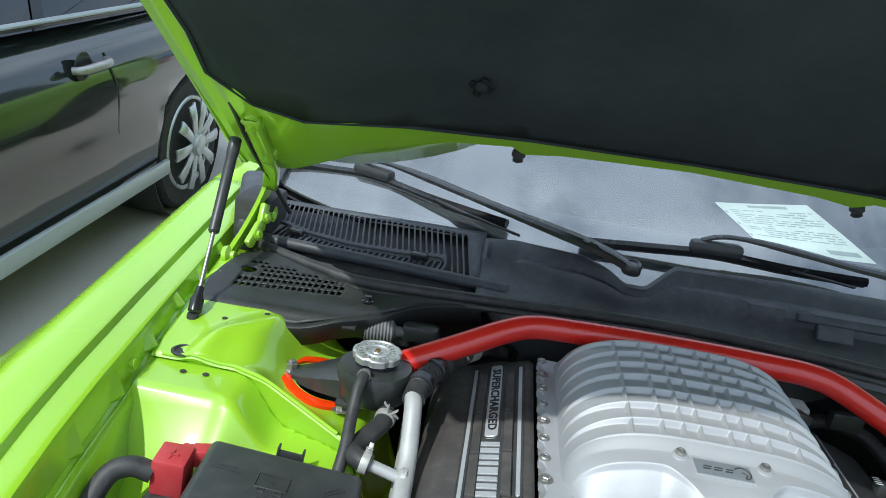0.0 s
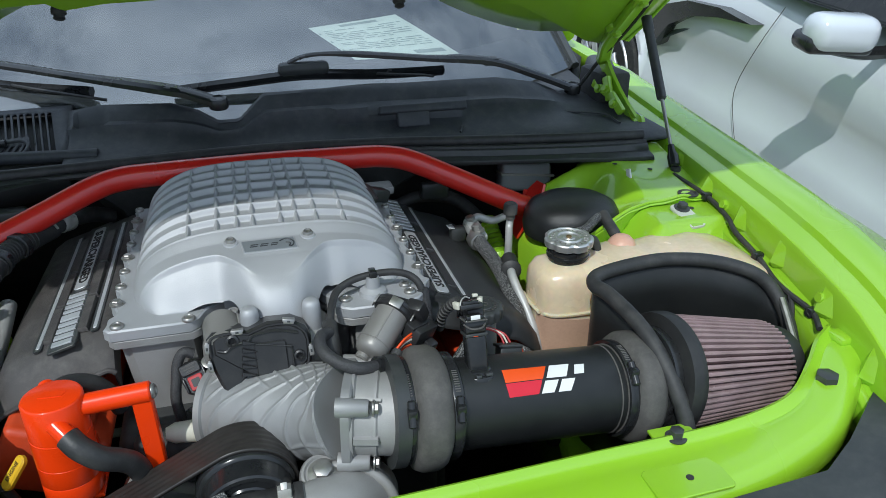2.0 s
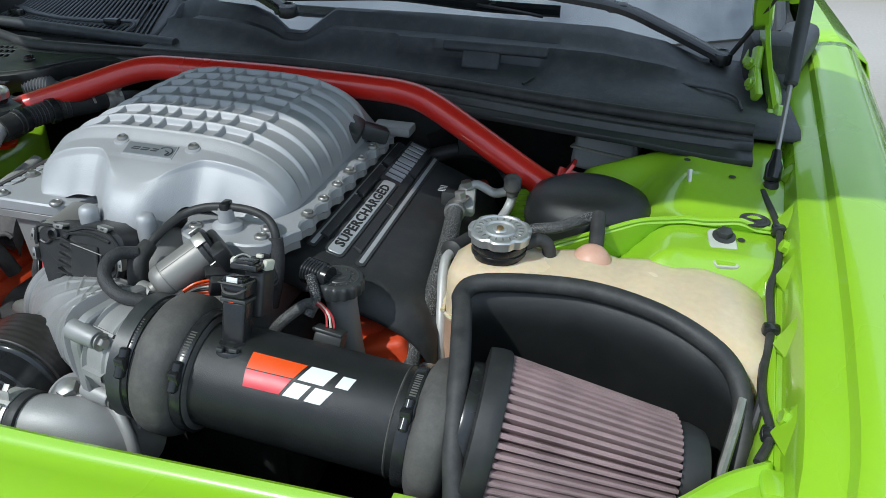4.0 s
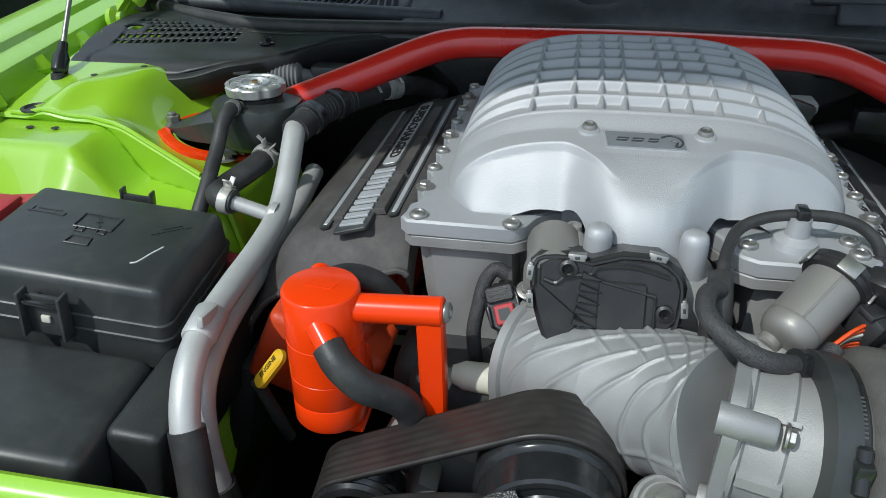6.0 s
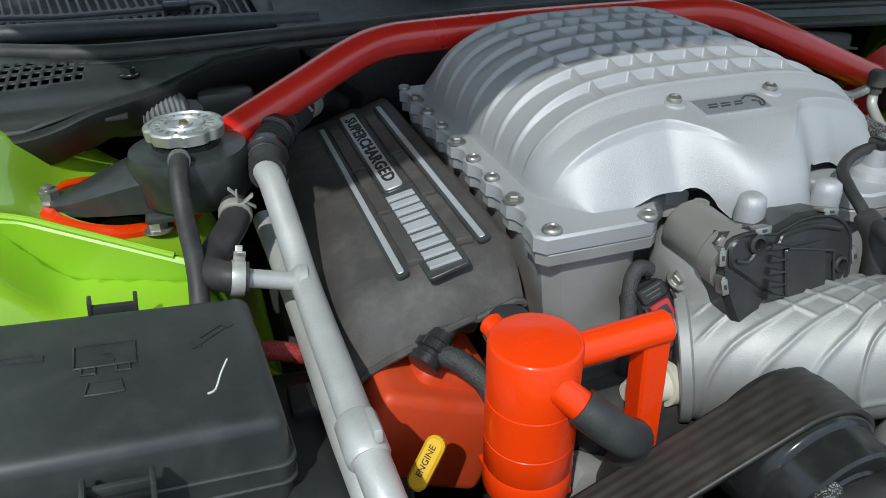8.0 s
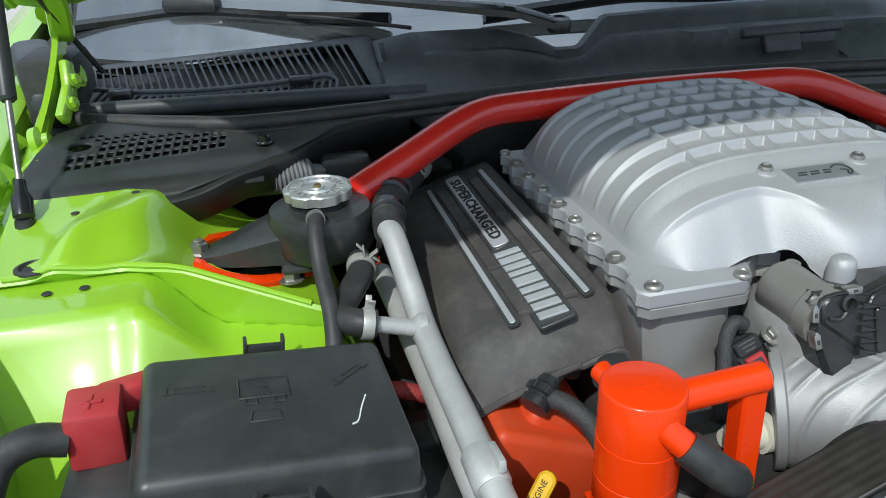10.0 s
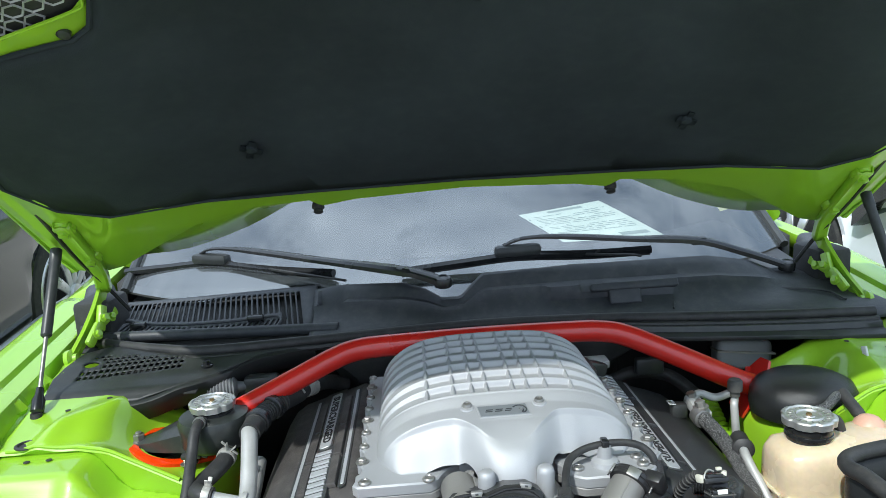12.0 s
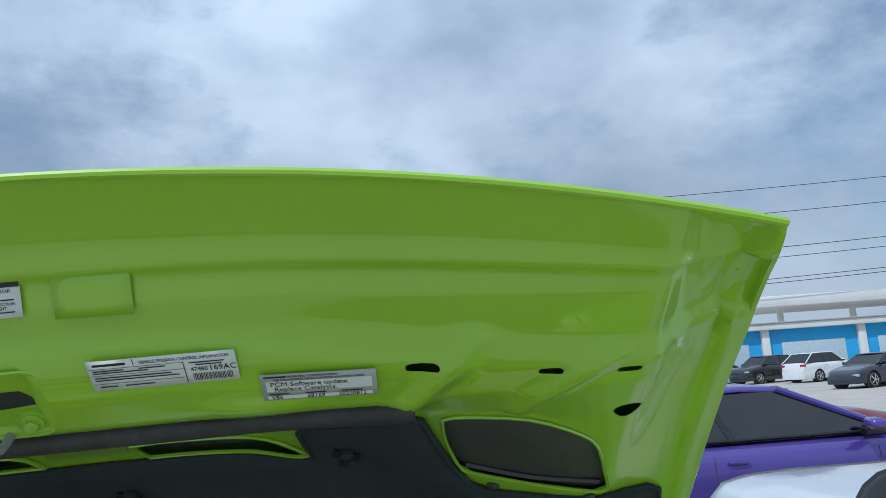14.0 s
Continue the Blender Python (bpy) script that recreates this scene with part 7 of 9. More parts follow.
for k, m in enumerate((REDCAP, PALE, REDCAP)):
    part("wire", Geo().tube([(0.258 + 0.004 * k, -0.136, 0.857), (0.254 + 0.003 * k, -0.128, 0.866), (0.243, -0.120 + 0.002 * k, 0.870), (0.234, -0.116, 0.868)], 0.0012, 6, 4), m, act)
part("loom", Geo().tube([(0.240, -0.119, 0.870), (0.228, -0.117, 0.866), (0.214, -0.124, 0.856), (0.200, -0.132, 0.842), (0.19, -0.134, 0.82)], 0.0060, 10, 6), MESH_SLEEVE, act, "woven wiring sleeve")
part("upper_loom", Geo().tube([(0.226, -0.100, 0.892), (0.232, -0.105, 0.880), (0.236, -0.112, 0.870), (0.232, -0.122, 0.856)], 0.0055, 10, 6), MESH_SLEEVE, act, "woven wiring sleeve")
part("ribbed_elbow", Geo().turned((0.214, -0.082, 0.885), (0.232, -0.086, 0.884), [q for k in range(7) for q in ((0.0034 * k, 0.0125), (0.0010 + 0.0034 * k, 0.0140), (0.0022 + 0.0034 * k, 0.0140))] + [(0.024, 0.0125), (0.030, 0.0120)], 24), BLACK_GLOSS, act, "black ribbed hose end")

fil = thing("air_filter", "conical air filter with pleated reddish-brown gauze", "air filter", at=(0.52, -0.2, 0.75))
FA, FB = Vector((0.432, -0.205, 0.828)), Vector((0.615, -0.190, 0.797))
fd = (FB - FA).normalized()
u = Vector((0, 0, 1))
u = (u - fd * u.dot(fd)).normalized()
w = fd.cross(u)
rows = []
n = 54 * 4
for k in range(9):
    t = 0.05 + 0.10 * k
    r0 = 0.072 - 0.016 * t
    rows.append([FA + (FB - FA) * t + (u * math.cos(2 * math.pi * i / n) + w * math.sin(2 * math.pi * i / n)) * (r0 - (0.0, 0.0006, 0.012, 0.0006)[i % 4]) for i in range(n)])
part("pleats", Geo().grid(rows, closed=True), FILTER, fil, "pleated cotton gauze", smooth=0)
part("base_flange", Geo().turned(FA - fd * 0.012, FB, [(0, 0.055), (0.002, 0.073), (0.012, 0.0745), (0.020, 0.0742), (0.022, 0.0725), (0.022, 0.060)], 56), ENDCAP, fil, "black rubber base")
part("end_cap", Geo().turned(FB - fd * 0.026, FB + fd, [(0, 0.052), (0.012, 0.053), (0.024, 0.050), (0.027, 0.040), (0.025, 0.005)], 48), ENDCAP, fil, "black rubber end cap")
part("base_clamp", clamp_ring(Geo(), FA - fd * 0.016, fd, 0.056, 0.012), BLACK_GLOSS, fil)

sh = thing("heat_shield", "black sheet-metal heat shield with rubber edge trim", "heat shield", at=(0.5, -0.15, 0.7))
top = [(0.425, -0.292, 0.785), (0.424, -0.277, 0.815), (0.418, -0.257, 0.847), (0.412, -0.225, 0.874), (0.405, -0.186, 0.892), (0.394, -0.135, 0.903), (0.388, -0.108, 0.903), (0.400, -0.090, 0.906), (0.45, -0.080, 0.909), (0.509, -0.077, 0.909), (0.57, -0.088, 0.903), (0.617, -0.108, 0.891), (0.642, -0.122, 0.872), (0.652, -0.145, 0.845), (0.650, -0.172, 0.815), (0.640, -0.195, 0.78)]
tp = spline(top, 5)
part("shield_wall", Geo().grid([[(q.x, q.y, q.z - (q.z - 0.66) * t) for t in np.linspace(0, 1, 6)] for q in tp]), WRINKLE, sh, solid=0.002)
part("edge_trim", Geo().tube(tp, 0.0095, 12, 1), RUBBER, sh, "round rubber edge trim")
part("shield_floor", Geo().rbox((0.53, -0.175, 0.665), (0.25, 0.22, 0.006), 0.002), WRINKLE, sh)
part("mount_tab", Geo().rbox((0.399, -0.292, 0.812), (0.05, 0.024, 0.004), 0.0015), LIME, sh)
part("shield_bolt", bolt(Geo(), (0.398, -0.300, 0.814), (0, 0, 1), 0.008, 0.010), BLACK, sh)
part("prop_rod", Geo().tube([(0.648, -0.14, 0.862), (0.644, -0.158, 0.85), (0.634, -0.195, 0.825), (0.623, -0.232, 0.80), (0.61, -0.26, 0.775)], 0.0045, 8, 3), STEEL, sh)

# ---- coolant tank ----
tank = thing("coolant_tank", "yellowed translucent plastic coolant tank with metal pressure cap", "coolant tank", at=(0.5, 0.02, 0.7))
sec = [(0.350, 0.0, 0.018, 0.868, 0.72), (0.354, 0.0, 0.034, 0.878, 0.71), (0.366, 0.0, 0.044, 0.886, 0.70), (0.40, 0.0, 0.048, 0.889, 0.70), (0.436, 0.002, 0.049, 0.889, 0.70), (0.455, 0.006, 0.049, 0.886, 0.70), (0.50, 0.012, 0.052, 0.890, 0.70), (0.53, 0.012, 0.056, 0.882, 0.70), (0.56, 0.008, 0.062, 0.886, 0.70), (0.59, 0.0, 0.068, 0.883, 0.70), (0.62, -0.006, 0.076, 0.886, 0.70), (0.655, -0.016, 0.086, 0.880, 0.70), (0.676, -0.022, 0.086, 0.872, 0.70), (0.688, -0.024, 0.078, 0.862, 0.71), (0.695, -0.024, 0.055, 0.84, 0.72)]
rows = []
for x, yc, hd, zt, zb in sec:
    row = []
    for i in range(28):
        a = 2 * math.pi * i / 28
        c, s_ = math.cos(a), math.sin(a)
        row.append((x, yc + hd * math.copysign(abs(c) ** 0.45, c), (zt + zb) / 2 + (zt - zb) / 2 * math.copysign(abs(s_) ** 0.35, s_)))
    rows.append(row)
part("vessel", Geo().grid(rows, closed=True, caps=True), PLASTIC_TANK, tank, "yellowed translucent plastic", smooth=60)
part("seam", Geo().tube([(x, yc + (hd + 0.001) * q, 0.826) for q in (-1,) for x, yc, hd, zt, zb in sec[1:-1]], 0.0028, 6, 3), PLASTIC_TANK, tank)
part("seam", Geo().tube([(0.349, 0.03, 0.826), (0.3475, 0.0, 0.826), (0.349, -0.03, 0.826)], 0.0028, 6, 4), PLASTIC_TANK, tank)
part("filler_neck", Geo().turned((0.402, 0.004, 0.885), (0.402, 0.004, 1), [(0, 0.027), (0.006, 0.027), (0.008, 0.030), (0.012, 0.030), (0.014, 0.025), (0.020, 0.025)], 32), BLACK_GLOSS, tank, "black filler neck")
part("overflow_elbow", Geo().tube([(0.428, 0.012, 0.900), (0.442, 0.022, 0.902), (0.452, 0.024, 0.897), (0.456, 0.022, 0.884)], 0.0075, 12, 5), RUBBER, tank, "black overflow elbow")
part("stained_boss", Geo().turned((0.501, 0.031, 0.872), (0.501, 0.031, 1), [(0, 0.026), (0.010, 0.022), (0.018, 0.0185), (0.024, 0.0125), (0.0265, 0.006), (0.027, 0)], 24), mat("pink_stained_plastic", (0.68, 0.40, 0.29), 0.4, 0, 0.1, 20), tank, "pink stained boss")
part("coolant", Geo().grid([[(x + (0.0008 if x > 0.5 else -0.0008), yc + (hd + 0.0008) * c, z) for c, z in ((-0.97, zb + 0.03), (-1, 0.76), (-1, 0.79), (-1, 0.818 + 0.004 * math.sin(40 * x)), (1, 0.818))] for x, yc, hd, zt, zb in sec]), mat("pink_coolant_level", (0.52, 0.33, 0.23), 0.38, 0, 0.15, 14, 0.1, 300), tank, "pinkish coolant showing through")
part("bracket", Geo().slab([(x, y) for x, y in rounded(0.030, 0.062, 0.008)], 0.004, plane_at((0.6405, 0.079, 0.8955), (1, 0.12, 0), (-0.03, 1, 0.24)), 0.001), mat("milky_nylon", (0.52, 0.55, 0.46), 0.45, 0, 0.1, 20), tank)
part("bracket_bolt", bolt(Geo(), (0.6405, 0.097, 0.8995), (0, -0.2, 1), 0.0085, 0.008), BLACK, tank)
part("bracket_slot", Geo().slab(rounded(0.020, 0.009, 0.002), 0.002, plane_at((0.6415, 0.0545, 0.8902), (1, 0.12, 0), (-0.03, 1, 0.24))), LIME_IN, tank)


def pressure_cap(x, y, z):
    c = thing("pressure_cap", "bright stamped steel pressure cap with scalloped rim", "cap", at=(x, y, z - 0.015), group="pressure caps")
    rows = []
    for h, r, k in ((-0.002, 0.028, 0), (-0.003, 0.0335, 1.6), (0.006, 0.0345, 1.6), (0.0075, 0.0335, 1.6), (0.0085, 0.0315, 1), (0.0085, 0.029, 0.3), (0.0068, 0.028, 0), (0.0068, 0.0185, 0), (0.0088, 0.0175, 0), (0.0088, 0.0155, 0), (0.0066, 0.0145, 0), (0.0062, 0.008, 0), (0.0075, 0.007, 0), (0.0075, 0.001, 0)):
        rows.append([(x + (r - 0.0017 * k * max(0, math.cos(7 * a)) ** 2) * math.cos(a), y + (r - 0.0017 * k * max(0, math.cos(7 * a)) ** 2) * math.sin(a), z - 0.004 + h) for a in np.linspace(0, 2 * math.pi, 97)[:-1]])
    part("shell", Geo().grid(rows, closed=True, caps=True), CHROME, c, smooth=30)
    for i in range(20):
        a = 2 * math.pi * i / 20
        part("stamped_bar", Geo().rbox((x + 0.0232 * math.cos(a), y + 0.0232 * math.sin(a), z + 0.0030), (0.0052, 0.0016, 0.0012), 0.0003, pose(0, 0, 0, 0, 0, math.degrees(a))), STEEL, c)
    part("rivet", Geo().turned((x, y, z + 0.0025), (x, y, 1), [(0, 0.004), (0.003, 0.0035), (0.0038, 0.002)], 14), mat("worn_brass", (0.35, 0.24, 0.12), 0.45, 0.8, 0.2, 60), c)
    part("neck_ring", Geo().turned((x, y, z - 0.020), (x, y, 1), [(0, 0.028), (0.004, 0.0295), (0.010, 0.0295), (0.012, 0.024)], 28), BLACK_GLOSS, c)


pressure_cap(0.402, 0.004, 0.916)
pressure_cap(-0.418, 0.176, 0.934)

dome = thing("tower_cap", "black moulded rubber cap over the strut tower", "tower cap", at=(0.49, 0.17, 0.85))
rows = [[(0.486 + r * 1.12 * math.cos(a), 0.172 + r * math.sin(a), z) for a in np.linspace(0, 2 * math.pi, 41)[:-1]] for r, z in ((0.070, 0.850), (0.072, 0.866), (0.070, 0.882), (0.063, 0.896), (0.048, 0.905), (0.028, 0.909), (0.004, 0.910))]
part("cap", Geo().grid(rows, closed=True, caps=True), WRINKLE, dome)
part("braided_line", Geo().tube([(0.405, 0.065, 0.872), (0.428, 0.060, 0.893), (0.457, 0.062, 0.900), (0.478, 0.080, 0.902), (0.493, 0.092, 0.903), (0.503, 0.088, 0.904)], 0.0068, 12, 6), MESH_SLEEVE, dome, "braided line across the cap")
part("line_end", Geo().turned((0.501, 0.096, 0.906), (0.504, 0.046, 0.884), [(0, 0.0085), (0.006, 0.0092), (0.012, 0.0085), (0.040, 0.0088), (0.052, 0.0075)], 16), RUBBER, dome)
bres = thing("brake_reservoir", "translucent white brake fluid reservoir", "reservoir", at=(0.5, 0.34, 0.83))
part("vessel", Geo().rbox((0.495, 0.408, 0.862), (0.098, 0.055, 0.056), 0.010, pose(0, 0, 0, -10, 4, -8), 3), mat("frosted_plastic", (0.5, 0.52, 0.5), 0.45, 0, 0.08, 12, dust=0.1), bres)
part("ledge", Geo().rbox((0.495, 0.404, 0.868), (0.104, 0.06, 0.004), 0.0015, pose(0, 0, 0, -10, 4, -8)), PALE, bres)

# lines beside the coil cover
ac = thing("refrigerant_lines", "aluminium refrigerant lines with capped service port", "pipe", at=(0.37, 0.15, 0.8))
part("port_line", Geo().tube([(0.32, 0.20, 0.868), (0.335, 0.205, 0.875), (0.360, 0.200, 0.868), (0.384, 0.190, 0.878), (0.382, 0.182, 0.858), (0.368, 0.145, 0.842), (0.350, 0.10, 0.845), (0.338, 0.055, 0.852), (0.335, 0.03, 0.845), (0.345, -0.02, 0.80), (0.352, -0.045, 0.74)], 0.0062, 12, 6), ALU, ac)
part("service_cap", Geo().turned((0.385, 0.187, 0.874), (0.386, 0.187, 1), [(0, 0.008), (0.008, 0.008), (0.009, 0.0115), (0.024, 0.0115), (0.027, 0.009)], 12), GREYRUBBER, ac, "grey service port cap")
part("joint_block", Geo().rbox((0.325, 0.185, 0.86), (0.024, 0.05, 0.018), 0.005, pose(0, 0, 0, 20, 0, 10)), ALU, ac)
for y in (0.20, 0.165):
    part("joint_nut", bolt(Geo(), (0.322, y, 0.869), (-0.2, 0, 1), 0.008, 0.010), STEEL, ac)
part("rubber_joint", Geo().turned((0.352, 0.10, 0.846), (0.337, 0.05, 0.853), [(0, 0.009), (0.003, 0.0125), (0.04, 0.0125), (0.044, 0.015), (0.05, 0.015), (0.054, 0.009)], 16), RUBBER, ac)
part("braided_hose", Geo().tube([(0.318, 0.15, 0.86), (0.325, 0.09, 0.85), (0.328, 0.03, 0.83), (0.325, -0.03, 0.80), (0.318, -0.07, 0.75)], 0.011, 12, 6), MESH_SLEEVE, ac, "black braided hose")
part("coupling", Geo().turned((0.315, 0.165, 0.858), (0.319, 0.14, 0.858), [(0, 0.012), (0.01, 0.012), (0.01, 0.014), (0.02, 0.014), (0.022, 0.010)], 14), STEEL, ac)
prof = [q for k in range(9) for q in ((0.009 * k, 0.0150), (0.0035 + 0.009 * k, 0.0185), (0.0055 + 0.009 * k, 0.0185))] + [(0.085, 0.015)]
part("green_duct", Geo().turned((0.386, 0.31, 0.822), (0.392, 0.245, 0.772), prof, 24), LIME_IN, ac, "ribbed lime green duct")
rbr = thing("firewall_hoses", "dark hoses and brackets behind the engine", "hoses", at=(0.1, 0.36, 0.8))
part("heater_hose", Geo().tube([(0.22, 0.36, 0.84), (0.28, 0.37, 0.855), (0.34, 0.35, 0.85), (0.38, 0.30, 0.82)], 0.012, 10, 5), RUBBER, rbr)
part("bracket", Geo().rbox((0.30, 0.345, 0.875), (0.05, 0.02, 0.03), 0.005), BLACK, rbr)
part("tag", Geo().rbox((0.30, 0.20, 0.852), (0.026, 0.02, 0.026), 0.006), BLACK, rbr)
for k in range(4):
    part("tag_mark", Geo().rbox((0.288, 0.192 + 0.005 * k, 0.8655), (0.010, 0.002, 0.0006), 0.0002), WHITE, rbr)
part("paint_mark", Geo().rbox((0.602, 0.203, 0.9235), (0.004, 0.010, 0.018), 0.001, pose(0, 0, 0, -20, 0, 10)), WHITE, cowl)

wh = thing("wiring_harness", "black taped wiring harness clipped along the apron", "wiring harness", at=(0.67, -0.05, 0.87))
HP = [(0.690, 0.205, 0.914), (0.700, 0.12, 0.905), (0.692, 0.05, 0.896), (0.682, 0.013, 0.888), (0.679, -0.045, 0.876), (0.668, -0.10, 0.866), (0.664, -0.137, 0.864), (0.668, -0.175, 0.858), (0.656, -0.205, 0.852)]
part("loom", Geo().tube(HP, 0.0040, 8, 6), RUBBER, wh)
for p in (HP[1], HP[4], HP[7]):
    part("clip", Geo().rbox(p, (0.016, 0.012, 0.013), 0.003), BLACK_GLOSS, wh)
part("branch", Geo().tube([(0.664, -0.137, 0.864), (0.660, -0.15, 0.845), (0.655, -0.16, 0.82)], 0.004, 8, 4), RUBBER, wh)

# ---- intercooler reservoir and hoses on the passenger side ----
res = thing("intercooler_reservoir", "black plastic coolant reservoir with bracket arm on the strut tower", "reservoir", at=(-0.42, 0.17, 0.85))
part("vessel", Geo().turned((-0.418, 0.176, 0.864), (-0.418, 0.177, 1), [(0, 0.030), (0.006, 0.046), (0.012, 0.051), (0.044, 0.053), (0.052, 0.050), (0.055, 0.034), (0.056, 0.028), (0.066, 0.028)], 40), mat("smoked_plastic", (0.028, 0.032, 0.030), 0.34, 0, 0.15, 12, 0.1, 400, dust=0.1), res)
arm = Geo()
pa = spline([(-0.545, 0.198, 0.871), (-0.52, 0.194, 0.875), (-0.49, 0.186, 0.885), (-0.455, 0.184, 0.893), (-0.42, 0.184, 0.893)], 5)
rows = []
for i, q in enumerate(pa):
    t = i / (len(pa) - 1)
    h = 0.004 + 0.026 * t
    wd = 0.012 + 0.034 * t
    rows.append([q + Vector((0.1 * a * wd, a * wd, b * h)) for a, b in ((-1, -1), (-1, 0.2), (-0.7, 0.6), (0.7, 0.6), (1, 0.2), (1, -1))])
part("bracket_arm", arm.grid(rows, closed=True, caps=True), BLACK, res)
part("second_foot", Geo().rbox((-0.448, 0.158, 0.866), (0.03, 0.04, 0.008), 0.003), BLACK, res)
part("overflow_nipple", Geo().cyl((-0.423, 0.144, 0.921), (-0.424, 0.130, 0.920), 0.005, 12), STEEL, res)
part("overflow_hose", Geo().tube([(-0.424, 0.136, 0.922), (-0.426, 0.120, 0.922), (-0.428, 0.105, 0.912), (-0.428, 0.085, 0.892), (-0.425, 0.045, 0.866), (-0.428, 0.015, 0.835), (-0.435, 0.0, 0.79)], 0.0078, 12, 6), RUBBER, res, "black overflow hose")
part("hose_band", clamp_ring(Geo(), (-0.4255, 0.128, 0.9225), (0, -1, 0.05), 0.0078, 0.006, 0.001), STEEL, res)
hoses = thing("coolant_pipes", "two brushed aluminium coolant pipes with rubber hoses", "pipes", at=(-0.35, 0, 0.78))
P1 = [(-0.357, 0.132, 0.902), (-0.354, 0.115, 0.896), (-0.349, 0.075, 0.868), (-0.346, 0.035, 0.846), (-0.344, -0.02, 0.838), (-0.342, -0.09, 0.836), (-0.340, -0.145, 0.832), (-0.336, -0.185, 0.818), (-0.328, -0.215, 0.785), (-0.315, -0.235, 0.735), (-0.30, -0.25, 0.68)]
part("main_pipe", Geo().tube(P1, 0.0118, 16, 6), ALU, hoses)
P2 = [(-0.361, 0.185, 0.828), (-0.355, 0.108, 0.820), (-0.350, 0.02, 0.813), (-0.348, -0.043, 0.811), (-0.346, -0.101, 0.806), (-0.343, -0.138, 0.799), (-0.339, -0.167, 0.784), (-0.334, -0.183, 0.752), (-0.326, -0.190, 0.70), (-0.318, -0.192, 0.65), (-0.312, -0.192, 0.60)]
part("second_pipe", Geo().tube(P2, 0.0112, 16, 6), ALU, hoses)
for lower in (P1[-4:], P2[-4:]):
    q = [Vector(lower[0]).lerp(Vector(lower[1]), 0.9)] + [Vector(k) for k in lower[2:]]
    part("lower_hose_end", Geo().tube([q[0], q[0].lerp(q[1], 0.5), q[1], q[2]], 0.0145, 16, 5), RUBBER, hoses, "black rubber hose end")
part("branch", Geo().cyl((-0.347, 0.030, 0.846), (-0.390, 0.028, 0.860), 0.0075, 14), ALU, hoses)
part("weld_bead", Geo().turned((-0.347, 0.032, 0.846), (-0.36, 0.0315, 0.850), [(0, 0.014), (0.006, 0.013), (0.010, 0.008)], 14), ALU, hoses)
for y in (-0.145,):
    part("pipe_bracket", Geo().turned((-0.3415, -0.125, 0.8345), (-0.340, -0.16, 0.829), [(0, 0.0125), (0.002, 0.0142), (0.03, 0.0142), (0.033, 0.0125)], 18).rbox((-0.334, -0.145, 0.846), (0.006, 0.028, 0.010), 0.002, pose(0, 0, 0, -10, 0, 0)), ALU, hoses)
S = [(-0.388, 0.028, 0.860), (-0.402, 0.030, 0.862), (-0.414, 0.045, 0.860), (-0.412, 0.068, 0.860), (-0.400, 0.088, 0.866), (-0.390, 0.105, 0.872), (-0.388, 0.125, 0.876)]
part("s_hose", Geo().tube(S, 0.0125, 14, 6), RUBBER, hoses, "ribbed black S-shaped hose")
spring_clamp(hoses, (-0.396, 0.0285, 0.861), (-1, 0.05, 0.2), 0.0128, (0.1, 0.3, 1))
spring_clamp(hoses, (-0.3885, 0.113, 0.874), (0.1, 1, 0.2), 0.0128, (0.5, 0, 1))
H = [(-0.356, 0.128, 0.900), (-0.353, 0.16, 0.902), (-0.345, 0.195, 0.903), (-0.328, 0.235, 0.903), (-0.305, 0.275, 0.902), (-0.285, 0.315, 0.898), (-0.262, 0.36, 0.885), (-0.24, 0.38, 0.87)]
part("upper_hose", Geo().tube(H[:5], 0.0160, 16, 6), RUBBER, hoses, "black upper hose")
part("lower_hose", Geo().tube(H[3:], 0.0125, 16, 6), RUBBER, hoses)
for k in range(14):
    q = spline(H, 6)[5 + k]
    part("hose_fold", Geo().turned(q, spline(H, 6)[6 + k], [(0, 0.0158), (0.0012, 0.0168), (0.0024, 0.0158)], 20), RUBBER, hoses)
for k, t in enumerate((6, 14, 26)):
    q = spline(H, 6)[t]
    q2 = spline(H, 6)[t + 1]
    part("hose_end", Geo().turned(q, q2, [(0, 0.0165 - 0.003 * (k == 2)), (0.002, 0.0195 - 0.005 * (k == 2)), (0.012, 0.0195 - 0.005 * (k == 2)), (0.014, 0.0165 - 0.003 * (k == 2))], 20), BLACK_GLOSS if k < 2 else CLAMP, hoses)
spring_clamp(hoses, (-0.290, 0.305, 0.899), (0.5, 0.85, -0.1), 0.0138, (0.2, -0.3, 1), 0.012)
spring_clamp(hoses, (-0.309, 0.268, 0.902), (0.5, 0.85, 0.0), 0.0138, (0.6, -0.2, 1), 0.010)
can = thing("purge_canister", "grey ribbed plastic canister on a black bracket", "canister", at=(-0.44, 0.31, 0.87))
prof = [(0, 0.010)] + [q for k in range(9) for q in ((0.004 + 0.0052 * k, 0.0185), (0.0066 + 0.0052 * k, 0.0165))] + [(0.052, 0.010), (0.07, 0.006)]
part("ribbed_body", Geo().turned((-0.465, 0.305, 0.905), (-0.40, 0.318, 0.905), prof, 22), mat("grey_ribbed_plastic", (0.16, 0.165, 0.17), 0.5, 0, 0.1, 20, dust=0.15), can)
part("bracket", Geo().rbox((-0.44, 0.33, 0.89), (0.10, 0.03, 0.02), 0.005), BLACK, can)
part("plug", Geo().rbox((-0.375, 0.325, 0.905), (0.06, 0.03, 0.03), 0.008), BLACK, can)
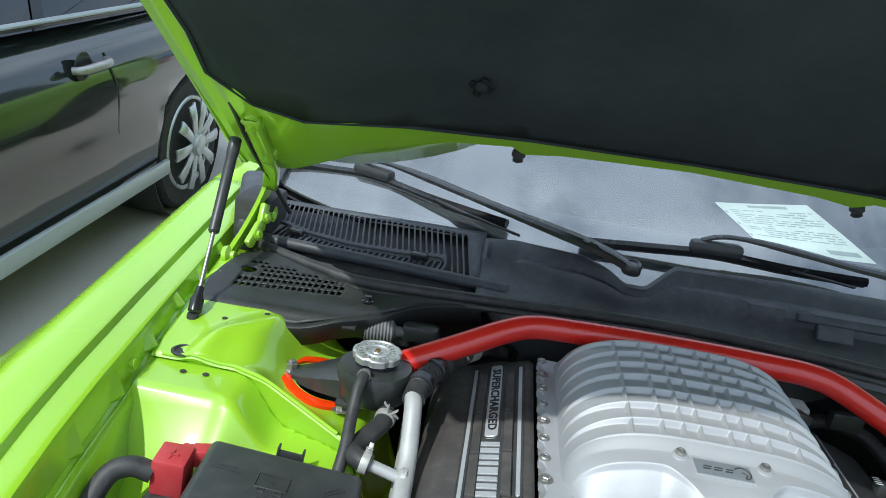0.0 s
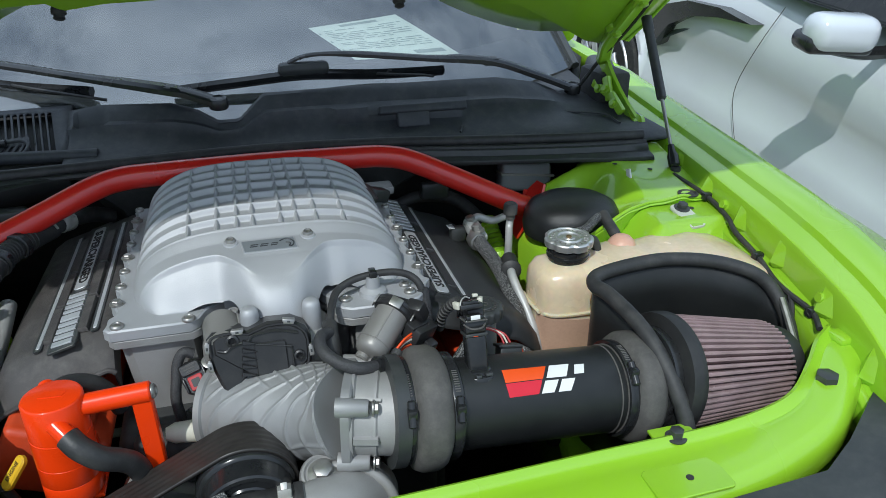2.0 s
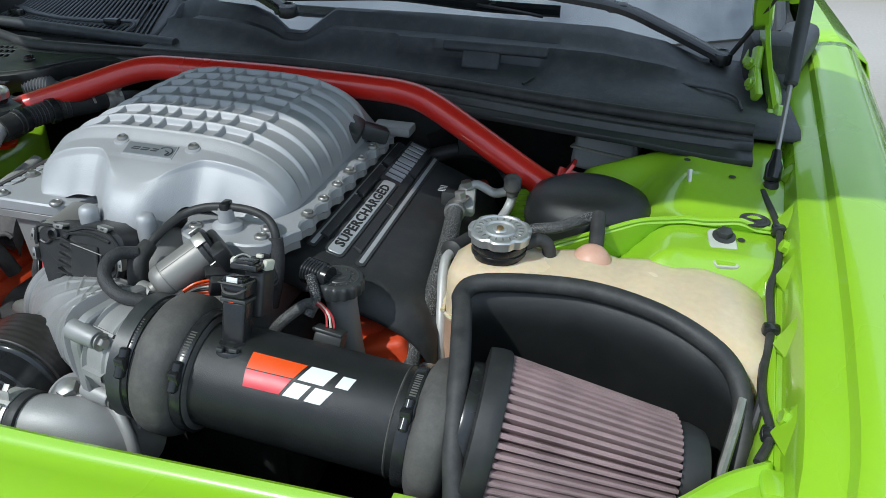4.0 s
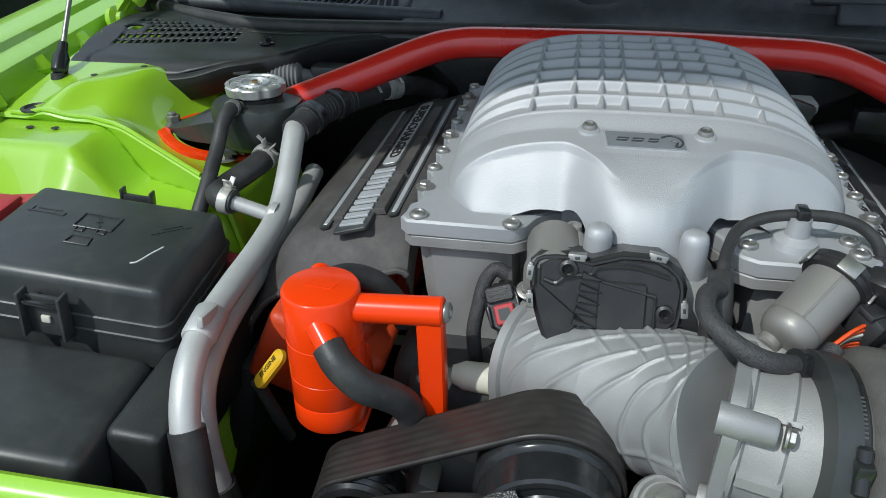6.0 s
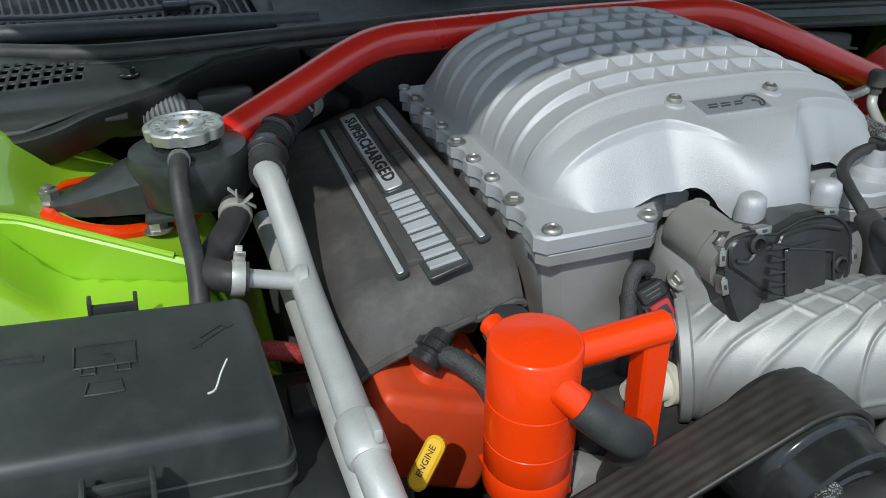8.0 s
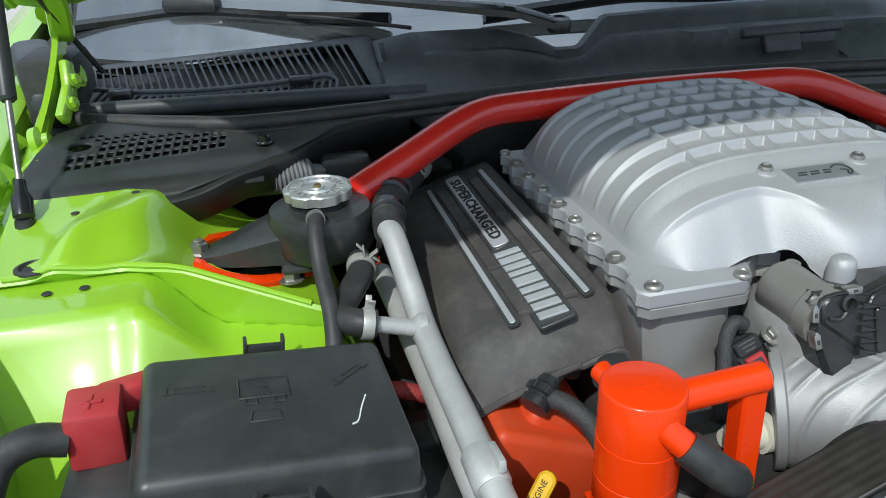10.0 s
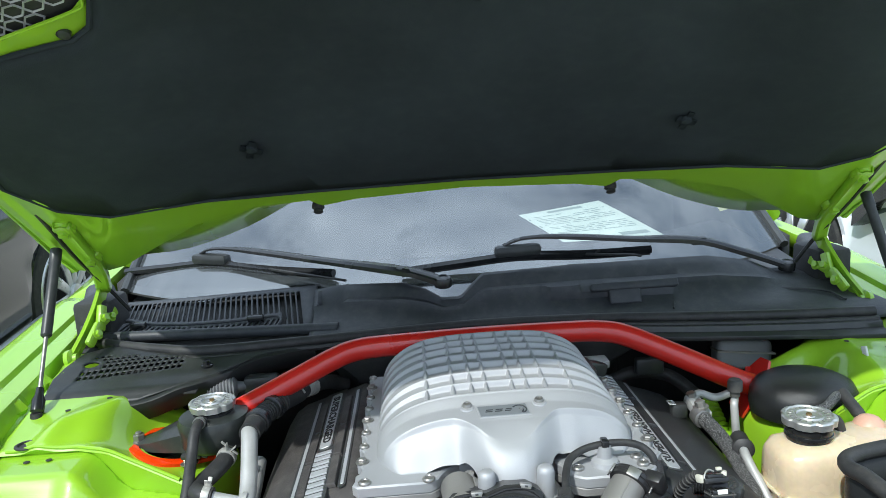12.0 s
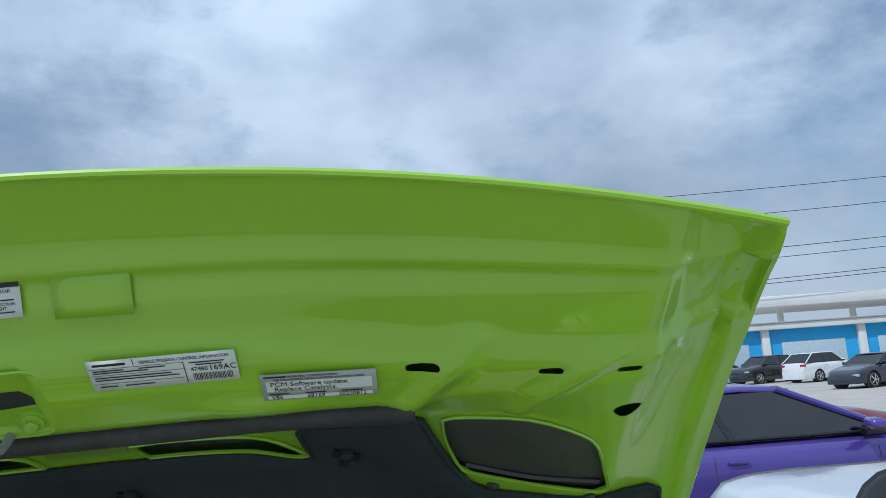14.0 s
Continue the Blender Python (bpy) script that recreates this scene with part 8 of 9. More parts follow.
part("stud", Geo().turned((-0.559, 0.305, 0.890), (-0.556, 0.300, 1), [(0, 0.004), (0.014, 0.004), (0.015, 0.007), (0.022, 0.007), (0.024, 0.004)], 14), PALE, can, "pale stud cap")
part("wiring", Geo().tube([(-0.55, 0.30, 0.885), (-0.52, 0.305, 0.880), (-0.49, 0.30, 0.895), (-0.465, 0.305, 0.905)], 0.0045, 8, 6), RUBBER, can)

# ---- power distribution box and battery terminal ----
box = thing("fuse_box", "scratched black plastic fuse box with moulded lid symbols", "fuse box", at=(-0.48, -0.07, 0.75))
bmx = bmesh.new()
bmesh.ops.create_cube(bmx, size=1)
bmesh.ops.scale(bmx, vec=(0.196, 0.150, 0.050), verts=bmx.verts)
for v in bmx.verts:
    if v.co.z > 0:
        v.co.x *= 0.93
        v.co.y *= 0.93
bmesh.ops.bevel(bmx, geom=bmx.edges[:], offset=0.009, segments=4, profile=0.5, affect="EDGES")
tilt = pose(0, 0, 0, 2.0, 7.0, 4)
bmx.transform(Matrix.Translation((-0.481, -0.066, 0.842)) @ tilt)
part("lid", Geo().bm(bmx), BLACK, box, "black lid with raised symbols")
TOPM = Matrix.Translation((-0.481, -0.066, 0.842)) @ tilt @ Matrix.Translation((0, 0, 0.0252))
for z, k in ((-0.0330, 1.010), (-0.0470, 1.022)):
    part("rim_line", Geo().slab(rounded(0.196 * k, 0.150 * k, 0.012), 0.0030, TOPM @ Matrix.Translation((0, 0, z)), 0.001), BLACK, box)
part("base", Geo().slab(rounded(0.1965, 0.1505, 0.012), 0.13, TOPM @ Matrix.Translation((0, 0, -0.0365))), BLACK, box)
for x0 in (-0.062, 0.058):
    for dx, dy, w, h in ((0, 0.02, 0.030, 0.0018), (0.004, 0.026, 0.022, 0.0018), (-0.012, 0.023, 0.0018, 0.010), (0.018, 0.021, 0.006, 0.006)):
        part("symbol_line", Geo().slab([(dx - w / 2, -h / 2), (dx + w / 2, -h / 2), (dx + w / 2, h / 2), (dx - w / 2, h / 2)], 0.001, TOPM @ Matrix.Translation((x0, dy, 0.0005)) @ pose(0, 0, 0, 0, 0, 40 if x0 > 0 else 0)), BLACK, box)
for q in ([(-0.018, 0.028), (0.018, 0.028), (0.018, 0.005), (-0.018, 0.005), (-0.018, 0.028)], [(-0.014, 0.005), (-0.014, -0.002), (-0.006, -0.002), (-0.006, 0.005)], [(0.006, 0.005), (0.006, -0.002), (0.014, -0.002), (0.014, 0.005)], [(-0.004, 0.024), (0.003, 0.017), (-0.002, 0.016), (0.005, 0.009)], [(-0.010, -0.010), (0.008, -0.010), (0.010, -0.022), (-0.012, -0.022), (-0.010, -0.010)]):
    part("symbol_line", Geo().tube([TOPM @ Vector((x - 0.006, y, 0.0003)) for x, y in q], 0.0009, 4, 1), BLACK, box)
part("scratch", Geo().tube([TOPM @ Vector((x, y, 0.0002)) for x, y in ((0.066, -0.006), (0.060, -0.020), (0.055, -0.034), (0.050, -0.037))], 0.0007, 4, 3), WHITE, box, "pale scratch")
latch_ = part("front_latch", Geo().rbox(TOPM @ Vector((-0.003, -0.0815, -0.034)), (0.036, 0.004, 0.040), 0.001, tilt), BLACK, box, "thin-walled snap latch")
for x in (-0.0205, 0.0145):
    part("latch_wall", Geo().rbox(TOPM @ Vector((x, -0.085, -0.031)), (0.0032, 0.014, 0.044), 0.001, tilt), BLACK, latch_)
part("latch_bar", Geo().rbox(TOPM @ Vector((-0.003, -0.0885, -0.018)), (0.034, 0.004, 0.004), 0.001, tilt), BLACK_GLOSS, latch_)
part("latch_tooth", Geo().rbox(TOPM @ Vector((-0.003, -0.0845, -0.036)), (0.008, 0.003, 0.007), 0.001, tilt), PALE, latch_)
part("rear_latch", Geo().rbox(TOPM @ Vector((0.0, 0.078, -0.012)), (0.032, 0.004, 0.020), 0.001, tilt).rbox(TOPM @ Vector((-0.015, 0.080, -0.006)), (0.003, 0.010, 0.018), 0.001, tilt).rbox(TOPM @ Vector((0.015, 0.080, -0.006)), (0.003, 0.010, 0.018), 0.001, tilt), BLACK, box)
part("side_tray", Geo().rbox((-0.372, -0.118, 0.752), (0.046, 0.225, 0.080), 0.008, pose(0, 0, 0, 0, 6, 2), 3).rbox((-0.366, -0.05, 0.794), (0.020, 0.030, 0.012), 0.003), FILTER_BLACK, box, "black side tray")
bat = thing("battery_cover", "smooth black plastic box beside the fuse box", "cover", at=(-0.5, -0.22, 0.7))
part("cover", Geo().rbox((-0.49, -0.212, 0.772), (0.20, 0.125, 0.07), 0.012, pose(0, 0, 0, 2, 7, 4), 3), BLACK, bat)
part("base", Geo().rbox((-0.495, -0.215, 0.69), (0.19, 0.12, 0.12), 0.008), DARK, bat)
term = thing("jump_terminal", "red plastic cover of the positive jump terminal", "terminal cover", at=(-0.61, -0.03, 0.82))
part("cover", Geo().rbox((-0.606, -0.040, 0.852), (0.038, 0.042, 0.046), 0.004, pose(0, 0, 0, 0, 4, 6)), REDCAP, term)
part("arm", Geo().rbox((-0.582, -0.012, 0.858), (0.05, 0.022, 0.022), 0.004, pose(0, 0, 0, 0, 0, 16)), REDCAP, term)
part("plus_bar", Geo().rbox((-0.606, -0.043, 0.8755), (0.018, 0.0035, 0.001), 0.0003), REDCAP, term)
part("plus_bar", Geo().rbox((-0.606, -0.043, 0.8755), (0.0035, 0.018, 0.001), 0.0003), REDCAP, term)
part("cable", Geo().tube([(-0.622, -0.055, 0.855), (-0.645, -0.06, 0.862), (-0.665, -0.075, 0.855), (-0.672, -0.11, 0.825), (-0.668, -0.16, 0.78)], 0.012, 12, 6), RUBBER, term, "taped black cable")
part("base", Geo().rbox((-0.60, -0.06, 0.80), (0.06, 0.09, 0.06), 0.006), BLACK, term)
lk = thing("red_cable_sleeve", "red mesh cable sleeve behind the pipes", "cable", at=(-0.38, 0.0, 0.82))
part("sleeve", Geo().tube([(-0.44, 0.012, 0.795), (-0.39, 0.004, 0.806), (-0.365, 0.0, 0.802), (-0.32, 0.0, 0.78)], 0.008, 12, 5), mat("red_mesh_sleeve", (0.30, 0.03, 0.03), 0.7, 0, 0.5, 300, 0.9, 600), lk)

# ---- oil catch can ----
cc = thing("catch_can", "glossy orange oil catch can with arm and black hoses", "catch can", at=(-0.232, -0.155, 0.78))
cx, cy = -0.233, -0.153
part("can", Geo().turned((cx, cy, 0.770), (cx, cy, 1), [(0, 0.028), (0.003, 0.0298), (0.022, 0.0298), (0.023, 0.0292), (0.024, 0.0298), (0.046, 0.0298), (0.0465, 0.0292), (0.047, 0.0298), (0.078, 0.0298), (0.0785, 0.0290), (0.079, 0.0295), (0.1185, 0.0295), (0.1205, 0.0282), (0.121, 0.027)], 64), ORANGE, cc, "orange cylindrical can")
part("lid_mark", Geo().slab([(-0.012, -0.004), (0.010, -0.006), (0.013, 0.003), (-0.008, 0.006)], 0.0008, Matrix.Translation((cx, cy + 0.002, 0.8915))), ORANGE, cc)
part("lid_port", Geo().cyl((cx - 0.008, cy + 0.018, 0.8745), (cx - 0.014, cy + 0.040, 0.8800), 0.0082, 18), ORANGE, cc)
part("side_port", Geo().cyl((cx + 0.003, cy - 0.022, 0.872), (cx + 0.022, cy - 0.040, 0.856), 0.0098, 20), ORANGE, cc)
part("port_hose", Geo().tube([(cx + 0.015, cy - 0.034, 0.862), (cx + 0.026, cy - 0.043, 0.853), (cx + 0.042, cy - 0.044, 0.838), (cx + 0.056, cy - 0.034, 0.824), (cx + 0.066, cy - 0.022, 0.806), (cx + 0.070, cy - 0.010, 0.780), (cx + 0.070, cy, 0.745)], 0.0122, 16, 6), RUBBER, cc, "black rubber hose")
part("cross_arm", Geo().cyl((cx + 0.024, cy - 0.001, 0.875), (-0.1395, -0.154, 0.8793), 0.0112, 28), ORANGE, cc)
post = [(-0.010, 0.0), (0.0098, 0.0), (0.010, -0.06), (0.009, -0.105), (-0.009, -0.106), (-0.010, -0.05)]
part("down_post", Geo().slab(post, 0.016, plane_at((-0.1495, -0.162, 0.8785), (1, 0.05, 0.03), (0.05, 0.02, 1)), 0.002), ORANGE, cc, "flat orange post")
part("post_bolt", button(Geo(), (-0.139, -0.154, 0.879), (1, -0.2, 0.05), 0.008, 0.004), STEEL, cc)
part("base_bracket", Geo().rbox((cx + 0.004, cy + 0.012, 0.764), (0.05, 0.05, 0.006), 0.002).rbox((cx + 0.022, cy + 0.03, 0.785), (0.005, 0.02, 0.06), 0.002, pose(0, 0, 0, 10, 0, 0)), ORANGE, cc)
part("intake_hose", Geo().tube([(cx - 0.010, cy + 0.036, 0.872), (cx + 0.004, cy + 0.058, 0.866), (cx + 0.022, cy + 0.072, 0.852), (cx + 0.034, cy + 0.082, 0.830), (cx + 0.040, cy + 0.09, 0.80)], 0.0095, 14, 6), RUBBER, cc, "black intake hose")
part("pvc_hose", Geo().tube([(cx - 0.035, cy + 0.095, 0.818), (cx - 0.022, cy + 0.078, 0.822), (cx - 0.008, cy + 0.060, 0.812), (cx + 0.002, cy + 0.045, 0.79)], 0.0085, 12, 5), BRAID, cc)
dip = thing("oil_dipstick", "yellow plastic dipstick handle", "dipstick", at=(-0.3, -0.13, 0.76))
dm = plane_at((-0.298, -0.130, 0.786), (0.55, 0.25, 0.75), (-0.5, 0.6, 0.2))
part("handle", Geo().slab(rounded(0.041, 0.0145, 0.007), 0.006, dm, 0.002), YELLOW, dip)
words("ENGINE", 0.0066, dm @ Matrix.Translation((0.002, 0, 0.0006)), INK, dip, depth=0.0002)
part("tube", Geo().tube([(-0.312, -0.125, 0.765), (-0.308, -0.118, 0.74), (-0.30, -0.10, 0.68)], 0.006, 10, 3), BLACK, dip)
cn = thing("ignition_connector", "black coil connector with cable below the cover", "connector", at=(-0.26, -0.07, 0.82))
part("plug_body", Geo().turned((-0.279, -0.066, 0.815), (-0.255, -0.048, 0.830), [(0, 0.008), (0.001, 0.0125), (0.008, 0.0128), (0.009, 0.0112), (0.012, 0.0112), (0.013, 0.0132), (0.020, 0.0132), (0.022, 0.0105), (0.030, 0.0095)], 24), ACT, cn, "round black plug")
for k in range(9):
    a = 2 * math.pi * k / 9
    o, ax = Vector((-0.279, -0.066, 0.815)), Vector((0.024, 0.018, 0.015)).normalized()
    u = ax.orthogonal().normalized()
    n = u * math.cos(a) + ax.cross(u) * math.sin(a)
    part("grip_rib", Geo().tube([o + ax * 0.013 + n * 0.0134, o + ax * 0.020 + n * 0.0134], 0.0011, 6, 1), ACT, cn)
part("cable", Geo().tube([(-0.258, -0.050, 0.828), (-0.250, -0.044, 0.830), (-0.24, -0.035, 0.825), (-0.225, -0.02, 0.81)], 0.008, 10, 5), BRAID, cn)

# ---- stickers under the hood, papers behind the glass ----
def hood_sticker(name, label, x0, x1, k0, k1, material, skew=0.0):
    """A sticker lying on the hood's inner panel between x0..x1 and stations k0..k1; returns it and a map from its unit square."""
    s = thing(name, label, "sticker", at=on_hood((x0 + x1) / 2, (k0 + k1) / 2 * KS, emboss((x0 + x1) / 2, (k0 + k1) / 2 * KS)))

    def put(u, v, off=0.0):
        x, kk = x0 + (x1 - x0) * u, (k0 + (k1 - k0) * v + skew * u) * KS
        c = on_hood((x0 + x1) / 2, (k0 + k1) / 2 * KS, emboss((x0 + x1) / 2, (k0 + k1) / 2 * KS) + 0.0036)
        ux = (on_hood(x1, (k0 + k1) / 2 * KS) - on_hood(x0, (k0 + k1) / 2 * KS)).normalized()
        uy = (on_hood((x0 + x1) / 2, (k1) * KS) - on_hood((x0 + x1) / 2, (k0) * KS))
        m = plane_at(c, ux, uy)
        return m @ Vector(((u - 0.5) * (x1 - x0), (v - 0.5) * uy.length + skew * (u - 0.5) * 0.03, off)), m, uy.length

    part("backing", Geo().grid([[put(u, v)[0] for u in np.linspace(0, 1, 5)] for v in np.linspace(0, 1, 4)]), material, s, solid=0.0004)
    return s, put


def bar(s, put, u0, u1, v0, v1, material, name="text_bar"):
    part(name, Geo().grid([[put(u, v, 0.0006)[0] for u in (u0, u1)] for v in (v0, v1)]), material, s)


def line(s, put, text, u, v, size, material=INK, wide=1.0):
    p, m, _ = put(u, v, 0.0007)
    r = m.copy()
    r.translation = p
    words(text, size, r, material, s, depth=0.0001, wide=wide)


s, put = hood_sticker("emission_label", "white printed emission control label on the hood", 0.1065, 0.2335, 6.36, 7.10, LABEL)
line(s, put, "VEHICLE EMISSION CONTROL INFORMATION", 0.655, 0.86, 0.0047, wide=0.80)
bar(s, put, 0.04, 0.26, 0.82, 0.90, INK)
for v in (0.74, 0.52, 0.24):
    bar(s, put, 0.01, 0.64, v - 0.006, v + 0.006, INK)
bar(s, put, 0.64, 0.645, 0.04, 0.76, INK)
bar(s, put, 0.31, 0.315, 0.78, 0.98, INK)
for v, u0, u1 in ((0.67, 0.03, 0.24), (0.67, 0.34, 0.52), (0.60, 0.03, 0.40), (0.44, 0.03, 0.55), (0.36, 0.03, 0.60), (0.14, 0.05, 0.17), (0.14, 0.22, 0.42), (0.70, 0.68, 0.92), (0.62, 0.72, 0.90)):
    bar(s, put, u0, u1, v - 0.018, v + 0.018, INK)
line(s, put, "47480", 0.74, 0.47, 0.0060)
line(s, put, "169AC", 0.90, 0.48, 0.0085)
for i in range(26):
    bar(s, put, 0.69 + 0.0105 * i, 0.69 + 0.0105 * i + (0.0055 if i % 3 else 0.0035), 0.10, 0.33, INK, "code_stripe")

s, put = hood_sticker("modification_label", "grey service label with handwriting on the hood", 0.250, 0.3535, 5.62, 6.46, GREYLABEL)
part("writing_field", Geo().grid([[put(u, v, 0.0004)[0] for u in (0.04, 0.96)] for v in (0.34, 0.74)]), LABEL, s)
part("writing_field", Geo().grid([[put(u, v, 0.0004)[0] for u in (0.04, 0.96)] for v in (0.05, 0.18)]), LABEL, s)
line(s, put, "PCM Software update.", 0.42, 0.62, 0.0078)
line(s, put, "Replace Catalysts.", 0.38, 0.43, 0.0078)
line(s, put, "V86", 0.12, 0.115, 0.0065)
line(s, put, "68169", 0.46, 0.115, 0.0065)
line(s, put, "20200812", 0.78, 0.115, 0.0065)
line(s, put, "THE FOLLOWING MODIFICATIONS HAVE BEEN MADE", 0.5, 0.80, 0.0034)
line(s, put, "AUTHORIZED MODIFICATIONS", 0.42, 0.91, 0.0036)
bar(s, put, 0.03, 0.22, 0.88, 0.94, INK)
for u in (0.14, 0.46, 0.78):
    bar(s, put, u - 0.09, u + 0.09, 0.225, 0.265, INK)

s, put = hood_sticker("caution_label", "white steering fluid caution label with dark heading", -0.078, 0.062, 7.96, 8.58, LABEL)
bar(s, put, 0.0, 1.0, 0.80, 1.0, INK, "heading_band")
p, m, _ = put(0.5, 0.90, 0.0010)
r = m.copy()
r.translation = p
words("CAUTION/AVERTISSEMENT", 0.0066, r, WHITE, s, depth=0.0001)
for v, t, z in ((0.70, "THIS SYSTEM REQUIRES HYDRAULIC SYSTEM/POWER STEERING FLUID", 0.0040), (0.58, "MS-10838 PART NUMBER 68234631AA OR EQUIVALENT", 0.0040), (0.36, "CE SYSTEME NECESSITE UN SYSTEME HYDRAULIQUE/DU LIQUIDE DE DIRECTION", 0.0036), (0.25, "ASSISTEE MS-10838 NUMERO DE PIECE 68234631AA OU EQUIVALENT", 0.0038)):
    line(s, put, t, 0.5, v, z)
for v, u0, u1 in ((0.47, 0.04, 0.44), (0.47, 0.50, 0.96), (0.15, 0.04, 0.96), (0.07, 0.03, 0.80)):
    bar(s, put, u0, u1, v - 0.016, v + 0.016, INK)

s, put = hood_sticker("refrigerant_label", "white and yellow refrigerant label on the hood", -0.212, -0.082, 6.22, 6.90, LABEL)
bar(s, put, 0.12, 0.40, 0.72, 1.0, YELLOW, "yellow_band")
bar(s, put, 0.12, 0.40, 0.0, 0.70, INK, "symbol_field")
bar(s, put, 0.29, 0.39, 0.38, 0.68, YELLOW, "yellow_symbol")
bar(s, put, 0.29, 0.39, 0.04, 0.34, YELLOW, "yellow_symbol")
bar(s, put, 0.22, 0.30, 0.78, 0.95, INK, "triangle_symbol")
bar(s, put, 0.15, 0.25, 0.10, 0.55, GREYLABEL, "round_symbol")
for i in range(12):
    bar(s, put, 0.015, 0.09, 0.06 + 0.075 * i, 0.06 + 0.075 * i + (0.045 if i % 2 else 0.03), INK, "code_stripe")
line(s, put, "R-1234yf", 0.50, 0.86, 0.0072)
line(s, put, "709g (1.56 lb)", 0.82, 0.60, 0.0056)
line(s, put, "624g (1.38 lb)", 0.82, 0.45, 0.0056)
line(s, put, "6.2L", 0.46, 0.45, 0.0056)
line(s, put, "PAG", 0.55, 0.12, 0.0066)
bar(s, put, 0.42, 0.99, 0.235, 0.250, INK)
bar(s, put, 0.44, 0.60, 0.56, 0.62, INK)
bar(s, put, 0.68, 0.97, 0.10, 0.14, INK)
for x in (0.088, -0.165):
    s, put = hood_sticker("adhesive_patch", "clear adhesive patch stuck on the green paint", x, x + 0.066, 7.86, 8.62, LIME_IN)

paper = thing("window_paper", "white printed price sheet behind the windscreen", "paper", at=(0.3, 0.75, 1.05))
corners = [(0.14, 0.26), (0.34, 0.29), (0.455, 0.135), (0.22, 0.15)]


def on_paper(u, v, off=0.0):
    a = [corners[0][i] * (1 - u) + corners[1][i] * u for i in (0, 1)]
    b = [corners[3][i] * (1 - u) + corners[2][i] * u for i in (0, 1)]
    x, q = a[0] * (1 - v) + b[0] * v, a[1] * (1 - v) + b[1] * v
    return Vector(glass_pt(x, q)) + Vector((0, 0.004, -0.009 + off))


part("sheet", Geo().grid([[on_paper(u, v) for u in np.linspace(0, 1, 9)] for v in np.linspace(0, 1, 9)]), mat("white_paper", (0.74, 0.80, 0.76), 0.6, 0, 0.04, 12), paper)
random.seed(4)
grey = mat("grey_print", (0.30, 0.36, 0.34), 0.6, 0, 0.1, 30)
part("heading_bar", Geo().grid([[on_paper(u, v, 0.0008) for u in (0.30, 0.72)] for v in (0.05, 0.10)]), grey, paper)
for r in range(13):
    v = 0.16 + 0.045 * r
    u = 0.08
    while u < 0.9:
        w = random.uniform(0.05, 0.22)
        if random.random() < 0.75:
            part("text_bar", Geo().grid([[on_paper(q, p, 0.0008) for q in np.linspace(u, min(0.93, u + w), 3)] for p in (v, v + 0.016)]), grey, paper)
        u += w + 0.03
part("price_bar", Geo().grid([[on_paper(u, v, 0.0008) for u in (0.62, 0.70, 0.80, 0.92)] for v in (0.84, 0.92)]), grey, paper)
for v in (0.2, 0.45, 0.7):
    part("edge_mark", Geo().grid([[on_paper(u, q, 0.0008) for u in (0.012, 0.03)] for q in (v, v + 0.05)]), grey, paper)
st = thing("inspection_sticker", "small pale yellow windscreen sticker", "sticker", at=(0.69, 0.85, 1.07))


def on_stick(u, v, off=0.0):
    return Vector(glass_pt(0.640 + 0.062 * u, 0.232 - 0.058 * v + 0.002 * u)) + Vector((0, 0.002, -0.006 + off))


part("sheet", Geo().grid([[on_stick(u, v) for u in np.linspace(0, 1, 4)] for v in np.linspace(0, 1, 4)]), mat("pale_yellow_paper", (0.72, 0.70, 0.35), 0.5, 0, 0.05, 20), st)
p0 = on_stick(0.32, 0.5, 0.001)
words("5", 0.034, plane_at(p0, on_stick(1, 0.5) - on_stick(0, 0.5), on_stick(0.5, 0) - on_stick(0.5, 1)), INK, st, depth=0.0002)
for k in range(3):
    part("text_bar", Geo().grid([[on_stick(u, v, 0.001) for u in (0.60, 0.90)] for v in (0.20 + 0.25 * k, 0.32 + 0.25 * k)]), grey, st)

# ---- neighbouring cars, lot and street ----
I4 = Matrix()


def paint(name, colour, rough=0.22, metal=0.0):
    return mat(name, colour, rough, metal, 0.05, 2, 0.0, 400, coat=0.8, rvar=0.04, dust=0.04)


TYRE = mat("tyre_rubber", (0.022, 0.022, 0.023), 0.8, 0, 0.2, 12, 0.4, 120, dust=0.15)
RIM = mat("silver_alloy", (0.55, 0.56, 0.57), 0.32, 0.6, 0.08, 12)
RIM_DARK = mat("dark_alloy", (0.04, 0.04, 0.045), 0.35, 0.5, 0.08, 12)
HEADLAMP = mat("lamp_lens", (0.45, 0.47, 0.48), 0.15, 0.2, 0.05, 20)
TAIL = mat("red_lamp_lens", (0.40, 0.01, 0.01), 0.2, 0, 0.05, 20)


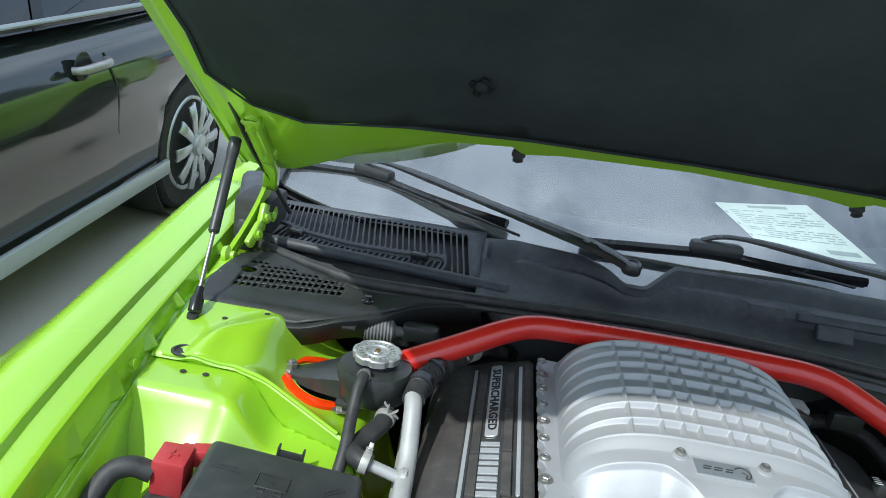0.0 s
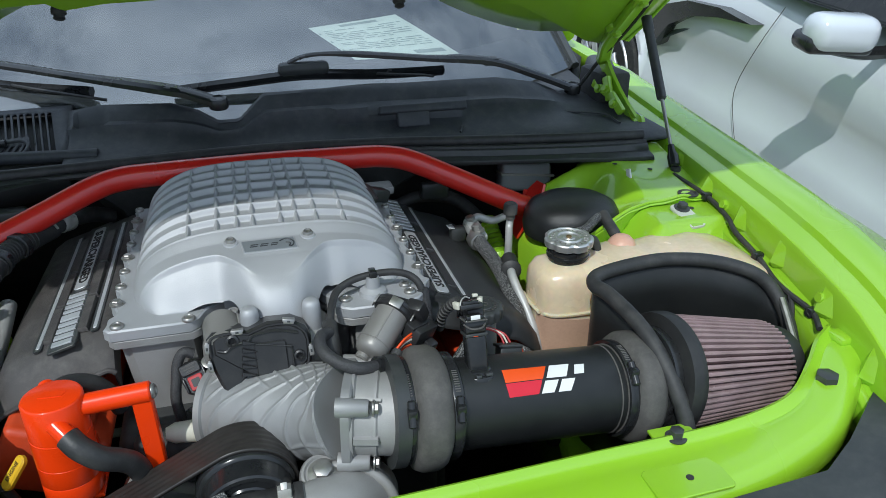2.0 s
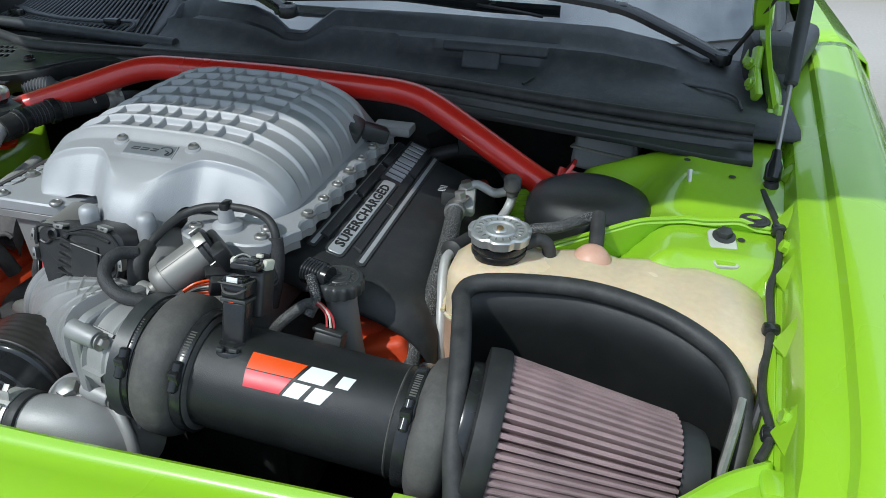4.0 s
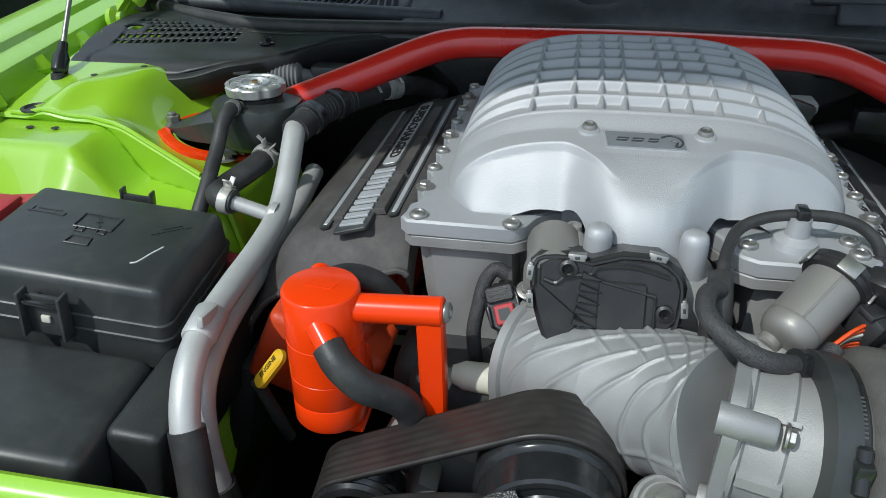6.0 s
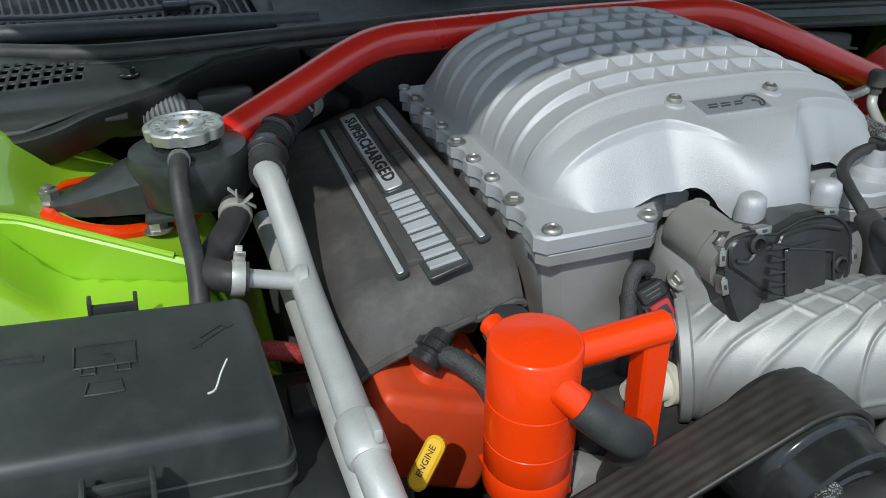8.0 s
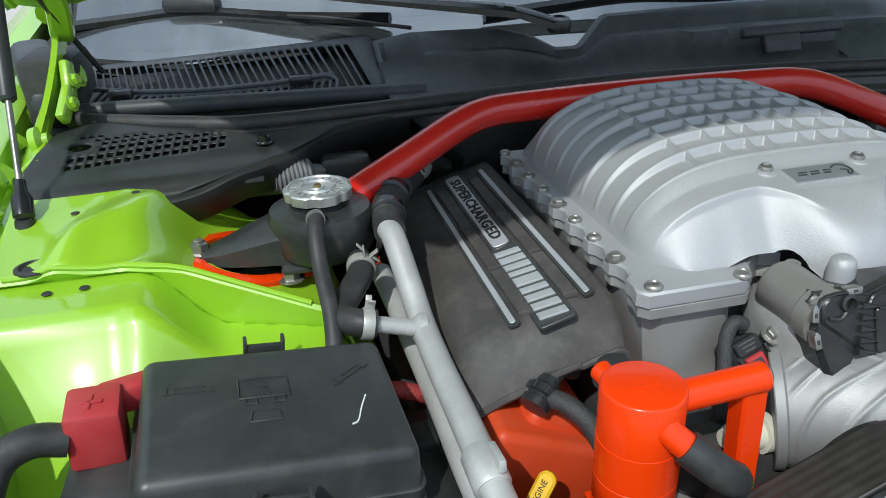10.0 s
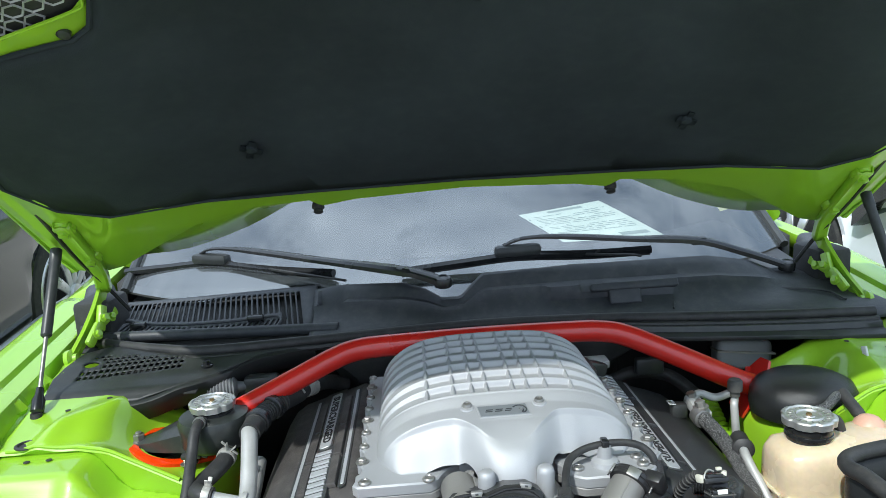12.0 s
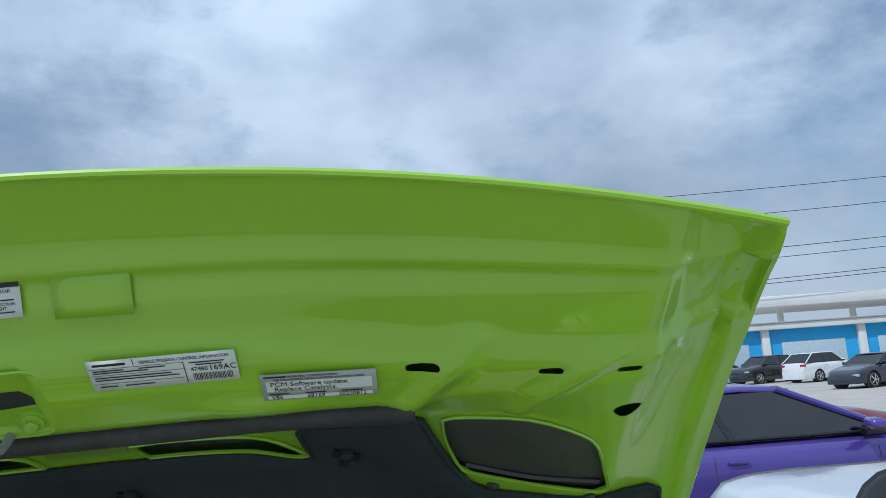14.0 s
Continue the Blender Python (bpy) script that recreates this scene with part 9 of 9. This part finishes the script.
def wheel(parent, name, at, r, w, side, rim_mat, spokes=10, twin=False, rim_r=0.70):
    """A wheel whose outer face looks along side * y of the car's frame."""
    a = Vector(at)
    o = Vector((0, side, 0))
    g = Geo().turned(a - o * w * 0.9, a + o, [(0, r * 0.6), (0, r * 0.93), (w * 0.12, r), (w * 0.8, r), (w * 0.92, r * 0.94), (w * 0.95, r * 0.8), (w * 0.88, r * rim_r)], 48)
    tyre = part(name, g, TYRE, parent)
    rim = Geo().turned(a - o * w * 0.5, a + o, [(0, 0.03), (0.0, r * rim_r), (w * 0.36, r * rim_r), (w * 0.40, r * (rim_r + 0.015)), (w * 0.42, r * rim_r), (w * 0.40, r * (rim_r - 0.05)), (w * 0.06, r * (rim_r - 0.08)), (w * 0.05, 0.03)], 48)
    ob = part("rim_barrel", rim, rim_mat, tyre)
    for i in range(spokes):
        t = 2 * math.pi * i / spokes
        c, s_ = math.cos(t), math.sin(t)
        rows = []
        for q, wd, h in ((0.10, 0.15, 0.30), (0.35, 0.15, 0.34), (0.66, 0.17, 0.36), (0.97, 0.20, 0.34)):
            rr = r * rim_r * q
            rows.append([a + Vector((rr * c - k * wd * r * s_ * 0.5 * 1.5, side * (w * (h - 0.5 + 0.5) - 0.012 * abs(k) - w * 0.1), rr * s_ + k * wd * r * c * 0.5 * 1.5)) for k in (-0.6, -0.5, -0.2, 0.2, 0.5, 0.6)])
        part("spoke", Geo().grid(rows), rim_mat, tyre, solid=0.012)
    part("hub_cap", Geo().turned(a + o * w * 0.18, a + o, [(0, r * 0.16), (w * 0.10, r * 0.15), (w * 0.12, r * 0.10)], 20), rim_mat, tyre)
    part("rim_ring", Geo().turned(a - o * w * 0.04, a + o, [(0, r * (rim_r - 0.06)), (w * 0.05, r * (rim_r - 0.04)), (w * 0.06, r * rim_r), (0, r * (rim_r + 0.03))], 48), rim_mat, tyre)
    return tyre


def car(name, label, m, colour, L, W, top, width, wheels, cab, wr=0.33, rim=RIM, spokes=10, glass=DARKGLASS, low=0.20, ww=0.22, waist=0.985, mirror=None, handles=True):
    """A parked car. x runs from nose (0) to tail (L); top and width are tables along x; cab: windscreen foot, roof front, roof rear, rear foot, roof height, belt."""
    c = thing(name, label, "car", at=(L / 2, 0, 0), m=m)
    rows = []
    ar = wr * 1.13
    for x in sorted(set(list(np.linspace(0, L, 41)) + [q + ar * math.cos(radians(15 * i)) for q in wheels for i in range(13)])):
        w, z = lerp(width, x) * W / 2, lerp(top, x)
        b = max([low] + [wr + math.sqrt(max(0, ar * ar - (x - q) ** 2)) for q in wheels if abs(x - q) < ar * 0.9999])
        sec = [(0, z), (w * 0.45, z), (w * 0.75, z - 0.012), (w * 0.90, z - 0.045), (w * 0.97, z - 0.11), (w * 1.0, z * 0.74), (w * (waist + 1) / 2, z * 0.66), (w * waist, z * 0.58), (w * (waist * 0.4 + 0.6), z * 0.48), (w * 0.99, z * 0.36), (w * 0.96, z * 0.28), (w * 0.94, b + 0.01), (w * 0.80, b), (0, b)]
        sec = [(y, max(q, b)) for y, q in sec]
        rows.append([(x, y, q) for y, q in sec] + [(x, -y, q) for y, q in sec[-2:0:-1]])
    part("body", Geo().grid(rows, closed=True, caps=True), colour, c, smooth=50)
    x0, x1, x2, x3, h, belt = cab
    ins = W / 2 * 0.74
    base = W / 2 * 0.90
    roof = Geo()
    rr = []
    for x, z, y in ((x0 + (x1 - x0) * 0.86, belt + (h - belt) * 0.90, ins * 1.02), (x1, h - 0.02, ins), ((x1 * 2 + x2) / 3, h, ins), ((x1 + 2 * x2) / 3, h, ins), (x2, h - 0.03, ins), (x2 + (x3 - x2) * 0.12, belt + (h - belt) * 0.90, ins * 1.02)):
        rr.append([(x, -y, z - 0.05), (x, -y * 0.94, z - 0.015), (x, -y * 0.6, z), (x, 0, z + 0.008), (x, y * 0.6, z), (x, y * 0.94, z - 0.015), (x, y, z - 0.05)])
    roof.grid(rr)
    part("roof", roof, colour, c, smooth=60, solid=0.02)
    part("front_glass", Geo().grid([[(x0 + (x1 - x0) * t, y * (base * (1 - t) + ins * t) * 0.97, belt - 0.02 + (h - belt) * t) for y in np.linspace(-1, 1, 9)] for t in np.linspace(0, 0.97, 5)]), glass, c)
    part("rear_glass", Geo().grid([[(x3 + (x2 - x3) * t, y * (base * (1 - t) + ins * t) * 0.95, belt - 0.02 + (h - belt) * t) for y in np.linspace(-1, 1, 9)] for t in np.linspace(0, 0.97, 5)]), glass, c)
    for s in (-1, 1):
        part("side_glass", Geo().grid([[(x0 + (x1 - x0) * t + u * ((x3 + (x2 - x3) * t) - (x0 + (x1 - x0) * t)), s * (base * (1 - t) + ins * t), belt - 0.02 + (h - 0.05 - belt) * t) for u in np.linspace(0.02, 0.98, 13)] for t in np.linspace(0, 1, 5)]), glass, c)
        mid = (x0 + x3) / 2
        part("door_pillar", Geo().grid([[(mid + q + 0.15 * t, s * ((base * (1 - t) + ins * t) + 0.004), belt - 0.02 + (h - 0.05 - belt) * t) for q in (-0.03, 0.03)] for t in (0, 0.5, 1)]), BLACK_GLOSS, c)
        for e, (xa, xb) in (("front_pillar", (x0, x1)), ("rear_pillar", (x3, x2))):
            part(e, Geo().tube([(xa + (xb - xa) * t, s * (base * (1 - t) + ins * t), belt - 0.02 + (h - 0.03 - belt) * t) for t in (0, 0.35, 0.7, 1)], 0.03, 8, 2), colour, c)
        mx, my, mz = mirror or (x0 + 0.28, W / 2 + 0.06, belt + 0.06)
        mir = part("mirror", Geo().rbox((mx, s * my, mz), (0.13, 0.21, 0.11), 0.045, pose(0, 0, 0, 0, 0, -12 * s), 4), colour, c)
        part("mirror_base", Geo().rbox((mx + 0.02, s * my, mz - 0.035), (0.125, 0.215, 0.06), 0.025, pose(0, 0, 0, 0, 0, -12 * s), 3), BLACK_GLOSS, mir)
        part("mirror_foot", Geo().tube([(mx + 0.01, s * my, mz - 0.05), (mx + 0.01, s * (my - 0.12), mz - 0.07), (mx + 0.02, s * (my - 0.24), mz - 0.07)], 0.022, 8, 3), BLACK_GLOSS, mir)
        part("belt_trim", Geo().tube([(x, s * (base + 0.008), belt) for x in np.linspace(x0 + 0.05, x3 - 0.05, 7)], 0.010, 6, 1), BLACK_GLOSS, c)
        for q in wheels:
            part("wheel_well", Geo().turned((q, s * (W / 2 * lerp(width, q) - ww * 1.3), wr), (q, s * 9, wr), [(0, wr * 0.2), (0, wr * 1.125), (ww * 1.3 - 0.03, wr * 1.125), (ww * 1.3 - 0.03, wr * 1.115), (0.01, wr * 1.11), (0.01, wr * 0.2)], 36), BLACK, c)
            wheel(c, "wheel", (q, s * (W / 2 * lerp(width, q) - ww * 0.05 - 0.02), wr), wr, ww, s, rim, spokes)
        part("headlight", Geo().rbox((0.16, s * W / 2 * 0.70, lerp(top, 0.1) - 0.13), (0.22, 0.30, 0.10), 0.03, pose(0, 0, 0, 0, 0, -24 * s), 3), HEADLAMP, c)
        part("tail_light", Geo().rbox((L - 0.10, s * W / 2 * 0.74, lerp(top, L - 0.1) - 0.14), (0.16, 0.30, 0.11), 0.03, pose(0, 0, 0, 0, 0, 14 * s), 3), TAIL, c)
        if handles:
            part("door_handle", Geo().rbox((mid + 0.02, s * (W / 2 + 0.006), belt - 0.16), (0.17, 0.025, 0.028), 0.010), colour, c)
            for q in (x0 + 0.22, mid + 0.20):
                wq, zq = W / 2 * lerp(width, q), lerp(top, q)
                part("door_seam", Geo().tube([(q, s * (wq * 0.97), zq - 0.11), (q + 0.01, s * wq, zq * 0.74), (q + 0.015, s * wq * waist, zq * 0.58), (q + 0.01, s * wq * 0.99, zq * 0.36), (q + 0.02, s * wq * 0.95, 0.28)], 0.0035, 5, 1), BLACK, c)
    part("grille", Geo().rbox((0.02, 0, lerp(top, 0.02) - 0.22), (0.06, W * 0.55, 0.12), 0.02), BLACK, c)
    part("interior", Geo().rbox(((x0 + x3) / 2, 0, belt - 0.05), ((x3 - x0) * 0.8, W * 0.75, 0.12), 0.03), BLACK, c)
    return c


SILL = mat("dull_bright_strip", (0.42, 0.45, 0.46), 0.35, 0.3, 0.05, 4)
# the dark saloon beside the passenger fender; noses point to -y
sedan_m = pose(-2.70, -1.05, 0, 0, 0, 90)
dark = car("dark_saloon", "glossy near-black saloon parked alongside with silver wheels", sedan_m, paint("black_green_paint", (0.016, 0.021, 0.018), 0.10), 4.75, 1.82,
           [(0, 0.55), (0.15, 0.72), (0.6, 0.86), (1.3, 0.96), (3.7, 1.0), (4.3, 1.02), (4.65, 0.95), (4.75, 0.70)], [(0, 0.72), (0.3, 0.90), (0.9, 1.0), (3.9, 1.0), (4.5, 0.90), (4.75, 0.76)],
           (0.95, 3.72), (1.25, 2.05, 3.2, 4.15, 1.45, 1.0), 0.33, RIM, 10, low=0.26, handles=False)
for q in (1.55, 3.02):
    part("door_seam", Geo().tube([(q - 0.05, -0.885, 0.88), (q, -0.9085, 0.74), (q + 0.02, -0.8955, 0.58), (q + 0.02, -0.899, 0.45), (q, -0.876, 0.30)], 0.0030, 6, 4), BLACK, dark)
o = ORIGIN[dark]
part("chrome_sill", Geo().rbox((2.25, -0.925, 0.315), (2.3, 0.03, 0.07), 0.012), SILL, dark, "bright sill strip")
part("chrome_handle", Geo().tube([(2.72, -0.915, 0.858), (2.735, -0.940, 0.860), (2.80, -0.948, 0.862), (2.88, -0.946, 0.862), (2.925, -0.930, 0.860), (2.935, -0.912, 0.858)], lambda t: 0.013 + 0.006 * t, 12, 6), STEEL, dark, "dull chrome door handle")
part("handle_cup", Geo().turned((2.80, -0.905, 0.86), (2.80, -2, 0.86), [(0, 0.052), (0.0030, 0.050), (0.0034, 0.046), (0.0028, 0.01)], 28), BLACK_GLOSS, dark)
part("chrome_belt", Geo().tube([(x, -0.835, 1.012) for x in np.linspace(1.3, 4.1, 8)], 0.009, 8, 1), SILL, dark, "chrome window strip")

# the white low sports car on the driver's side
wedge_m = pose(2.86, -1.10, 0, 0, 0, 90)
white = car("white_sports_car", "white mid-engined sports car with black side intakes", wedge_m, paint("white_paint", (0.60, 0.63, 0.66), 0.16), 4.65, 1.94,
            [(0, 0.45), (0.2, 0.62), (0.7, 0.80), (1.3, 0.90), (2.0, 0.97), (2.6, 1.04), (3.2, 1.07), (3.8, 1.06), (4.3, 1.04), (4.6, 0.90), (4.65, 0.6)], [(0, 0.74), (0.4, 0.92), (0.9, 1.0), (1.6, 0.95), (2.5, 0.94), (3.3, 1.0), (3.9, 1.01), (4.4, 0.95), (4.65, 0.86)],
            (1.05, 3.80), (1.30, 2.10, 2.45, 2.95, 1.24, 1.08), 0.345, RIM, 10, low=0.16, ww=0.27, waist=0.93, mirror=(2.12, 1.11, 0.99), handles=False)
intake = [(3.40, 0.945, 0.60), (3.39, 0.955, 0.72), (3.30, 0.965, 0.815), (3.12, 0.965, 0.87), (2.90, 0.96, 0.888), (2.70, 0.95, 0.868), (2.90, 0.955, 0.850), (3.08, 0.965, 0.815), (3.22, 0.97, 0.745), (3.32, 0.965, 0.64)]
n = len(intake)
part("side_intake", Geo().add([(x, y + 0.02, z) for x, y, z in intake] + [(x, y - 0.10, z) for x, y, z in intake], [tuple(range(n))] + [(i, (i + 1) % n, n + (i + 1) % n, n + i) for i in range(n)]), BLACK_GLOSS, white, "gloss black side intake blade")
part("intake_mouth", Geo().grid([[(x + (3.36 - x) * t, 0.935 + 0.018 * t, z + (0.63 - z) * t) for t in (0, 0.5, 1)] for x, z in ((3.34, 0.66), (3.22, 0.73), (3.06, 0.80), (2.98, 0.82))]), mat("grey_intake_mesh", (0.10, 0.12, 0.13), 0.5, 0, 0.3, 200, 0.5, 400), white, "shadowed air intake")
part("door_gap", Geo().tube([(2.62, 0.905, 0.95), (2.66, 0.945, 0.80), (2.74, 0.935, 0.62), (2.72, 0.93, 0.50), (2.60, 0.93, 0.30)], 0.0016, 6, 4), GREYRUBBER, white)

QW = [(2.985, 1.09), (2.96, 1.14), (2.90, 1.185), (2.78, 1.228), (2.55, 1.245), (2.2, 1.20), (1.95, 1.10), (1.80, 1.0), (2.1, 0.985), (2.6, 0.985), (2.82, 0.99), (2.92, 1.02), (2.97, 1.06)]


def quarter(grow, off):
    """The side window's outline on its leaning plane, grown about its middle."""
    return [(2.42 + (x - 2.5) * grow, 0.940 + off - 0.42 * (1.1 + (z - 1.1) * grow - 0.97), 1.125 + (z - 1.1) * grow) for x, z in QW]


for grow, off, m_, nm in ((1.10, 0.0, white.children[0].data.materials[0], "window_surround"), (1.03, 0.006, BLACK, "window_rubber"), (0.97, 0.010, BLACK_GLOSS, "quarter_window")):
    q = quarter(grow, off)
    n = len(q)
    part(nm, Geo().add(q + [(x, y - 0.12, z) for x, y, z in q], [tuple(range(n))] + [(i, (i + 1) % n, n + (i + 1) % n, n + i) for i in range(n)]), m_, white)

# the purple coupe across the aisle
coupe_m = pose(5.75, 5.95, 0, 0, 0, 180)
car("purple_coupe", "metallic purple coupe parked across the aisle", coupe_m, paint("purple_paint", (0.085, 0.055, 0.30), 0.24, 0.3), 4.75, 1.90,
    [(0, 0.60), (0.2, 0.82), (0.8, 0.94), (1.5, 1.0), (3.8, 1.0), (4.5, 1.02), (4.75, 0.75)], [(0, 0.75), (0.4, 0.94), (1.0, 1.0), (3.9, 1.0), (4.5, 0.92), (4.75, 0.8)],
    (0.92, 3.75), (1.45, 2.35, 3.2, 4.2, 1.43, 1.0), 0.35, RIM_DARK, 10, low=0.22)
car("maroon_car", "dark red car seen low behind the purple coupe", pose(6.9, 9.2, 0, 0, 0, 180), paint("maroon_paint", (0.16, 0.02, 0.02), 0.25), 4.6, 1.85,
    [(0, 0.60), (0.2, 0.80), (0.8, 0.92), (1.5, 0.98), (3.8, 0.98), (4.4, 0.98), (4.6, 0.7)], [(0, 0.75), (0.4, 0.94), (1.0, 1.0), (3.8, 1.0), (4.4, 0.92), (4.6, 0.8)], (0.9, 3.6), (1.5, 2.3, 3.0, 3.9, 1.12, 0.96), 0.33)

sedan_top = [(0, 0.58), (0.2, 0.78), (0.8, 0.92), (1.4, 1.0), (3.8, 1.02), (4.5, 1.03), (4.75, 0.75)]
suv_top = [(0, 0.70), (0.15, 0.95), (0.8, 1.06), (1.2, 1.12), (3.9, 1.12), (4.3, 1.1), (4.4, 0.8)]
plan = [(0, 0.75), (0.4, 0.94), (1.0, 1.0), (3.7, 1.0), (4.4, 0.93), (4.75, 0.82)]
far = [("silver_saloon", "pale silver saloon in the far row", (18.0, 47.0, 0, 20), (0.5, 0.53, 0.56), sedan_top, 4.7, (1.3, 2.1, 3.2, 4.2, 1.46, 1.0)),
       ("dark_suv", "near-black sport utility vehicle in the far row", (20.0, 43.4, 0, 20), (0.012, 0.016, 0.018), suv_top, 4.4, (1.2, 1.9, 3.5, 4.25, 1.66, 1.1)),
       ("white_suv", "white crossover with dark wheel arches in the far row", (25.9, 41.7, 0, 200), (0.72, 0.74, 0.75), suv_top, 4.4, (1.2, 1.9, 3.5, 4.25, 1.66, 1.1)),
       ("navy_saloon", "dark blue saloon at the row's near end", (18.7, 30.35, 0, 20), (0.015, 0.022, 0.04), sedan_top, 4.7, (1.3, 2.1, 3.2, 4.2, 1.46, 1.0))]
for nm, lb, (x, y, z, r), col, tp_, ln_, cb in far:
    car(nm, lb, pose(x, y, z, 0, 0, r), paint(nm + "_paint", col), ln_, 1.85, tp_, [(a * ln_ / 4.75, b) for a, b in plan], (0.9, ln_ - 1.05), cb, 0.34, RIM, 5)

# low blue commercial building behind the far row
bld = thing("blue_building", "low bright blue commercial building with white roof band and pillars", "building", at=(30, 52, 0), m=I4)
BLUE = mat("bright_blue_wall", (0.045, 0.36, 0.72), 0.7, 0, 0.08, 0.6, 0.2, 30)
WHITEWALL = mat("white_stucco", (0.72, 0.72, 0.70), 0.8, 0, 0.08, 0.5, 0.3, 30)
part("wall", Geo().rbox((30, 53, 1.7), (64, 6, 3.4), 0.03), BLUE, bld)
part("roof_band", Geo().rbox((30, 52.8, 3.6), (64.6, 6.8, 0.42), 0.05), WHITEWALL, bld)
part("roof_cap", Geo().rbox((30, 52.8, 3.86), (64.8, 7.0, 0.10), 0.03), mat("grey_roof_edge", (0.38, 0.38, 0.38), 0.7), bld)
for i in range(9):
    part("pillar", Geo().rbox((4.2 + 7.0 * i, 49.9, 1.75), (0.55, 0.35, 3.4), 0.04), WHITEWALL, bld)
    part("shutter", Geo().rbox((7.7 + 7.0 * i, 49.99, 1.25), (4.6, 0.06, 2.5), 0.03), mat("pale_shutter", (0.45, 0.55, 0.62), 0.6) if i == 0 else bpy.data.materials["pale_shutter"], bld)
can_ = thing("station_canopy", "white flat canopy on posts behind the building", "canopy", at=(48, 78, 0), m=I4)
part("deck", Geo().rbox((56, 78, 7.0), (40, 12, 1.1), 0.08), WHITEWALL, can_)
for i in range(5):
    part("post", Geo().rbox((40 + 8 * i, 76, 3.25), (0.5, 0.5, 6.5), 0.05), WHITEWALL, can_)
sgn = thing("red_sign", "plain red roadside sign panel", "sign", at=(62, 66, 0), m=I4)
part("panel", Geo().rbox((50.5, 66, 8.1), (5.0, 0.3, 2.2), 0.05), mat("faded_red_sign", (0.45, 0.07, 0.06), 0.5), sgn)
part("post", Geo().cyl((50.5, 66, 0), (50.5, 66, 7.2), 0.14, 12), GREYRUBBER, sgn)


def shrub(name, label, at, w, h, seed):
    rng = random.Random(seed)
    t = thing(name, label, "shrub", at=at, m=I4)
    g = Geo()
    for k in range(6):
        g.tube([(at[0] + rng.uniform(-0.2, 0.2) * w, at[1], 0), (at[0] + rng.uniform(-0.4, 0.4) * w, at[1] + rng.uniform(-0.3, 0.3), h * 0.7)], lambda q: 0.05 * (1 - q) + 0.012, 6, 3)
    part("stems", g, mat(name + "_bark", (0.12, 0.09, 0.06), 0.9), t)
    g = Geo()
    for k in range(900):
        a, r, z = rng.uniform(0, 6.283), rng.uniform(0, 1) ** 0.5, rng.uniform(0.15, 1)
        p = Vector((at[0] + w / 2 * r * math.cos(a) * (1.1 - 0.5 * z), at[1] + 0.8 * r * math.sin(a), h * z * rng.uniform(0.8, 1.05)))
        u = Vector((rng.uniform(-1, 1), rng.uniform(-1, 1), rng.uniform(-1, 1))).normalized() * 0.13
        v = u.orthogonal().normalized() * 0.07
        g.add([p - u, p + v, p + u, p - v], [(0, 1, 2, 3)])
    part("leaves", g, mat(name + "_leaf", (0.06, 0.10, 0.03), 0.6, 0, 0.3, 2), t, smooth=0)


shrub("hedge", "dusty green hedge at the lot's edge", (36.0, 45.5, 0), 8, 1.9, 3)
shrub("small_tree", "small dark green treetop above the building", (20.5, 56.5, 0), 3.5, 5.0, 5)
kerb = thing("planting_strip", "low kerbed strip of brown mulch under the far cars", "kerb", at=(11, 42, 0), kind="structure", m=I4)
part("kerb_stone", Geo().rbox((11, 42.0, 0.07), (16, 1.6, 0.14), 0.03), mat("concrete_kerb", (0.36, 0.35, 0.33), 0.85, 0, 0.1, 2, 0.3, 40), kerb)
part("mulch", Geo().rbox((11, 42.0, 0.13), (15.6, 1.3, 0.06), 0.02), mat("brown_mulch", (0.14, 0.07, 0.04), 0.95, 0, 0.4, 6, 0.8, 20), kerb)
pole = thing("utility_line", "grey utility poles with sagging overhead wires", "power line", at=(10, 70, 0), m=I4)
for x in (-30, 90):
    part("pole", Geo().turned((x, 70, 0), (x, 70, 13), [(0, 0.16), (13, 0.11)], 10), GREYRUBBER, pole)
    part("crossarm", Geo().rbox((x, 70, 12.2), (0.15, 2.2, 0.15), 0.02), GREYRUBBER, pole)
for y, z in ((69.2, 12.0), (70.0, 12.1), (70.8, 11.2), (70.0, 9.0), (70.2, 8.6), (69.0, 15.5), (71, 18.5)):
    part("wire", Geo().tube([(-30 + 120 * t, y, z - 1.6 * 4 * t * (1 - t) + 3 * t) for t in np.linspace(0, 1, 25)], 0.035, 5, 1), BLACK, pole)
